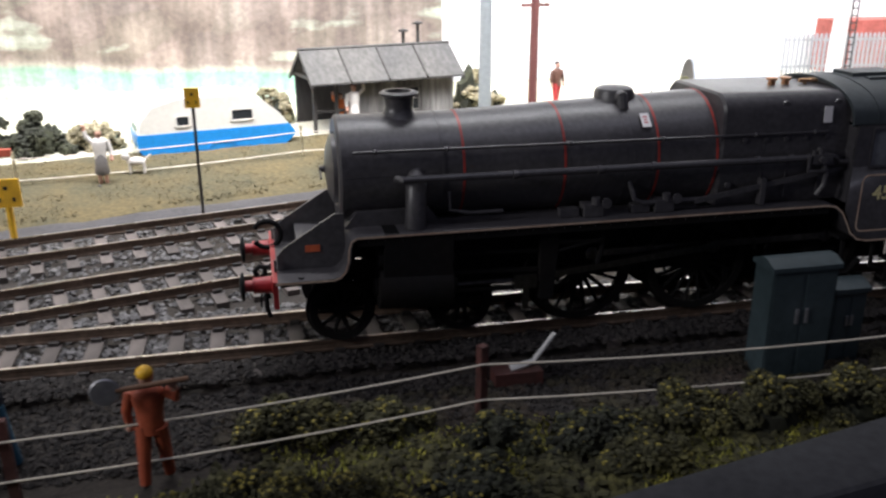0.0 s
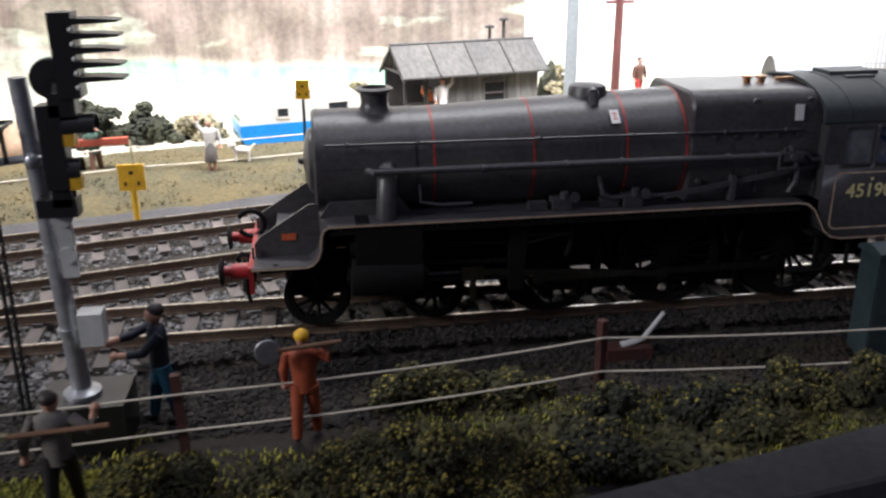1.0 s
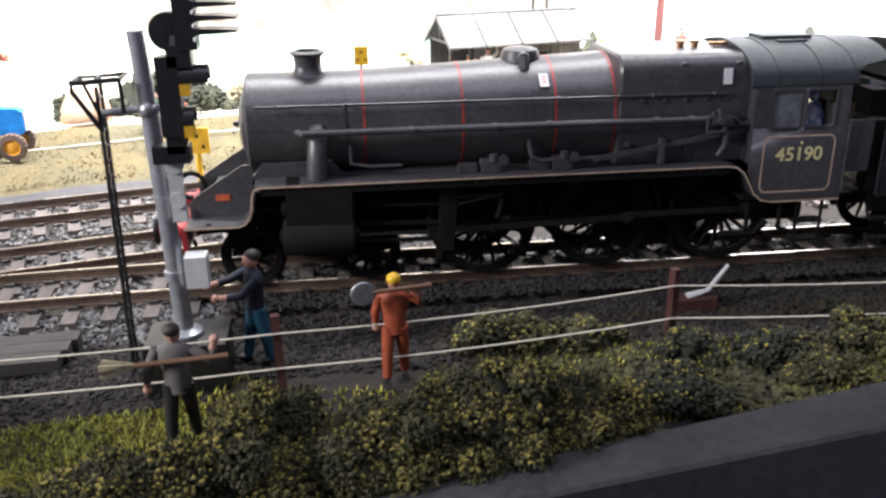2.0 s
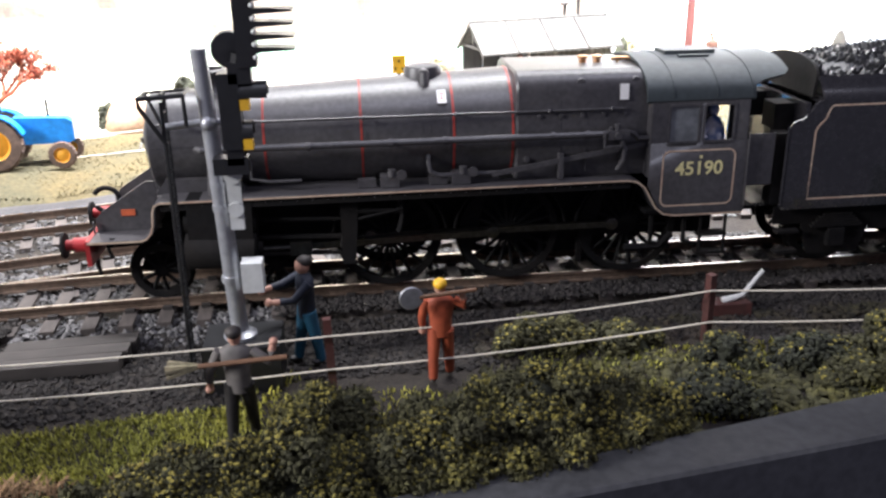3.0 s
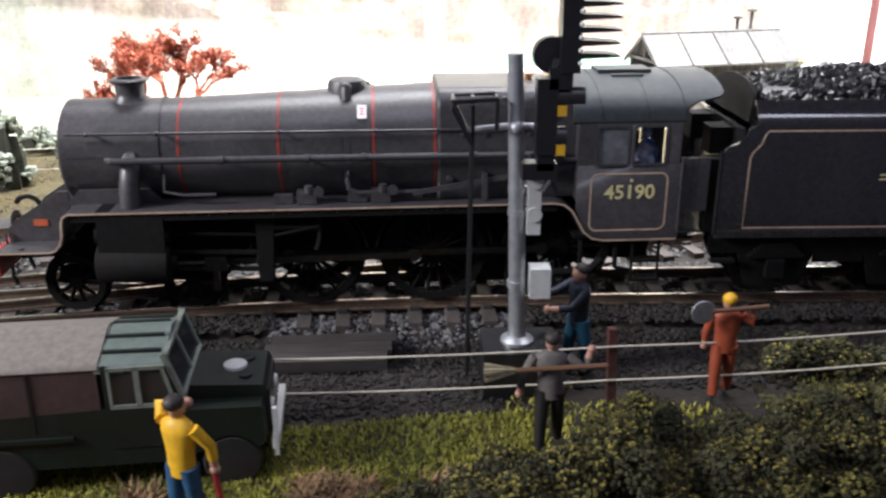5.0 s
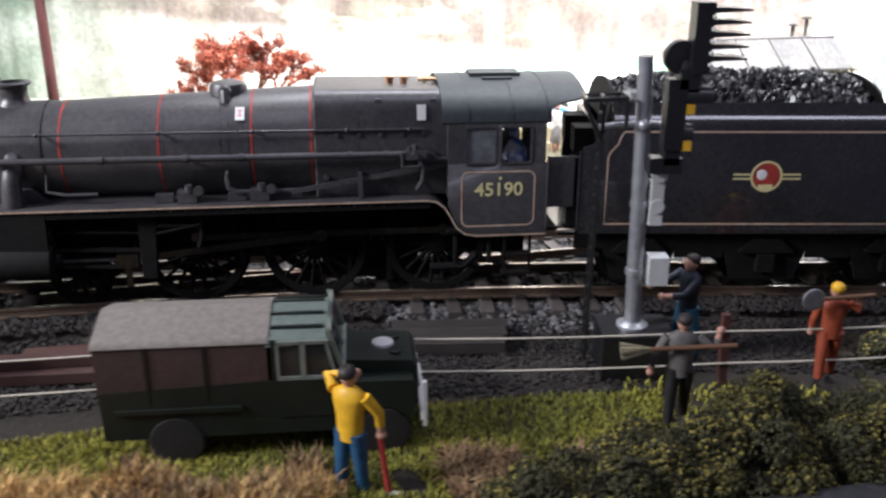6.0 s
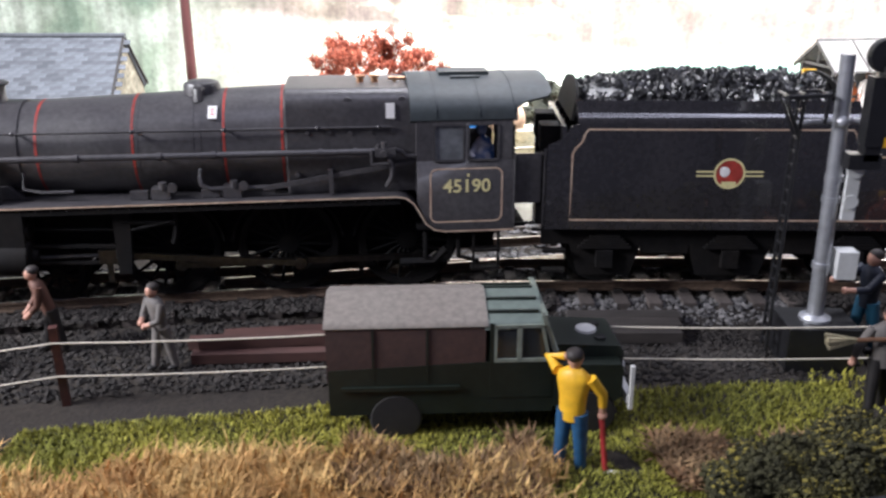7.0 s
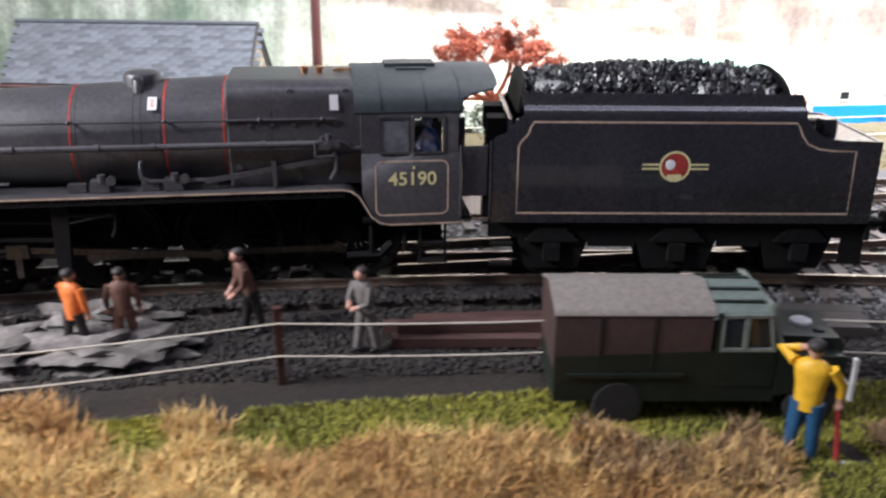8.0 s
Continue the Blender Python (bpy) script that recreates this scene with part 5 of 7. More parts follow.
def cabinet(x0, x1, y0, y1, z0, z1, label):
    t = thing("relay_cabinet", label, "cabinet", (x0 + x1) / 2, (y0 + y1) / 2, z0, group="trackside cabinets")
    w, d, h = (x1 - x0) / 2, (y1 - y0) / 2, z1 - z0
    bm = bmesh.new()
    box(bm, -w, w, -d, d, 0, h - 1.6)
    b = part("body", bm, CABGREEN, t, "", 0.4)
    bm = bmesh.new()
    prism(bm, [(-d - 0.6, h - 1.7), (d + 0.6, h - 1.7), (d + 0.6, h - 0.8), (d * 0.3, h + 0.4), (-d * 0.3, h + 0.4), (-d - 0.6, h - 0.8)], "x", -w - 0.5, w + 0.5)
    part("lid", bm, CABGREEN, t, "sloped lid", 0.25)
    for s in (-0.5, 0.5):
        bm = bmesh.new()
        box(bm, s * w - w * 0.44, s * w + w * 0.44, -d - 0.15, -d + 0.1, 1.5, h - 2.6)
        dr = part("door", bm, CABGREEN, b, "", 0.1)
        bm = bmesh.new()
        box(bm, s * w * 0.3 - 0.3, s * w * 0.3 + 0.3, -d - 0.5, -d - 0.1, h * 0.5, h * 0.62)
        part("latch", bm, STEEL, b)


cabinet(61.0, 75.4, -19.4, -13, -5.8, 20.4, "tall grey-green trackside relay cabinet beside the fence")
cabinet(79.2, 86.6, -15, -9, -5.8, 12.6, "small grey-green relay cabinet beside the tall one")


# ---- colour light signal with ladder ----
def signal():
    t = thing("railway_signal", "silver signal post with black hooded signal heads and ladder", "railway signal", -96.2, -24.5, -5.5)
    Z = 5.5
    bm = bmesh.new()
    box(bm, -7, 8, -6, 6, 0, 10.0)
    part("plinth", bm, BLACKP, t, "black block under the post", 0.6)
    bm = bmesh.new()
    lathe(bm, [(3.3, 10.0), (3.3, 10.6), (2.7, 10.9), (1.6, 11.4)], (0, 0, 0), "z", 24)
    part("flange", bm, SILVER, t)
    bm = bmesh.new()
    tube(bm, [(0, 0, 10.5), (-0.7, -0.4, 36), (-1.3, -0.8, 54), (-1.8, -1.0, 66.5)], [1.7, 1.6, 1.5, 1.45], 18)
    for z in (22, 36.5, 41):
        tube(bm, [(-0.35 - z * 0.008, -0.4, z), (-0.36 - z * 0.008, -0.4, z + 1.2)], 1.85, 18)
    part("post", bm, SILVER, t, "silver painted tubular post")
    bm = bmesh.new()
    box(bm, 1.8, 5.8, -3.2, 0.6, 20.4, 26.4)
    part("phone_box", bm, GREYBOX, t, "pale grey telephone box", 0.4)
    bm = bmesh.new()
    box(bm, 0.9, 3.4, -3.2, -2.2, 33.4, 46.2)
    lathe(bm, [(0.3, -0.4), (1.7, -0.4), (1.7, 0.4), (0.3, 0.5)], (2.2, -3.2, 44.0), "y", 18)
    lathe(bm, [(0.3, -0.4), (1.4, -0.4), (1.4, 0.4), (0.3, 0.5)], (2.2, -3.2, 37.4), "y", 18)
    part("plate", bm, GREYBOX, t, "grey double-lobed plate on the post")
    bm = bmesh.new()
    tube(bm, [(-9.6, 0, 52.6), (-1.4, 0, 53.4), (4.2, -2, 53.4)], 0.7, 8)
    blob(bm, (-1.3, -1.6, 53.4), 1.5, 1, 2, 0.05)
    part("bracket", bm, SILVER, t, "silver cross bracket")
    bm = bmesh.new()
    tube(bm, [(0.0, -2, 46.6), (4.0, -4.5, 46.6), (4.4, -4.5, 51)], 1.3, 8)
    box(bm, -0.6, 5.6, -6.2, -2.8, 44.8, 47.8)
    box(bm, 1.6, 5.2, -6.6, -2.8, 49.5, 62.8)
    box(bm, 2.0, 5.0, -6.2, -3.2, 46.5, 50)
    head = part("lower_head", bm, BLACKP, t, "black lower signal head", 0.7)
    for z in (59.2, 52.2):
        bm = bmesh.new()
        ls = []
        for k in range(13):
            a = radians(-20 + 220 * k / 12)
            ls.append([(x, -4.7 + r * math.cos(a), z + r * math.sin(a)) for x, r in ((5.0, 1.9), (5.0, 2.1), (10.0 if z > 55 else 7.0, 2.1), (10.0 if z > 55 else 7.0, 1.9))])
        rings(bm, ls)
        part("hood", bm, BLACKP, head)
        bm = bmesh.new()
        box(bm, 5.0, 6.8, -6.6, -4.4, z - 2.8, z - 0.9)
        part("lens", bm, YELLOW, head, "yellow lens edge")
    bm = bmesh.new()
    lathe(bm, [(0.4, 0.0), (3.0, 0.2), (3.2, 0.9), (3.2, 2.2), (0.4, 2.4)], (4.0, -5.0, 66.6), "y", 26)
    box(bm, 3.6, 7.6, -6.6, -3.0, 61.0, 64.6)
    tube(bm, [(4.4, -4.6, 61), (5.4, -4.6, 66)], 1.2, 8)
    disc = part("indicator_disc", bm, BLACKP, t, "round black disc behind the upper head", 0.2)
    bm = bmesh.new()
    vs = box(bm, 5.4, 8.8, -6.8, -2.2, 63.8, 76.6)
    up = part("upper_head", bm, BLACKP, t, "black upper signal head with hoods", 0.6)
    for k in range(5):
        bm = bmesh.new()
        z = 66.0 + k * 2.15
        prism(bm, [(8.0, z + 0.15), (15.4, z + 0.5), (15.4, z + 0.8), (12.5, z + 1.05), (8.0, z + 1.15)], "y", -6.9, -2.1)
        part("hood", bm, BLACKP, up, "", 0.12)
        # white bead that paints a glint beside each hood
        bm = bmesh.new()
        blob(bm, (8.7, -6.9, z - 0.5), 0.42, k, 2, 0)
        part("lamp_glint", bm, WHITEP, up, "small white bead painted as a glint")
    # ladder
    bm = bmesh.new()
    for s in (-1.6, 1.6):
        tube(bm, [(-10.0, s, 3.0), (-9.2, s, 57.5)], 0.4, 6)
    lad = part("ladder", bm, BLACKP, t, "thin black ladder")
    for k in range(19):
        bm = bmesh.new()
        tube(bm, [(-10 + k * 0.042, -1.6, 5 + k * 2.8), (-10 + k * 0.042, 1.6, 5 + k * 2.8)], 0.28, 5)
        part("rung", bm, BLACKP, lad)
    bm = bmesh.new()
    tube(bm, [(-9.2, -1.6, 50), (-12.8, -3.0, 57.0), (-12.8, -3.0, 58.4), (-5.0, -3.0, 58.8), (-5.0, 3.0, 58.8), (-12.8, 3.0, 58.4), (-9.2, 1.6, 50)], 0.45, 6)
    tube(bm, [(-12.8, -3.0, 58.4), (-12.8, 3.0, 58.4)], 0.45, 6)
    tube(bm, [(-5.0, -3.0, 58.8), (-5.0, -2.6, 53.2)], 0.4, 6)
    tube(bm, [(-9.2, 1.6, 58.6), (-9.2, -1.6, 58.6)], 0.4, 6)
    part("ladder_cage", bm, BLACKP, lad, "black hoop at the ladder's top")
    return t


signal()


# ---- off-road vehicle ----
def vehicle():
    t = thing("off_road_vehicle", "dark green off-road vehicle with brown canvas tilt, parked on grass", "car", -169.0, -46.0, -8.2, 5.4)
    bm = bmesh.new()
    prism(bm, [(-28.4, 5.8), (13.6, 5.8), (14.0, 8.0), (14.0, 17.0), (-28.4, 15.2)], "y", -9.6, 9.6)
    body = part("body", bm, LRGREEN, t, "dark green lower body", 0.5)
    bm = bmesh.new()
    prism(bm, [(13.6, 8.5), (27.2, 8.5), (27.2, 16.6), (26.6, 17.6), (13.6, 18.3)], "y", -6.4, 6.4)
    bonnet = part("bonnet", bm, LRGREEN, t, "flat green bonnet", 0.5)
    for s in (-1, 1):
        bm = bmesh.new()
        y0, y1 = sorted((s * 6.4, s * 9.8))
        poly = [(13.8, 7.0), (13.8, 15.6), (26.4, 15.4), (26.8, 14.8), (26.8, 8.6)] + [(21.0 + 5.0 * math.cos(radians(a)), 5.0 + 5.2 * math.sin(radians(a))) for a in range(30, 160, 12)]
        prism(bm, poly, "y", y0, y1)
        part("wing", bm, LRGREEN, t, "", 0.3)
    bm = bmesh.new()
    box(bm, 27.0, 27.6, -6.0, 6.0, 8.6, 16.4)
    part("grille", bm, BLACKP, t, "dark grille panel", 0.2)
    for s in (-1, 1):
        bm = bmesh.new()
        lathe(bm, [(0.2, 0.6), (1.3, 0.5), (1.5, 0.0)], (27.6, s * 4.2, 12.4), "x", 16)
        part("headlight", bm, WHITEP, t)
        bm = bmesh.new()
        lathe(bm, [(0.3, 0.5), (1.1, 0.4), (1.1, -0.4)], (23.5, s * 3.2, 17.8), "z", 12)
        part("bonnet_catch", bm, BLACKP, bonnet)
    bm = bmesh.new()
    lathe(bm, [(2.1, 0.0), (2.0, 0.5), (1.2, 0.9), (0.2, 1.0)], (21.4, 0.4, 17.9), "z", 20)
    part("bonnet_disc", bm, WHITEP, bonnet, "white round disc on the bonnet")
    bm = bmesh.new()
    box(bm, 27.8, 29.0, -9.6, 9.6, 7.0, 8.8)
    box(bm, 28.2, 28.9, -10.2, -9.2, 6.0, 15.0)
    part("bumper", bm, WHITEP, t, "pale steel bumper", 0.2)
    # cab
    bm = bmesh.new()
    loops = []
    for y, z in ((-9.6, 23.6), (-9.2, 24.3), (-6.4, 25.3), (0, 26.9), (6.4, 25.3), (9.2, 24.3), (9.6, 23.6)):
        loops.append([(0.6, y, z), (11.6, y * 0.97, z - 0.1), (11.6, y * 0.97, z - 0.8), (0.6, y, z - 0.7)])
    rings(bm, loops)
    roof = part("cab_roof", bm, LRROOF, t, "pale green ribbed cab roof", 0, sharp=50)
    for y in (-6.6, -2.8, 2.8, 6.6):
        bm = bmesh.new()
        z = 26.9 - 0.25 * abs(y)
        box(bm, 1.4, 10.8, y - 0.35, y + 0.35, z - 0.2, z + 0.35)
        part("roof_rib", bm, LRGREEN, roof, "", 0.1)
    bm = bmesh.new()
    for y in (-9.0, 0.0, 9.0):
        vs = box(bm, 11.0, 11.9, y - 0.45, y + 0.45, 17.6, 25.6)
        for v in vs:
            v.co.x += (25.6 - v.co.z) * 0.32
    for z, x in ((17.6, 13.6), (24.8, 11.3)):
        box(bm, x, x + 0.9, -9.2, 9.2, z, z + 0.8)
    part("windscreen_frame", bm, LRFRAME, t, "dull sage windscreen frame", 0.1)
    bm = bmesh.new()
    vs = box(bm, 11.4, 11.6, -8.8, 8.8, 17.8, 25.2)
    for v in vs:
        v.co.x += (25.6 - v.co.z) * 0.32
    part("windscreen", bm, GLASSDARK, t, "dark glass")
    for s in (-1, 1):
        bm = bmesh.new()
        y0, y1 = sorted((s * 9.7, s * 9.3))
        box(bm, 1.6, 13.2, y0, y1, 9.0, 16.8)
        box(bm, 1.6, 2.4, y0, y1, 16.8, 24.2)
        door = part("door", bm, LRGREEN, t, "", 0.2)
        bm = bmesh.new()
        for x0, x1 in ((2.4, 2.9), (6.6, 7.5)):
            box(bm, x0, x1, y0 - 0.1, y1 + 0.1, 16.8, 23.8)
        vs = box(bm, 12.4, 13.0, y0 - 0.1, y1 + 0.1, 16.8, 23.8)
        for v in vs:
            v.co.x -= (v.co.z - 16.8) * 0.22
        box(bm, 2.4, 13.0, y0 - 0.1, y1 + 0.1, 16.4, 17.1)
        box(bm, 2.4, 11.6, y0 - 0.1, y1 + 0.1, 23.3, 23.9)
        part("window_frame", bm, LRFRAME, door, "dull sage window frame", 0.08)
        bm = bmesh.new()
        box(bm, 2.8, 11.8, s * 9.4 - 0.08, s * 9.4 + 0.08, 17.0, 23.6)
        part("window_pane", bm, GLASSDARK, door)
    # canvas tilt
    bm = bmesh.new()
    rows = []
    for y, z in ((-9.5, 12.6), (-9.5, 23.2), (-9.3, 23.9), (-8.4, 24.4), (0, 26.9), (8.4, 24.4), (9.3, 23.9), (9.5, 23.2), (9.5, 12.6)):
        rows.append((y, z))
    prism(bm, rows, "x", -28.6, 0.8)
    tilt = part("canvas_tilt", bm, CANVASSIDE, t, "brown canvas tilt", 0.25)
    bm = bmesh.new()
    loops = []
    for y, z in ((-9.7, 23.7), (-9.5, 24.3), (-8.5, 24.8), (-1.5, 26.9), (0, 27.2), (1.5, 26.9), (8.5, 24.8), (9.5, 24.3), (9.7, 23.7)):
        loops.append([(-28.9, y, z), (1.2, y, z), (1.2, y * 0.97, z - 0.3), (-28.9, y * 0.97, z - 0.3)])
    rings(bm, loops)
    part("canvas_top", bm, CANVAS, tilt, "canvas top, paler with light put into its colour", 0, sharp=60)
    bm = bmesh.new()
    for x in (-20, -10):
        box(bm, x - 0.2, x + 0.2, -9.7, -9.45, 12.6, 23.4)
    box(bm, -26, -4, -10.1, -9.6, 11.0, 11.8)
    part("tilt_strap", bm, LRGREEN, tilt)
    wm = bmesh.new()
    lathe(wm, [(2.9, -1.5), (4.6, -1.4), (5.0, -0.9), (5.0, 0.9), (4.6, 1.4), (2.9, 1.5)], (0, 0, 0), "y", 28)
    tyre = put(mesh_from(wm, "tyre", 0.1), TYRE)
    wm = bmesh.new()
    lathe(wm, [(0.3, -1.2), (1.0, -1.15), (1.3, -0.6), (2.6, -0.4), (3.0, -1.1), (3.0, 1.1), (0.3, 1.1)], (0, 0, 0), "y", 24)
    hub = put(mesh_from(wm, "hub"), HUBGREEN)
    for x in (-16.0, 21.0):
        for s in (-1, 1):
            bm = bmesh.new()
            tube(bm, [(0, -1, 0), (0, 1, 0)], 0.8, 8)
            w = part("wheel", bm, BLACKP, t)
            w.matrix_basis = at(x, s * 8.4, 5.0, 0, 0, 0 if s < 0 else 180)
            share("tyre", tyre, w, Matrix())
            share("hub", hub, w, Matrix(), "green hub")
    return t


vehicle()


# ---- tractor, caravan, hut, slate building, poles, signs ----
def tractor():
    t = thing("tractor", "blue model tractor with orange wheel centres on the bank", "tractor", -187.5, 131, 1.5, 4)
    bm = bmesh.new()
    prism(bm, [(-6, 8), (16, 8), (17.5, 9), (17.5, 15.5), (15.5, 16.8), (-2, 17.6), (-6, 14)], "y", -2.6, 2.6)
    box(bm, -11, -2, -3.2, 3.2, 6, 11)
    part("bonnet", bm, TRBLUE, t, "", 0.5)
    bm = bmesh.new()
    box(bm, 16.9, 17.8, -2.3, 2.3, 9, 15.4)
    part("grille", bm, GREYBOX, t)
    for s in (-1, 1):
        bm = bmesh.new()
        ls = []
        for k in range(11):
            a = radians(20 + 140 * k / 10)
            ls.append([(-8 + r * math.cos(a), y, 9 + r * math.sin(a)) for r, y in ((10.2, s * 3.4), (10.7, s * 3.4), (10.7, s * 8.0), (10.2, s * 8.0))])
        rings(bm, ls)
        part("mudguard", bm, TRBLUE, t)
        for x, r, w in ((-8, 9.4, 2.2), (13.5, 4.6, 1.3)):
            bm = bmesh.new()
            lathe(bm, [(r * 0.58, -0.1), (r * 0.6, -w), (r * 0.95, -w * 0.9), (r, -w * 0.5), (r, w * 0.5), (r * 0.95, w * 0.9), (r * 0.6, w), (r * 0.58, 0.1)], (x, s * 6.0, r), "y", 28)
            for k in range(20):
                a = 2 * math.pi * k / 20
                tube(bm, [(x + r * math.cos(a), s * 6 - w * 0.8, r + r * math.sin(a)), (x + r * math.cos(a + 0.12), s * 6, r + r * math.sin(a + 0.12))], 0.4, 4)
            wh = part("tyre", bm, MUD, t, "muddy ribbed tyre")
            bm = bmesh.new()
            lathe(bm, [(0.3, -w * 0.8), (r * 0.25, -w * 0.7), (r * 0.5, -w * 0.3), (r * 0.6, -w * 0.8), (r * 0.6, w * 0.8), (0.3, w * 0.8)], (x, s * 6.0, r), "y", 20)
            part("rim", bm, TRORANGE, wh, "orange wheel centre")
    bm = bmesh.new()
    tube(bm, [(-4, 0, 16), (-6.4, 0, 20.5)], 0.4, 6)
    ring = [(-6.6 + 1.0 * math.cos(a) * 0.4, 2.2 * math.sin(a), 20.6 + 2.2 * math.cos(a) * 0.5) for a in [2 * math.pi * k / 16 for k in range(17)]]
    tube(bm, ring, 0.3, 6)
    part("steering_wheel", bm, BLACKP, t)
    bm = bmesh.new()
    tube(bm, [(9, 1.5, 16.5), (9, 1.5, 23)], 0.5, 8)
    part("exhaust", bm, BLACKP, t)
    bm = bmesh.new()
    box(bm, -12.5, -7, -3, 3, 14, 15)
    box(bm, -13, -12, -3, 3, 14, 18)
    part("seat", bm, BLACKP, t, "", 0.4)


tractor()


def caravan():
    t = thing("caravan", "cream and blue model caravan parked on the bank", "caravan", -54.5, 194.0, -3.0, 13)
    def shell(z0, z1, inset):
        poly = []
        prof = [(-27, 5.0), (-29.5, 9.0), (-29.8, 13.0), (-28.0, 19.0), (-23.5, 24.5), (-14, 27.0), (10, 27.2), (18, 25.0), (25, 19.0), (30.5, 12.0), (31.5, 10.0), (26, 5.5), (16, 3.0), (-16, 2.5)]
        return prof
    prof = shell(0, 0, 0)
    def clip(lo, hi):
        out = []
        n = len(prof)
        for i in range(n):
            a, b = prof[i], prof[(i + 1) % n]
            for p, q in ((a, b),):
                if lo <= p[1] <= hi:
                    out.append(p)
                for level in (lo, hi):
                    if (p[1] - level) * (q[1] - level) < 0:
                        u = (level - p[1]) / (q[1] - p[1])
                        out.append((p[0] + (q[0] - p[0]) * u, level))
        c = (sum(p[0] for p in out) / len(out), sum(p[1] for p in out) / len(out))
        return sorted(out, key=lambda p: math.atan2(p[1] - c[1], p[0] - c[0]))
    bm = bmesh.new()
    prism(bm, clip(14.4, 40), "y", -11.5, 11.5)
    top = part("upper_body", bm, CARWHITE, t, "cream upper body", 1.2, 2)
    bm = bmesh.new()
    prism(bm, clip(-5, 14.4), "y", -11.7, 11.7)
    low = part("lower_body", bm, CARBLUE, t, "blue lower body", 1.0, 2)
    for x0, x1, z0, z1 in ((-15, -10, 16.6, 20.6), (6.0, 14.6, 17.2, 21.6)):
        bm = bmesh.new()
        outline(bm, rounded(x0, x1, z0, z1, 0.6, 2), -11.5, 0.7, 0.3)
        f = part("window", bm, CARWHITE, top)
        bm = bmesh.new()
        box(bm, x0 + 0.2, x1 - 0.2, -11.62, -11.4, z0 + 0.2, z1 - 0.2)
        part("window_pane", bm, GLASSDARK, f)
    bm = bmesh.new()
    vs = box(bm, -28.9, -28.5, -7.5, 7.5, 15.2, 21.0)
    for v in vs:
        v.co.x += (v.co.z - 15.2) * 0.55 - 0.6
    part("front_window", bm, GLASSDARK, top)
    bm = bmesh.new()
    arc = [(2 + 7 * math.cos(radians(a)), 4.0 + 6 * math.sin(radians(a))) for a in range(0, 181, 12)]
    outline(bm, arc, -11.7, 0.5, 0.25, False)
    part("wheel_arch", bm, CARBLUE, low)
    for s in (-1, 1):
        bm = bmesh.new()
        lathe(bm, [(0.3, -1.2), (3.2, -1.0), (3.6, -0.5), (3.6, 0.6), (0.3, 1.0)], (2.0, s * 10.0, 3.0), "y", 20)
        part("wheel", bm, TYRE, t)
    bm = bmesh.new()
    tube(bm, [(-27, -4, 4.6), (-38, 0, 4.0)], 0.8, 8)
    tube(bm, [(-27, 4, 4.6), (-38, 0, 4.0)], 0.8, 8)
    tube(bm, [(-36, 0, 4.2), (-36, 0, -0.8)], 0.6, 8)
    part("drawbar", bm, WHITEP, t, "white drawbar and jockey post")


caravan()
bm = bmesh.new()
blob(bm, (0, 0, 4.2), (3.4, 1.4, 1.7), 3, 2, 0.15)
blob(bm, (-3.6, 0, 6.0), (1.5, 1.1, 1.2), 3, 2, 0.15)
for x in (-2.4, 2.4):
    for s in (-0.7, 0.7):
        tube(bm, [(x, s, 0), (x, s, 3.6)], 0.45, 6)
tube(bm, [(3, 0, 4.8), (5, 0, 6.6)], 0.4, 6)
simple("model_dog", "small white dog figure standing by the woman", "dog", bm, WHITECLOTH, -79.5, 158, 1.8)


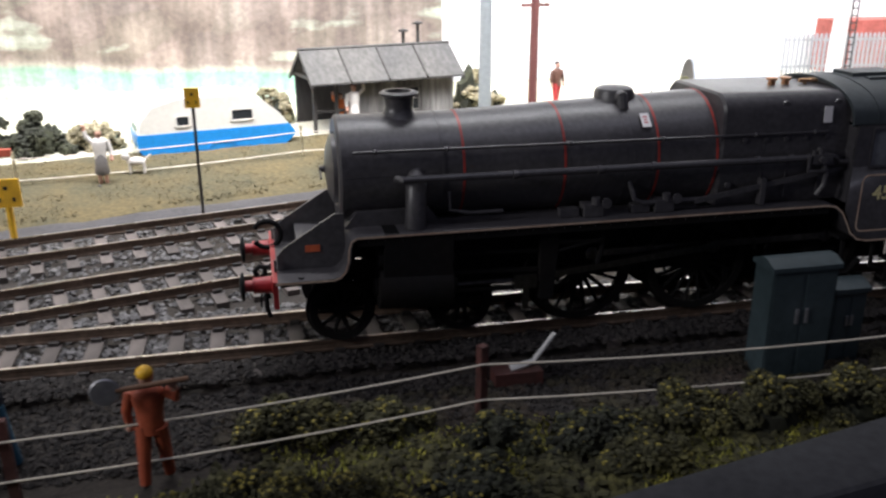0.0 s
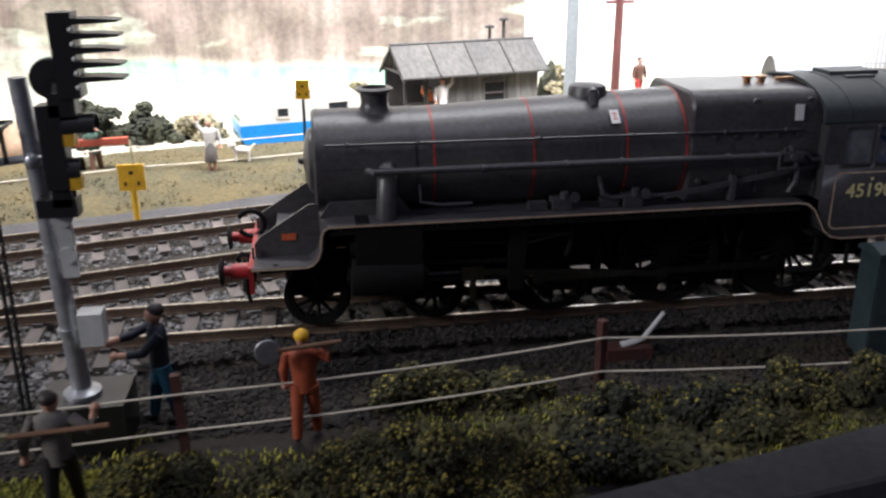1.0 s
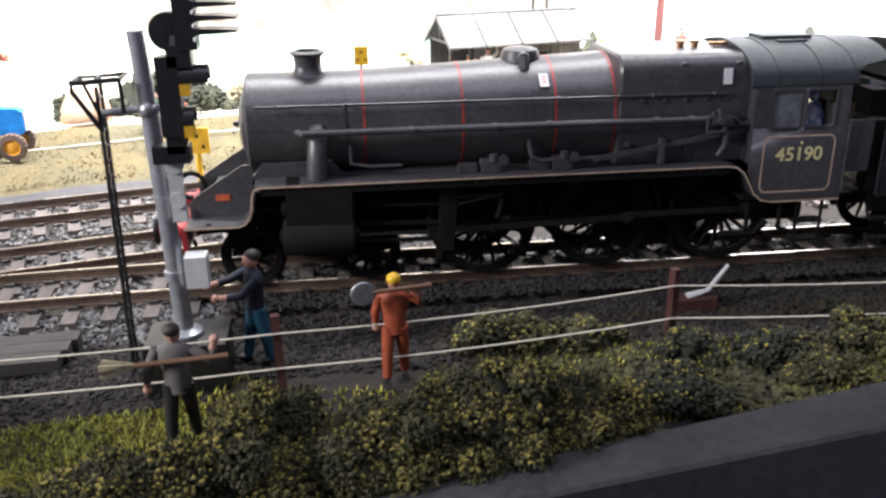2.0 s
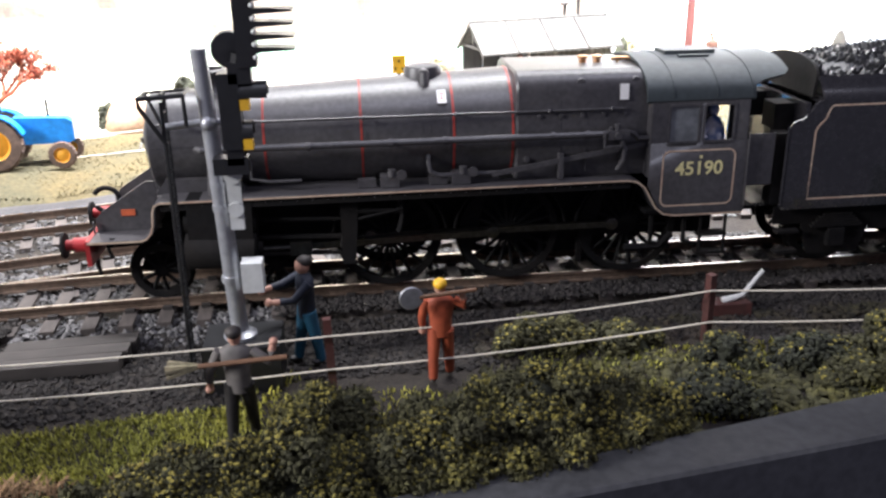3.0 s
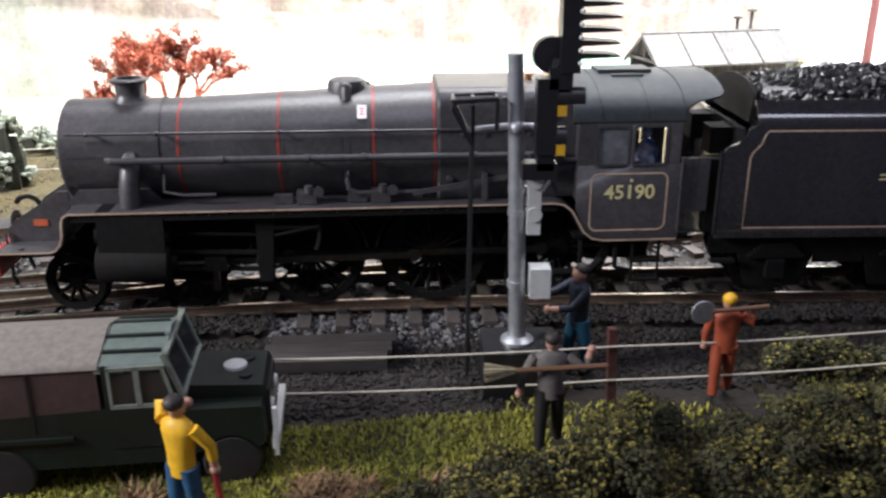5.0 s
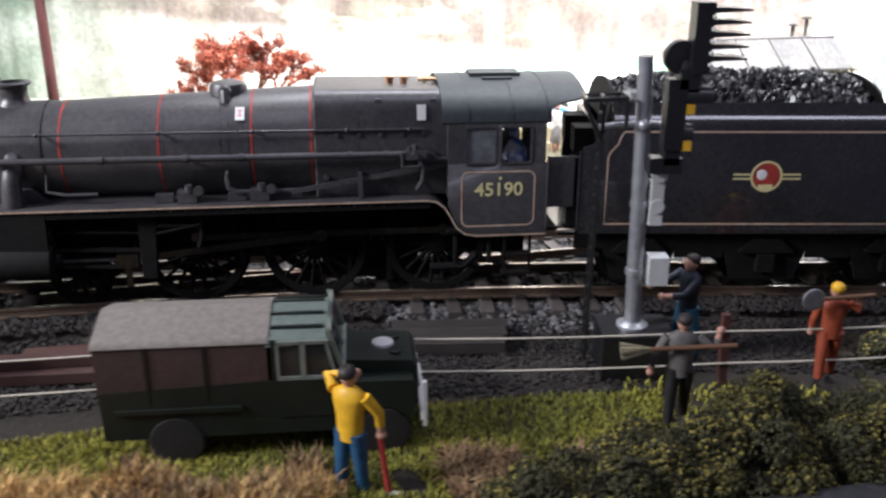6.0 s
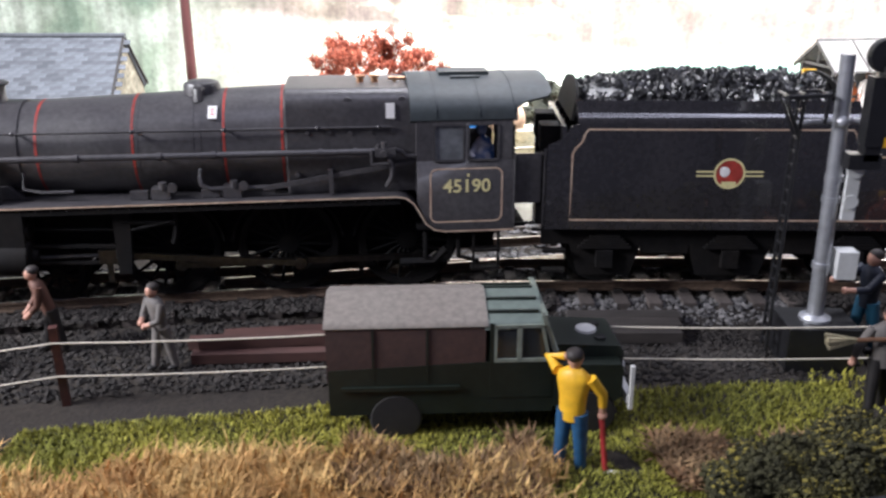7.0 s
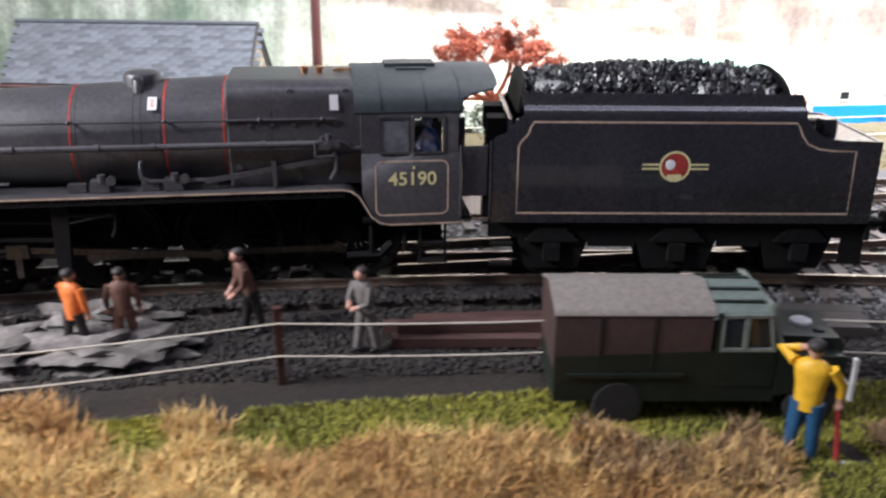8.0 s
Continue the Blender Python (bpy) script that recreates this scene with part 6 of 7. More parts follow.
def hut():
    t = thing("lineside_hut", "weathered timber hut with felt roof and open porch", "hut", -15.5, 212.0, 4.6, 13)
    L, D, E, R = 65.0, 15.0, 21.6, 32.6
    bm = bmesh.new()
    box(bm, 18, L - 2, -D + 2.4, D - 2, 0, E + 0.5)
    wall = part("wall", bm, DARKWOOD, t, "dark wall frame behind the boards")
    k = 0
    x = 18.0
    while x < L - 3:
        w = random.uniform(1.9, 2.7)
        if not (36 < x + w / 2 < 47.5):
            bm = bmesh.new()
            box(bm, x, x + w - 0.15, -D + 1.9, -D + 2.4 + random.uniform(0, 0.15), 0.2, E)
            part("plank", bm, PLANK, wall)
        else:
            for z0, z1 in ((0.2, 6.0), (16.8, E)):
                bm = bmesh.new()
                box(bm, x, x + w - 0.15, -D + 1.9, -D + 2.4, z0, z1)
                part("plank", bm, PLANK, wall)
        x += w
    bm = bmesh.new()
    for x0, x1, z0, z1 in ((36.2, 47.4, 6.0, 6.8), (36.2, 47.4, 16.0, 16.8), (36.2, 37.0, 6, 16.8), (46.6, 47.4, 6, 16.8), (36.2, 47.4, 11.2, 11.7)):
        box(bm, x0, x1, -D + 1.6, -D + 2.4, z0, z1)
    win = part("window", bm, PLANK, t, "grey timber window frame")
    bm = bmesh.new()
    box(bm, 37, 46.6, -D + 2.3, -D + 2.5, 6.6, 16.2)
    part("window_pane", bm, GLASSDARK, win)
    for s in (-1, 1):
        for i in range(4):
            bm = bmesh.new()
            x0, x1 = -2 + i * (L + 4) / 4, -2 + (i + 1) * (L + 4) / 4 - 0.4
            y0, y1 = s * (D + 1.5), 0.0
            vs = [bm.verts.new(p) for p in ((x0, y0, E - 1), (x1, y0, E - 1), (x1, 0, R), (x0, 0, R), (x0, y0, E - 1.8), (x1, y0, E - 1.8), (x1, 0, R - 0.8), (x0, 0, R - 0.8))]
            for q in ((0, 1, 2, 3), (7, 6, 5, 4), (0, 4, 5, 1), (1, 5, 6, 2), (2, 6, 7, 3), (3, 7, 4, 0)):
                bm.faces.new([vs[j] for j in q])
            part("roof_sheet", bm, TINROOF, t, "grey felt roof sheet", 0.1)
            if i:
                bm = bmesh.new()
                tube(bm, [(x0 - 0.2, y0, E - 0.8), (x0 - 0.2, 0, R + 0.2)], 0.45, 5)
                part("roof_batten", bm, DARKWOOD, t)
    bm = bmesh.new()
    tube(bm, [(-2.4, 0, R + 0.2), (L + 2.4, 0, R + 0.2)], 0.6, 8)
    part("ridge", bm, TINROOF, t)
    for s in (-1, 1):
        for xx in (-1.8, L + 1.8):
            bm = bmesh.new()
            vs = box(bm, xx - 0.5, xx + 0.5, min(0, s * (D + 1.6)), max(0, s * (D + 1.6)), 0, 1.6)
            for v in vs:
                v.co.z += R - 1.8 - abs(v.co.y) * (R - E + 1) / (D + 1.5)
            part("bargeboard", bm, DARKWOOD, t)
    for x, y in ((0, -D + 2.4), (0, D - 2.4), (9.5, -D + 2.4)):
        bm = bmesh.new()
        box(bm, x - 0.7, x + 0.7, y - 0.7, y + 0.7, 0, E)
        part("porch_post", bm, DARKWOOD, t, "", 0.1)
    bm = bmesh.new()
    box(bm, 0, 18, D - 2.6, D - 2, 0, E)
    box(bm, -0.4, 18, -D + 2.2, -D + 2.8, 8.0, 9.2)
    part("porch_back", bm, DARKWOOD, t)
    bm = bmesh.new()
    vs = box(bm, -1.0, 0, -D + 2, D - 2, E - 0.5, E + 0.6)
    box(bm, -0.6, 0.2, -0.5, 0.5, E, R - 1)
    part("gable_truss", bm, DARKWOOD, t)
    for x, top in ((46.5, 5.0), (53.5, 8.0)):
        bm = bmesh.new()
        tube(bm, [(x, 3, R - 3), (x, 3, R + top)], 0.8, 8)
        lathe(bm, [(0.5, 0), (2.2, 0.3), (2.2, 1.0), (0.4, 1.6)], (x, 3, R + top), "z", 14)
        part("stove_pipe", bm, DARKWOOD, t, "dark stove pipe with cowl")


hut()


def slate_building():
    t = thing("slate_roofed_building", "low stone building with blue-grey slate roof", "building", -348.5, 122.0, -2.0, 2)
    L, D, E, R = 45.5, 17.0, 30.0, 49.0
    bm = bmesh.new()
    box(bm, -L, L, -D, D, 0, E)
    wall = part("wall", bm, STONEWALL, t, "buff stone wall")
    bm = bmesh.new()
    prism(bm, [(-D, E), (D, E), (0, R - 0.8)], "x", L - 1.0, L)
    part("gable", bm, STONEWALL, t, "rough stone gable", 0.2)
    bm = bmesh.new()
    prism(bm, [(-D, E), (D, E), (0, R - 0.8)], "x", -L, -L + 1.0)
    part("gable", bm, STONEWALL, t, "rough stone gable", 0.2)
    run = math.hypot(D + 2, R - E + 1)
    ang = math.degrees(math.atan2(R - E + 1, D + 2))
    rows, cols = 15, 20
    bm = bmesh.new()
    box(bm, -2.55, 2.55, -0.95, 0.95, -0.12, 0.25)
    sl = put(mesh_from(bm, "slate"), SLATE)
    front = new("roof")
    front.parent = t
    for r in range(rows):
        u = (r + 0.5) / rows
        for c in range(cols):
            x = -L - 1 + (c + 0.5 + 0.5 * (r % 2)) * (2 * L + 2) / cols
            if x > L + 1:
                continue
            m = at(x, -(D + 2) * (1 - u), E - 1 + u * (R - E + 1) + 0.1, ang + 3 + random.uniform(-0.6, 0.6), 0, random.uniform(-0.6, 0.6))
            share("slate", sl, front, m)
    bm = bmesh.new()
    prism(bm, [(-D - 1.6, E - 1.4), (0, R - 0.6), (D + 1.6, E - 1.4), (D, E - 2.2), (0, R - 2.0), (-D, E - 2.2)], "x", -L - 0.6, L + 0.6)
    part("roof_deck", bm, SLATE, t, "slate grey roof deck")
    bm = bmesh.new()
    tube(bm, [(-L - 1.2, 0, R + 0.4), (L + 1.2, 0, R + 0.4)], 0.9, 8)
    part("ridge", bm, SLATE, t)
    bm = bmesh.new()
    tube(bm, [(-L - 1, -D - 2.6, E - 2.0), (L + 1, -D - 2.6, E - 2.0)], 0.8, 8)
    part("gutter", bm, POSTRED, t, "dark red gutter")
    for s in (-1, 1):
        bm = bmesh.new()
        vs = box(bm, L + 0.2, L + 1.2, min(0, s * (D + 2)), max(0, s * (D + 2)), 0, 1.2)
        for v in vs:
            v.co.z += R - 0.6 - abs(v.co.y) * (R - E + 1) / (D + 2)
        part("bargeboard", bm, DARKWOOD, t)


slate_building()


def pole(name, x, y, z0, z1, r, material, label, arms=(), lean=0.0):
    t = thing(name, label, "pole", x, y, z0, 0, ry=lean)
    bm = bmesh.new()
    tube(bm, [(0, 0, 0), (0, 0, z1 - z0)], [r, r * 0.85], 14)
    part("shaft", bm, material, t)
    for z in arms:
        bm = bmesh.new()
        box(bm, -6.5, 6.5, -1.0, 0.2, z - z0 - 0.7, z - z0 + 0.7)
        a = part("cross_arm", bm, material, t, "", 0.1)
        for k in (-5.4, -2.6, 2.6, 5.4):
            bm = bmesh.new()
            lathe(bm, [(0.5, 0), (0.7, 0.6), (0.4, 1.4), (0.1, 1.7)], (k, -0.4, z - z0 + 0.7), "z", 10)
            part("insulator", bm, WHITEP, a)


pole("telegraph_pole", 86.2, 215, 2, 80, 2.1, POLERED, "red-brown telegraph pole with cross arms", (53.5, 60.5, 67.5))
pole("telegraph_pole", -284.0, 141, 0, 62, 2.1, POLERED, "red-brown telegraph pole behind the slate building", (60.0,))
pole("support_pole", 58.6, 195, 1, 130, 2.75, POLEGREY, "smooth grey round support pole")
pole("lattice_post", 263.0, 250, 3, 110, 4.0, GREYBOX, "pale square-looking post beside a ladder", lean=2)
t = thing("ladder", "thin black ladder against the pale post", "ladder", 271, 249, 3)
for s in (-1.7, 1.7):
    bm = bmesh.new()
    tube(bm, [(s, 0, 0), (s, 0, 95)], 0.45, 6)
    part("stile", bm, BLACKP, t)
for k in range(24):
    bm = bmesh.new()
    tube(bm, [(-1.7, 0, 3 + k * 3.7), (1.7, 0, 3 + k * 3.7)], 0.4, 5)
    part("rung", bm, BLACKP, t)


def yellow_sign(x, y, z, h, board, r, label, post_mat):
    t = thing("yellow_sign", label, "sign", x, y, z, group="yellow speed boards")
    bm = bmesh.new()
    tube(bm, [(0, 0, 0), (0, 0, h)], r, 8)
    part("post", bm, post_mat, t)
    bm = bmesh.new()
    w, hh = board
    box(bm, -w, w, -0.9, -0.2, h - hh, h + hh)
    b = part("board", bm, YELLOW, t, "", 0.25)
    bm = bmesh.new()
    box(bm, -w * 0.16, w * 0.16, -1.0, -0.9, h + hh * 0.25, h + hh * 0.5)
    box(bm, -w * 0.6, -w * 0.4, -1.0, -0.9, h - hh * 0.6, h - hh * 0.3)
    box(bm, w * 0.4, w * 0.6, -1.0, -0.9, h - hh * 0.6, h - hh * 0.3)
    part("marking", bm, BLACKP, b, "dark marks")


yellow_sign(-109.8, 106, -3.5, 14.2, (4.0, 4.2), 1.0, "square yellow speed board on a short yellow post", YELLOW)
yellow_sign(-55.2, 113, -3.0, 38.4, (2.3, 3.0), 0.5, "small yellow board on a tall thin dark post", BLACKP)

# palisade fence, red wagon body, tank and half-barrel at the back
t = thing("palisade_fence", "galvanised palisade fence at the back of the layout", "fence")
bm = bmesh.new()
prism(bm, [(-0.75, 0), (0.75, 0), (0.75, 21.4), (0, 22.8), (-0.75, 21.4)], "y", -0.3, 0.3)
pal = put(mesh_from(bm, "pale"), GALV)
for k in range(44):
    share("pale", pal, t, at(253 + k * 2.6, 280 - k * 0.25, 8.6))
for k in range(9):
    share("pale", pal, t, at(253 + k * 2.2, 281 + k * 3.4, 9.2, 0, 0, 60))
for z in (12.5, 27.0):
    bm = bmesh.new()
    box(bm, 252, 368, 0.4, 1.2, z, z + 1.2)
    turned(bm.verts, -5.4, "Z", (252, 0, 0))
    r = part("rail", bm, GALV, t)
    r.matrix_basis = at(0, 280.2, 0)
bm = bmesh.new()
box(bm, 300, 380, 300, 322, 4, 35.5)
simple("red_wagon_body", "dull red grounded wagon body behind the palisade", "wagon", bm, REDBRICK, 0, 0, 0, 0, 0.8)


def tank():
    t = thing("storage_tank", "half-round grey corrugated shelter with buff end", "shelter", 191, 226, 4, -14)
    bm = bmesh.new()
    ls = []
    for x in np.linspace(-21, 19, 41):
        rr = 15.5 + 0.25 * (int(round(x)) % 2)
        ls.append([(x, rr * math.cos(radians(a)), 3 + 1.35 * rr * math.sin(radians(a)) * 0.9) for a in range(0, 181, 10)])
    vs = rings(bm, ls, False, False)
    part("shell", bm, TANKGREY, t, "grey corrugated shell")
    for x, m in ((19.2, FOAMBUFF), (-21.2, DARKWOOD)):
        bm = bmesh.new()
        prism(bm, [(15.5 * math.cos(radians(a)), 3 + 18.8 * math.sin(radians(a))) for a in range(0, 181, 10)] + [(-15.5, -4), (15.5, -4)], "x", x - 0.3, x + 0.3)
        part("end_wall", bm, m, t)


tank()
WEATHERED = mat("weathered_grey_timber", (0.060, 0.052, 0.048), 0.8, 0, 600, 60, 0.4, 0.25, (0.032, 0.026, 0.024), streak=(0.2, 1, 1), each=0.2)
# small wooden pieces on the bank and sleepers stacked by the line
for k, (dx, dy, dz) in enumerate(((0, 0, 0), (2, 3.6, 0.4), (-3, 7.4, 0), (1, 3.2, 2.4), (4, 11.5, 0.2))):
    bm = bmesh.new()
    box(bm, -19, 19, -1.5, 1.5, 0, 2.2)
    simple("timber_baulk", "reddish brown timber baulk stacked beside the line", "timber", bm, mat("red_brown_timber", (0.085, 0.038, 0.032), 0.8, 0, 600, 60, 0.3, 0.2, streak=(0.2, 1, 1)) if k == 0 else bpy.data.materials["red_brown_timber"], -212 + dx, -31 + dy, -4.8 + dz, 6 + k, 0.2, "stacked timbers")
for k in range(3):
    bm = bmesh.new()
    box(bm, -13.5, 13.5, -2.1, 2.1, 0, 2.6)
    simple("timber_board", "weathered grey-brown timber board lying beside the line", "timber", bm, WEATHERED, -136 + 0.8 * k, -17 + k * 4.4, -5.0, 2 + 0.5 * k, 0.2, "boards beside the line")
bm = bmesh.new()
box(bm, -9, 9, -1.2, 1.2, -1.2, 1.2)
simple("red_plank", "red painted plank carried by the green-jacketed figure", "plank", bm, mat("red_plank_paint", (0.36, 0.07, 0.04), 0.6), -128, 152, 12.5, 8, 0.2)
bm = bmesh.new()
blob(bm, (0, 0, 7.5), (10, 7, 9.5), 4, 3, 0.12)
simple("hay_stack", "rounded buff hay stack on the bank", "hay stack", bm, mat("buff_hay", (0.45, 0.30, 0.20), 0.9, 0, 600, 60, 0.2, 0.3), -160, 172, 0)
for x, y, w, d in ((-292, -42, 18, 10), (-322, -46, 18, 12), (-300, -27, 16, 5)):
    bm = bmesh.new()
    blob(bm, (0, 0, 0), (w * 0.9, d * 0.9, 4.2), int(-x), 4, 0.45, 3.2)
    simple("plaster_slab", "pale rough stone slab beside the line", "stone", bm, STONEPALE, x, y, -4.2, 8)

# ---- loose scatter: ballast, turf, reeds ----
RNG = np.random.default_rng(11)


def chips(name, xy, z, size, material, label, category, flat=0.7):
    """Broken stones: squashed, turned octahedra."""
    n = len(xy)
    base = np.array([(1, 0, 0), (-1, 0, 0), (0, 1, 0), (0, -1, 0), (0, 0, 1), (0, 0, -1)], float)
    tri = np.array([(0, 2, 4), (2, 1, 4), (1, 3, 4), (3, 0, 4), (2, 0, 5), (1, 2, 5), (3, 1, 5), (0, 3, 5)])
    s = RNG.uniform(0.6, 1.35, (n, 1, 3)) * np.asarray(size).reshape(-1, 1, 1) * np.array([1, 1, flat])
    v = base[None] * s * RNG.uniform(0.75, 1.25, (n, 6, 1))
    a, b = RNG.uniform(0, 6.28, n), RNG.uniform(-0.7, 0.7, n)
    ca, sa, cb, sb = np.cos(a), np.sin(a), np.cos(b), np.sin(b)
    x, y, zz = v[..., 0], v[..., 1], v[..., 2]
    y2, z2 = y * cb[:, None] - zz * sb[:, None], y * sb[:, None] + zz * cb[:, None]
    x3, y3 = x * ca[:, None] - y2 * sa[:, None], x * sa[:, None] + y2 * ca[:, None]
    out = np.stack([x3 + xy[:, :1], y3 + xy[:, 1:2], z2 + np.asarray(z).reshape(-1, 1)], -1).reshape(-1, 3)
    faces = (tri[None] + 6 * np.arange(n)[:, None, None]).reshape(-1, 3)
    return soup(name, out, faces, material, "stuff", label, category)


def ballast(path, x0, x1, lo, hi, n, label):
    xs = RNG.uniform(x0, x1, n)
    off = RNG.uniform(lo, hi, n)
    c = np.array([path(x)[0] for x in xs])
    rail = np.abs(np.abs(off) - 8.25) > 1.1
    xs, off, c = xs[rail], off[rail], c[rail]
    ys = c + off
    z = np.array([max(ground_z(x, y) + 0.35, -4.0 if abs(o) < 17 else -99) for x, y, o in zip(xs, ys, off)]) + RNG.uniform(-0.25, 0.35, len(xs))
    chips("ballast", np.stack([xs, ys], 1), z, RNG.uniform(0.45, 0.95, len(xs)), BALLAST, label, "ballast")


ballast(line_at, -380, -150, -9, 22, 7000, "grey granite ballast chips between the far rails")
ballast(line_at, -150, -92, -24, 22, 3200, "grey granite ballast chips along the running line")
ballast(line_at, -92, 240, -9, 22, 10000, "grey granite ballast chips between the rails")
ballast(loop_at, -210, 240, -14, 20, 11000, "grey granite ballast chips along the loop line")
ballast(siding_at, -420, 240, -20, 16, 12000, "grey granite ballast chips along the siding")


def cess():
    xs = RNG.uniform(-380, 200, 32000)
    ys = np.array([line_at(x)[0] - (18 if -150 < x < -92 else 10) - (34 if x > -150 else 40) * u for x, u in zip(xs, RNG.uniform(0, 1, len(xs)) ** 1.3)])
    near = np.array([line_at(x)[0] - y < 18 for x, y in zip(xs, ys)])
    z = np.where(near, -2.6, on_ground(np.stack([xs, ys], 1), 0.15)) + RNG.uniform(-0.2, 0.25, len(xs))
    chips("cess_stones", np.stack([xs, ys], 1), z, RNG.uniform(0.4, 0.9, len(xs)), CESS, "stones beside the running line, darkened with the train's shade", "cinders")


def blades(name, xy, z, height, lean, width, material, label, category, kind="stuff"):
    """Grass: thin bent blades of two triangles and a tip."""
    n = len(xy)
    a = RNG.uniform(0, 6.28, n)
    h = np.asarray(height) * RNG.uniform(0.6, 1.3, n)
    l = RNG.uniform(0.1, 1.0, n) * lean
    d = np.stack([np.cos(a), np.sin(a)], 1)
    side = np.stack([-d[:, 1], d[:, 0]], 1) * (np.asarray(width) * RNG.uniform(0.7, 1.3, n))[:, None]
    p0 = np.concatenate([xy, np.asarray(z).reshape(-1, 1)], 1)
    def lift(u, v):
        q = p0.copy()
        q[:, :2] += d * (l * u)[:, None]
        q[:, 2] += h * v
        return q
    mid, tip = lift(0.35, 0.62), lift(1.0, 1.0)
    s3 = np.concatenate([side, np.zeros((n, 1))], 1)
    v = np.stack([p0 - s3, p0 + s3, mid + s3 * 0.75, mid - s3 * 0.75, tip], 1).reshape(-1, 3)
    k = 5 * np.arange(n)
    faces = [q for i in k.tolist() for q in ((i, i + 1, i + 2, i + 3), (i + 3, i + 2, i + 4))]
    return soup(name, v, faces, material, kind, label, category)


def strewn(n, x0, x1, ylo, yhi, keep=0.0, freq=0.06, seed=3.0):
    """Points between two lines y(x), thinned by noise."""
    xs = RNG.uniform(x0, x1, n)
    ys = np.array([ylo(x) + (yhi(x) - ylo(x)) * u for x, u in zip(xs, RNG.uniform(0, 1, n))])
    ok = np.array([noise.noise(Vector((x * freq, y * freq, seed))) > keep for x, y in zip(xs, ys)])
    return np.stack([xs[ok], ys[ok]], 1)


# trackside stones with the train's shadow put into their dark colour
CESS = mat("shaded_cess_stone", (0.016, 0.013, 0.012), 0.9, 0, 900, 40, 0.4, 0.1, (0.034, 0.029, 0.026), island=0.5)


def on_ground(xy, dz=0.0):
    return np.array([ground_z(x, y) + dz for x, y in xy])


def verge(x):
    return fence_y(x) - 12


p = strewn(110000, -420, -92, lambda x: max(cap_y(x), -92), lambda x: verge(x) + 3, -0.42)
blades("turf", p, on_ground(p, -0.2), np.full(len(p), 1.2), 1.2, np.full(len(p), 0.16), TURF, "short yellow-green static grass verge", "grass")
p = strewn(16000, -100, 190, lambda x: cap_y(x) + 1, lambda x: -24.0, 0.0)
blades("turf", p, on_ground(p, -0.2), np.full(len(p), 1.5), 1.4, np.full(len(p), 0.24), TURF, "short sparse static grass by the fence", "grass")
p = strewn(26000, -260, 240, lambda x: siding_at(x)[0] + 30, lambda x: siding_at(x)[0] + 88, -0.1)
blades("bank_grass", p, on_ground(p, 1.2), np.full(len(p), 0.8), 1.0, np.full(len(p), 0.25), BANK, "short ochre grass on the bank", "grass")


def reeds():
    tufts = strewn(900, -360, -158, lambda x: max(cap_y(x), -100) + 2, lambda x: -67.0 - 5.0 * noise.noise(Vector((x * 0.05, 0, 0))), -0.28, 0.05, 8.0)
    pts, hs = [], []
    for x, y in tufts:
        k = 95
        pts.append(np.stack([RNG.normal(x, 2.0, k), RNG.normal(y, 1.6, k)], 1))
        hs.append(np.full(k, RNG.uniform(1.6, 5.2)) * RNG.uniform(0.4, 1.0, k))
    pts, hs = np.concatenate(pts), np.concatenate(hs)
    blades("reeds", pts, on_ground(pts, -0.4) + hs * 0.25, hs, 5.0, np.full(len(pts), 0.17), STRAW, "tangled dry straw-coloured grass along the layout's edge", "dry grass")


reeds()
cess()


TIPS = mat("yellow_gorse_tips", (0.30, 0.25, 0.05), 0.95, 0, 900, 130, 0.35, 0.5, (0.17, 0.15, 0.035), island=0.3)


# ---- foam bushes: many small lumps, uneven outline ----
def lump_mesh(seed, sub=1):
    bm = bmesh.new()
    vs = blob(bm, (0, 0, 0), 1.0, seed, sub, 0.8, 3.1)
    co = np.array([v.co[:] for v in bm.verts])
    fa = np.array([[v.index for v in face.verts] for face in bm.faces])
    bm.free()
    return co, fa


LUMPS = [lump_mesh(s) for s in range(6)]


def crown(centres, radii, material, name, parent, label=""):
    vs, fs, k = [], [], 0
    for (c, r) in zip(centres, radii):
        co, fa = LUMPS[int(RNG.integers(6))]
        a = RNG.uniform(0, 6.28)
        rot = np.array([[math.cos(a), -math.sin(a), 0], [math.sin(a), math.cos(a), 0], [0, 0, 1]])
        vs.append(co @ rot.T * (r * RNG.uniform(0.8, 1.2, 3)) + np.asarray(c))
        fs.append(fa + k)
        k += len(co)
    ob = soup(name, np.concatenate(vs), np.concatenate(fs), material, "", label, "", parent, smooth=False)
    return ob


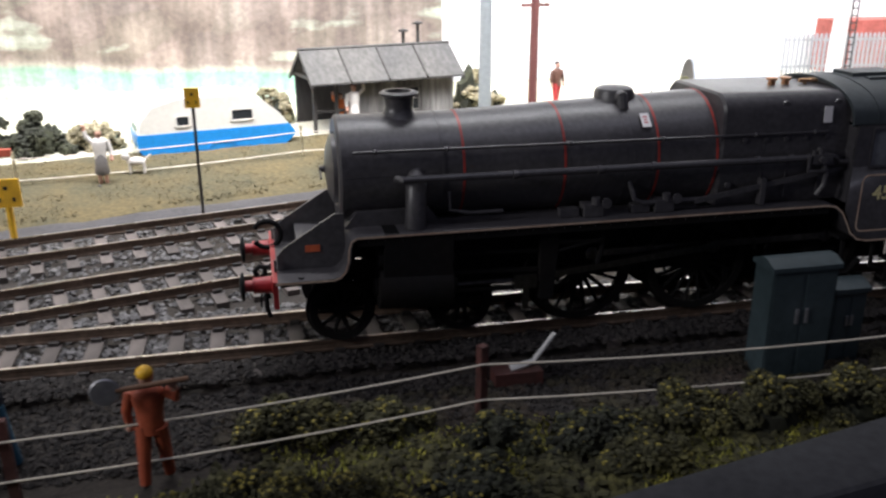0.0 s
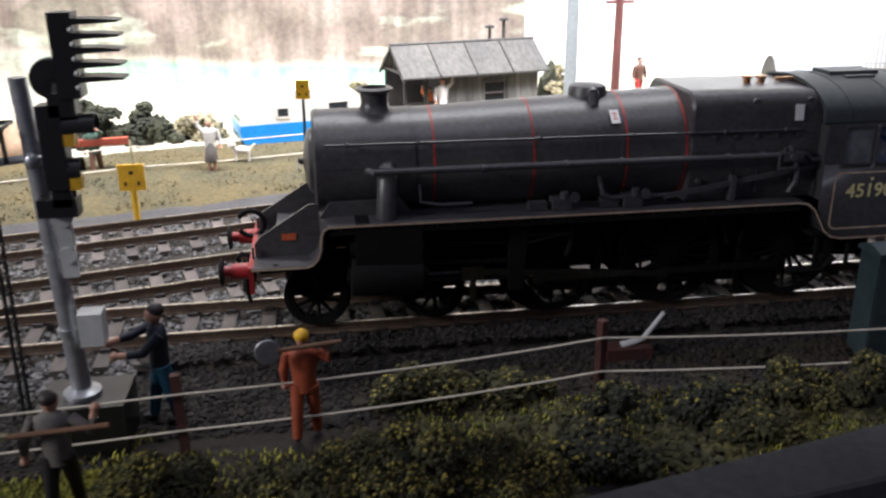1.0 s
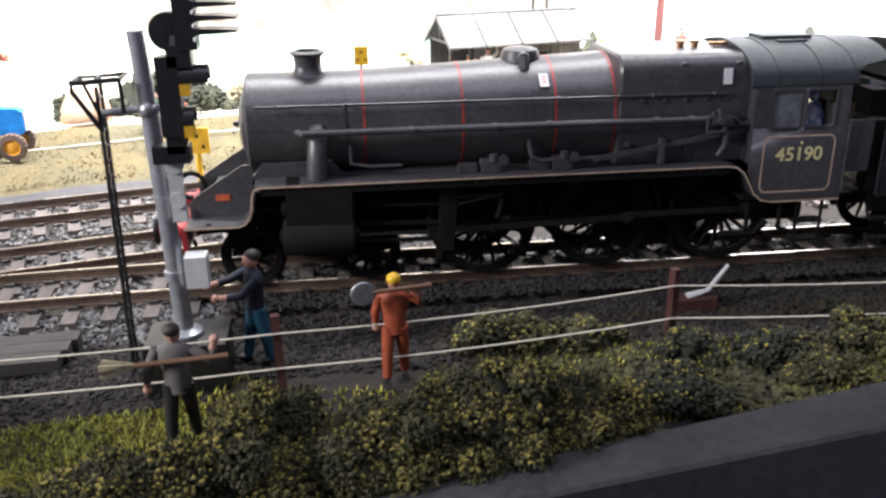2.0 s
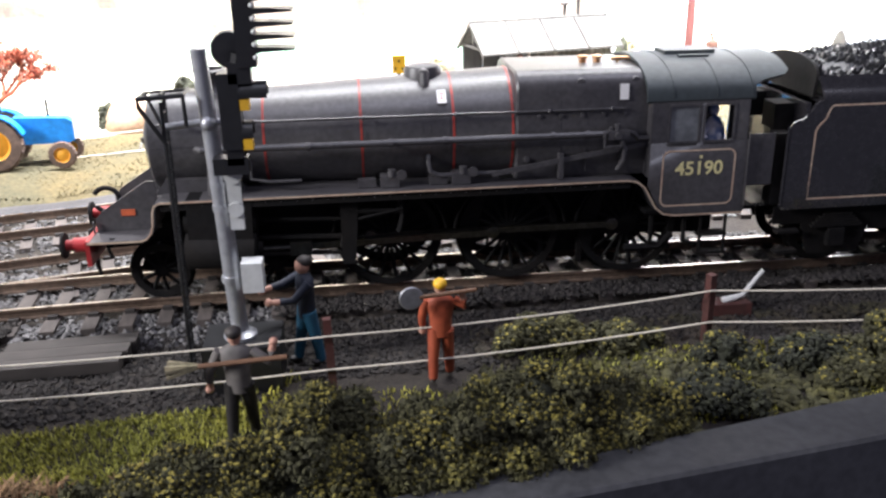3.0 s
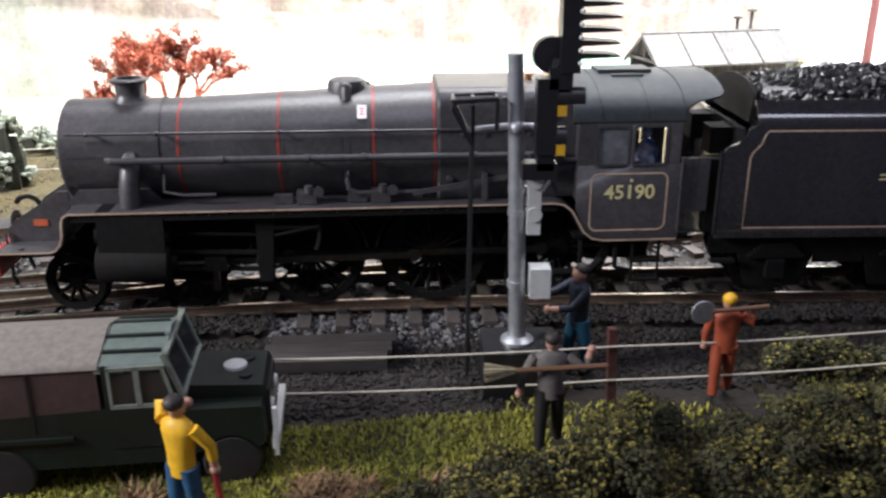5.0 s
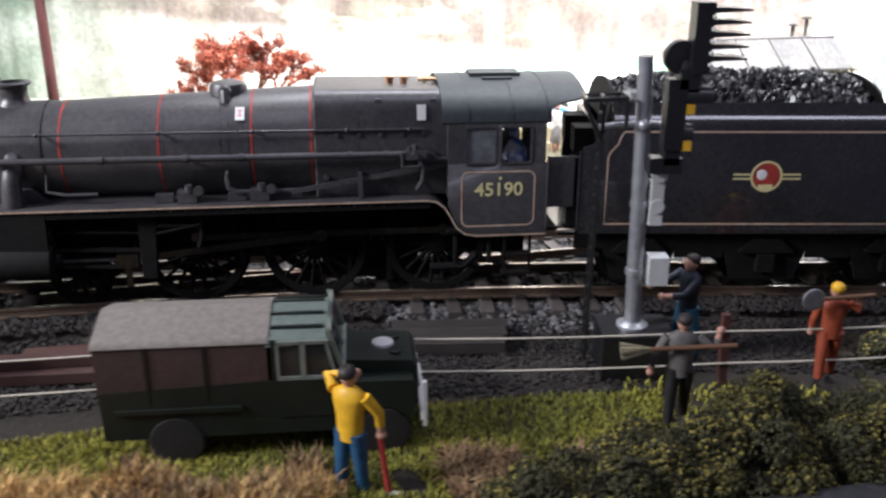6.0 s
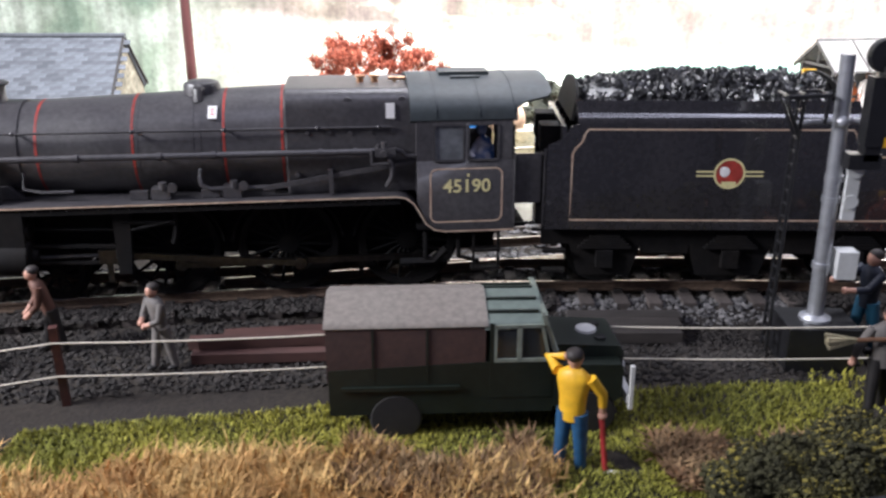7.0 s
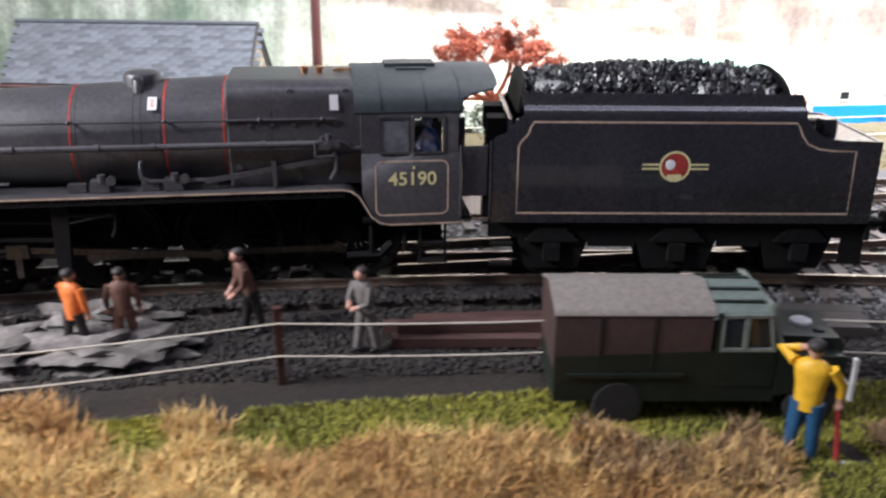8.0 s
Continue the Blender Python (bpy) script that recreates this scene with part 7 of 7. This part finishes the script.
def bush(x, y, z, rx, ry, rz_, n, material, label, size=1.5, seed=0, tips=0.0):
    t = thing("bush", label, "bush", x, y, z)
    cs, rs, high = [], [], []
    # knobbly mounds over the bush, each covered with small lumps
    knobs = []
    for _ in range(max(14, n // 160)):
        a, u = RNG.uniform(0, 6.28), RNG.uniform(0, 1)
        el = math.asin(u)
        k = 0.74 + 0.4 * noise.noise(Vector((a * 1.3, el * 2, seed * 3.3)))
        knobs.append((rx * k * math.cos(a) * math.cos(el), ry * k * math.sin(a) * math.cos(el), rz_ * k * math.sin(el), RNG.uniform(0.19, 0.34) * min(rx, 13)))
    for i in range(n):
        kx, ky, kz, kr = knobs[i % len(knobs)]
        d = RNG.normal(0, 1, 3)
        d /= np.linalg.norm(d)
        d[2] = abs(d[2]) if RNG.uniform() < 0.7 else d[2]
        q = kr * RNG.uniform(0.8, 1.12)
        cs.append((kx + d[0] * q, ky + d[1] * q, kz + d[2] * q))
        rs.append(size * RNG.uniform(0.45, 1.0))
        high.append(d[2] > 0.3 and (i % len(knobs)) % 3 != 0)
    crown(cs, rs, material, "foliage", t)
    if tips:
        top = [(c, r) for c, r, h in zip(cs, rs, high) if h and c[2] > rz_ * 0.12 and RNG.uniform() < tips * 3.4]
        crown([(c[0] * 1.01, c[1] * 1.01, c[2] + 0.35) for c, r in top], [r * 0.75 for c, r in top], TIPS, "yellow_bloom", t, "yellow tips")
    if tips > 0.2:
        q = np.repeat(np.array(cs), 2, 0) + RNG.normal(0, 0.6, (2 * len(cs), 3))
        ob = blades("leaf_sprig", q[:, :2], q[:, 2], np.full(len(q), 0.8), 0.9, np.full(len(q), 0.18), material, "small leafy sprigs", "")
        ob.parent = t
    # core in darker foam paints the shade seen in the foliage's gaps
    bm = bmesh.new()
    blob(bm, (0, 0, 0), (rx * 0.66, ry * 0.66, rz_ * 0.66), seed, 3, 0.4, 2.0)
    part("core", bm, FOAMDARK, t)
    bm = bmesh.new()
    tube(bm, [(0, 0, -3), (0.5, 0.3, rz_ * 0.4)], [1.0, 0.5], 7)
    part("stem", bm, DARKWOOD, t)
    return t


GORSE = "olive-green foam gorse bush with yellow tips"
for i, (x, y, rx, ry, h) in enumerate([(-41, -58, 15, 10, 18), (-60, -61, 13, 10, 14), (-79, -55, 12, 9, 15), (-24, -53, 12, 9, 11), (-70, -68, 14, 9, 10), (-95, -66, 13, 9, 11), (-50, -68, 14, 8, 10), (-110, -74, 11, 8, 8), (-30, -62, 10, 7, 8), (-62, -70, 15, 9, 13), (-84, -72, 14, 9, 12), (-103, -74, 13, 8, 10), (-46, -64, 13, 8, 13), (-120, -80, 11, 7, 7)]):
    bush(x, max(y, cap_y(x) + ry * 0.95), -6.2, rx, ry, h, 4200, FOAM, GORSE, 0.55, i, 0.22)
for i, (x, y, rx, ry, h) in enumerate([(-34, -21, 12, 5, 7), (-16, -22, 9, 5, 6), (2, -31, 8, 5, 7), (18, -33, 12, 5, 4), (38, -31, 9, 5, 7), (54, -34, 10, 6, 10), (70, -34, 11, 6, 9), (92, -33, 11, 6, 8), (-5, -44, 11, 6, 3), (26, -40, 9, 5, 3)]):
    bush(x, y, -6.2, rx, ry, h, 2000, FOAMDARK if i in (2, 3, 8) else FOAM, "low dark olive foam scrub by the fence", 0.6, 20 + i, 0.06)
for i, (x, y, rx, ry, h) in enumerate([(-140, 186, 15, 9, 19), (-119, 188, 14, 9, 17), (-163, 178, 12, 8, 14)]):
    bush(x, y, 2.5, rx, ry, h, 1000, FOAMDARK, "dark green foam hedge bush on the bank", 1.2, 40 + i)
for i, (x, y, rx, ry, h) in enumerate([(-98, 192, 12, 7, 13), (-28, 226, 10, 7, 16), (62, 240, 10, 7, 26), (74, 243, 7, 6, 14)]):
    bush(x, y, 3.0, rx, ry, h, 420, FOAMBUFF, "buff and green lichen bush on the bank", 1.3, 50 + i)
for i, (x, y, rx, ry, h) in enumerate([(122, 192, 7, 5, 15), (140, 194, 8, 6, 14), (155, 200, 8, 6, 20), (322, 262, 10, 7, 18), (168, 192, 7, 5, 10)]):
    bush(x, y, 4.0, rx, ry, h, 170, TURF if i in (0, 3) else FOAM, "bright green foam shrub at the back", 1.5, 60 + i)
for i, (x, y, rx, ry, h) in enumerate([(-236, 146, 17, 8, 15), (-214, 150, 13, 8, 12), (-258, 140, 12, 8, 13), (-254, 104, 8, 6, 36), (-266, 106, 7, 5, 30)]):
    bush(x, y, 2.0, rx, ry, h, 480, FOAMPALE, "pale grey-green lichen bush on the bank", 1.2, 70 + i)


def scrub_scatter():
    """Low foam crumbs over the ground before the fence and beside the line."""
    p = strewn(15000, -62, 210, lambda x: cap_y(x) + 0.5, lambda x: -9.0, -0.22, 0.09, 6.0)
    p = p[[not (-70 < x < -48 and y > -38) for x, y in p]]
    mound = [1.4 * max(noise.noise(Vector((x * 0.07, y * 0.1, 1.0))), 0) for x, y in p]
    z = on_ground(p, 0.1) + np.array(mound)
    near = np.array([y < -26 - 3 * noise.noise(Vector((x * 0.1, 0, 2))) for x, y in p])
    for name, pick, material, label in (("turf_crumbs", near, FOAM, "low olive foam turf along the layout's edge"), ("turf_crumbs", ~near, SCRUBBROWN, "dark red-brown scatter between fence and line")):
        q, zz = p[pick], z[pick]
        ob = crown([(a[0], a[1], b) for a, b in zip(q, zz)], RNG.uniform(0.45, 1.0, len(q)), material, name, None, label)
        tagged(ob, label, "scatter", "", "stuff")


SCRUBBROWN = mat("dark_red_brown_scatter", (0.022, 0.014, 0.010), 0.95, 0, 900, 60, 0.4, 0.5, (0.030, 0.028, 0.013), island=0.5)
scrub_scatter()


# ---- the rust-red tree: branching twigs with scraps of foliage ----
def red_tree(x, y, z):
    t = thing("red_tree", "rust-red bare branched tree with ragged foliage", "tree", x, y, z)
    rng = random.Random(4)
    bm = bmesh.new()
    tips = []
    def grow(p, d, length, r, depth):
        q = p + d * length
        tube(bm, [p, p * 0.5 + q * 0.5 + Vector((rng.uniform(-1, 1), rng.uniform(-1, 1), rng.uniform(-0.6, 0.6))) * length * 0.08, q], [r, r * 0.85, r * 0.7], 6)
        tips.extend(p.lerp(q, k / 3) for k in range(1, 4))
        if depth:
            for _ in range(3):
                nd = (d + Vector((rng.uniform(-1, 1), rng.uniform(-0.7, 0.7), rng.uniform(-0.45, 0.7)))).normalized()
                grow(q, nd, length * rng.uniform(0.55, 0.85), r * 0.62, depth - 1)
    for d in ((-1.0, -0.1, 0.30), (0.9, 0.1, 0.55), (-0.25, 0.2, 1.0), (0.45, -0.2, 0.9), (-1.0, 0.2, -0.02), (-0.7, -0.3, 0.6)):
        grow(Vector((0, 0, 13)), Vector(d).normalized(), 12.0, 1.2, 4)
    part("limb", bm, BARKRED, t, "rust-red branches")
    bm = bmesh.new()
    tube(bm, [(0, 0, 0), (0.6, 0, 7), (0, 0, 15)], [2.0, 1.5, 1.2], 9)
    part("trunk", bm, BARKRED, t, "rust-red trunk")
    pts, hs = [], []
    for p in tips:
        for _ in range(7):
            pts.append((p.x + rng.gauss(0, 0.75), p.y + rng.gauss(0, 0.75), p.z + rng.gauss(0, 0.7)))
    pts = np.array(pts)
    ob = blades("leaves", pts[:, :2], pts[:, 2], np.full(len(pts), 1.0), 1.5, np.full(len(pts), 0.30), BARKRED, "ragged rust-red leaves", "")
    ob.parent = t


red_tree(-213.5, 160, 1.0)

# dead bracken scraps between the bushes and the vehicle
p = strewn(3000, -136, -104, lambda x: -72, lambda x: -55.0, -0.1)
blades("dead_bracken", p, on_ground(p, -0.2), np.full(len(p), 2.4), 4.5, np.full(len(p), 0.4), BRACKEN, "reddish brown dead bracken on the verge", "bracken")
p = strewn(3600, -192, -158, lambda x: -80, lambda x: -60.0, 0.0)
blades("dead_bracken", p, on_ground(p, -0.2), np.full(len(p), 4.4), 4.5, np.full(len(p), 0.36), BRACKEN, "reddish brown dead stems in front of the vehicle", "bracken")

# ---- what moves ----
def run_at(t):
    """Millimetres run along x at t, a smooth curve through RUN."""
    ts, ds = [r[0] for r in RUN], [r[1] for r in RUN]
    k = max(i for i in range(len(ts)) if ts[i] <= t + 1e-9)
    if k == len(ts) - 1:
        return ds[-1]
    def slope(i):
        a, b = max(i - 1, 0), min(i + 1, len(ts) - 1)
        return (ds[b] - ds[a]) / (ts[b] - ts[a])
    h = ts[k + 1] - ts[k]
    u = (t - ts[k]) / h
    return ((1 + 2 * u) * (1 - u) ** 2) * ds[k] + u * (1 - u) ** 2 * h * slope(k) + u * u * (3 - 2 * u) * ds[k + 1] + u * u * (u - 1) * h * slope(k + 1)


def loco_pose(d):
    """Pose of the locomotive's own origin when it has run d; its middle (50 mm on) lies on the line."""
    y, a = line_at(50 + d)
    return at(50 + d, y, 0, 0, 0, a) @ at(-50, 0, 0)


def tender_pose(d):
    pin = loco_pose(d) @ at(PIVOT, 0, 0)
    a = line_at(pin.translation.x / MM + 55)[1]
    return at(pin.translation.x / MM, pin.translation.y / MM, 0, 0, 0, a)


def motions():
    steps = [k / 10 for k in range(81)]
    runs = [run_at(t) for t in steps]
    walk(loco, [(t, loco_pose(d)) for t, d in zip(steps, runs)])
    walk(tender, [(t, tender_pose(d)) for t, d in zip(steps, runs)])
    for axle, x in zip(drivers, DRIVERS):
        walk(axle, [(t, at(x, 0, 12.0, 0, math.degrees(d / 12.0) + 20, 0)) for t, d in zip(steps, runs)])
    for axle, x in zip(bogie_wheels, (-21.8, 4.2)):
        walk(axle, [(t, at(x, 0, 6.7, 0, math.degrees(d / 6.7), 0)) for t, d in zip(steps, runs)])
    for axle, x in zip(tender_wheels, TENDER_AXLES):
        walk(axle, [(t, at(x - PIVOT, 0, 8.4, 0, math.degrees(d / 8.4), 0)) for t, d in zip(steps, runs)])
    pin, near, far, head = 4.6, [], [], []
    rods = []
    for t, d in zip(steps, runs):
        a = d / 12.0 + radians(20)
        cx, cz = pin * math.sin(a), pin * math.cos(a)
        near.append((t, at(DRIVERS[0] + cx, 0, 12 + cz)))
        far.append((t, at(DRIVERS[0] + cz, 0, 12 - cx)))
        px, pz = DRIVERS[1] + cx, 12 + cz
        hx = px - math.sqrt(44.0 ** 2 - (pz - 12.2) ** 2)
        head.append((t, at(hx, 0, 12.2)))
        rods.append((t, at(hx, 0, 12.2, 0, -math.degrees(math.asin((pz - 12.2) / 44.0)), 0)))
    walk(coupling, near)
    walk(coupling_far, far)
    walk(crosshead, head)
    walk(main_rod, rods)


motions()
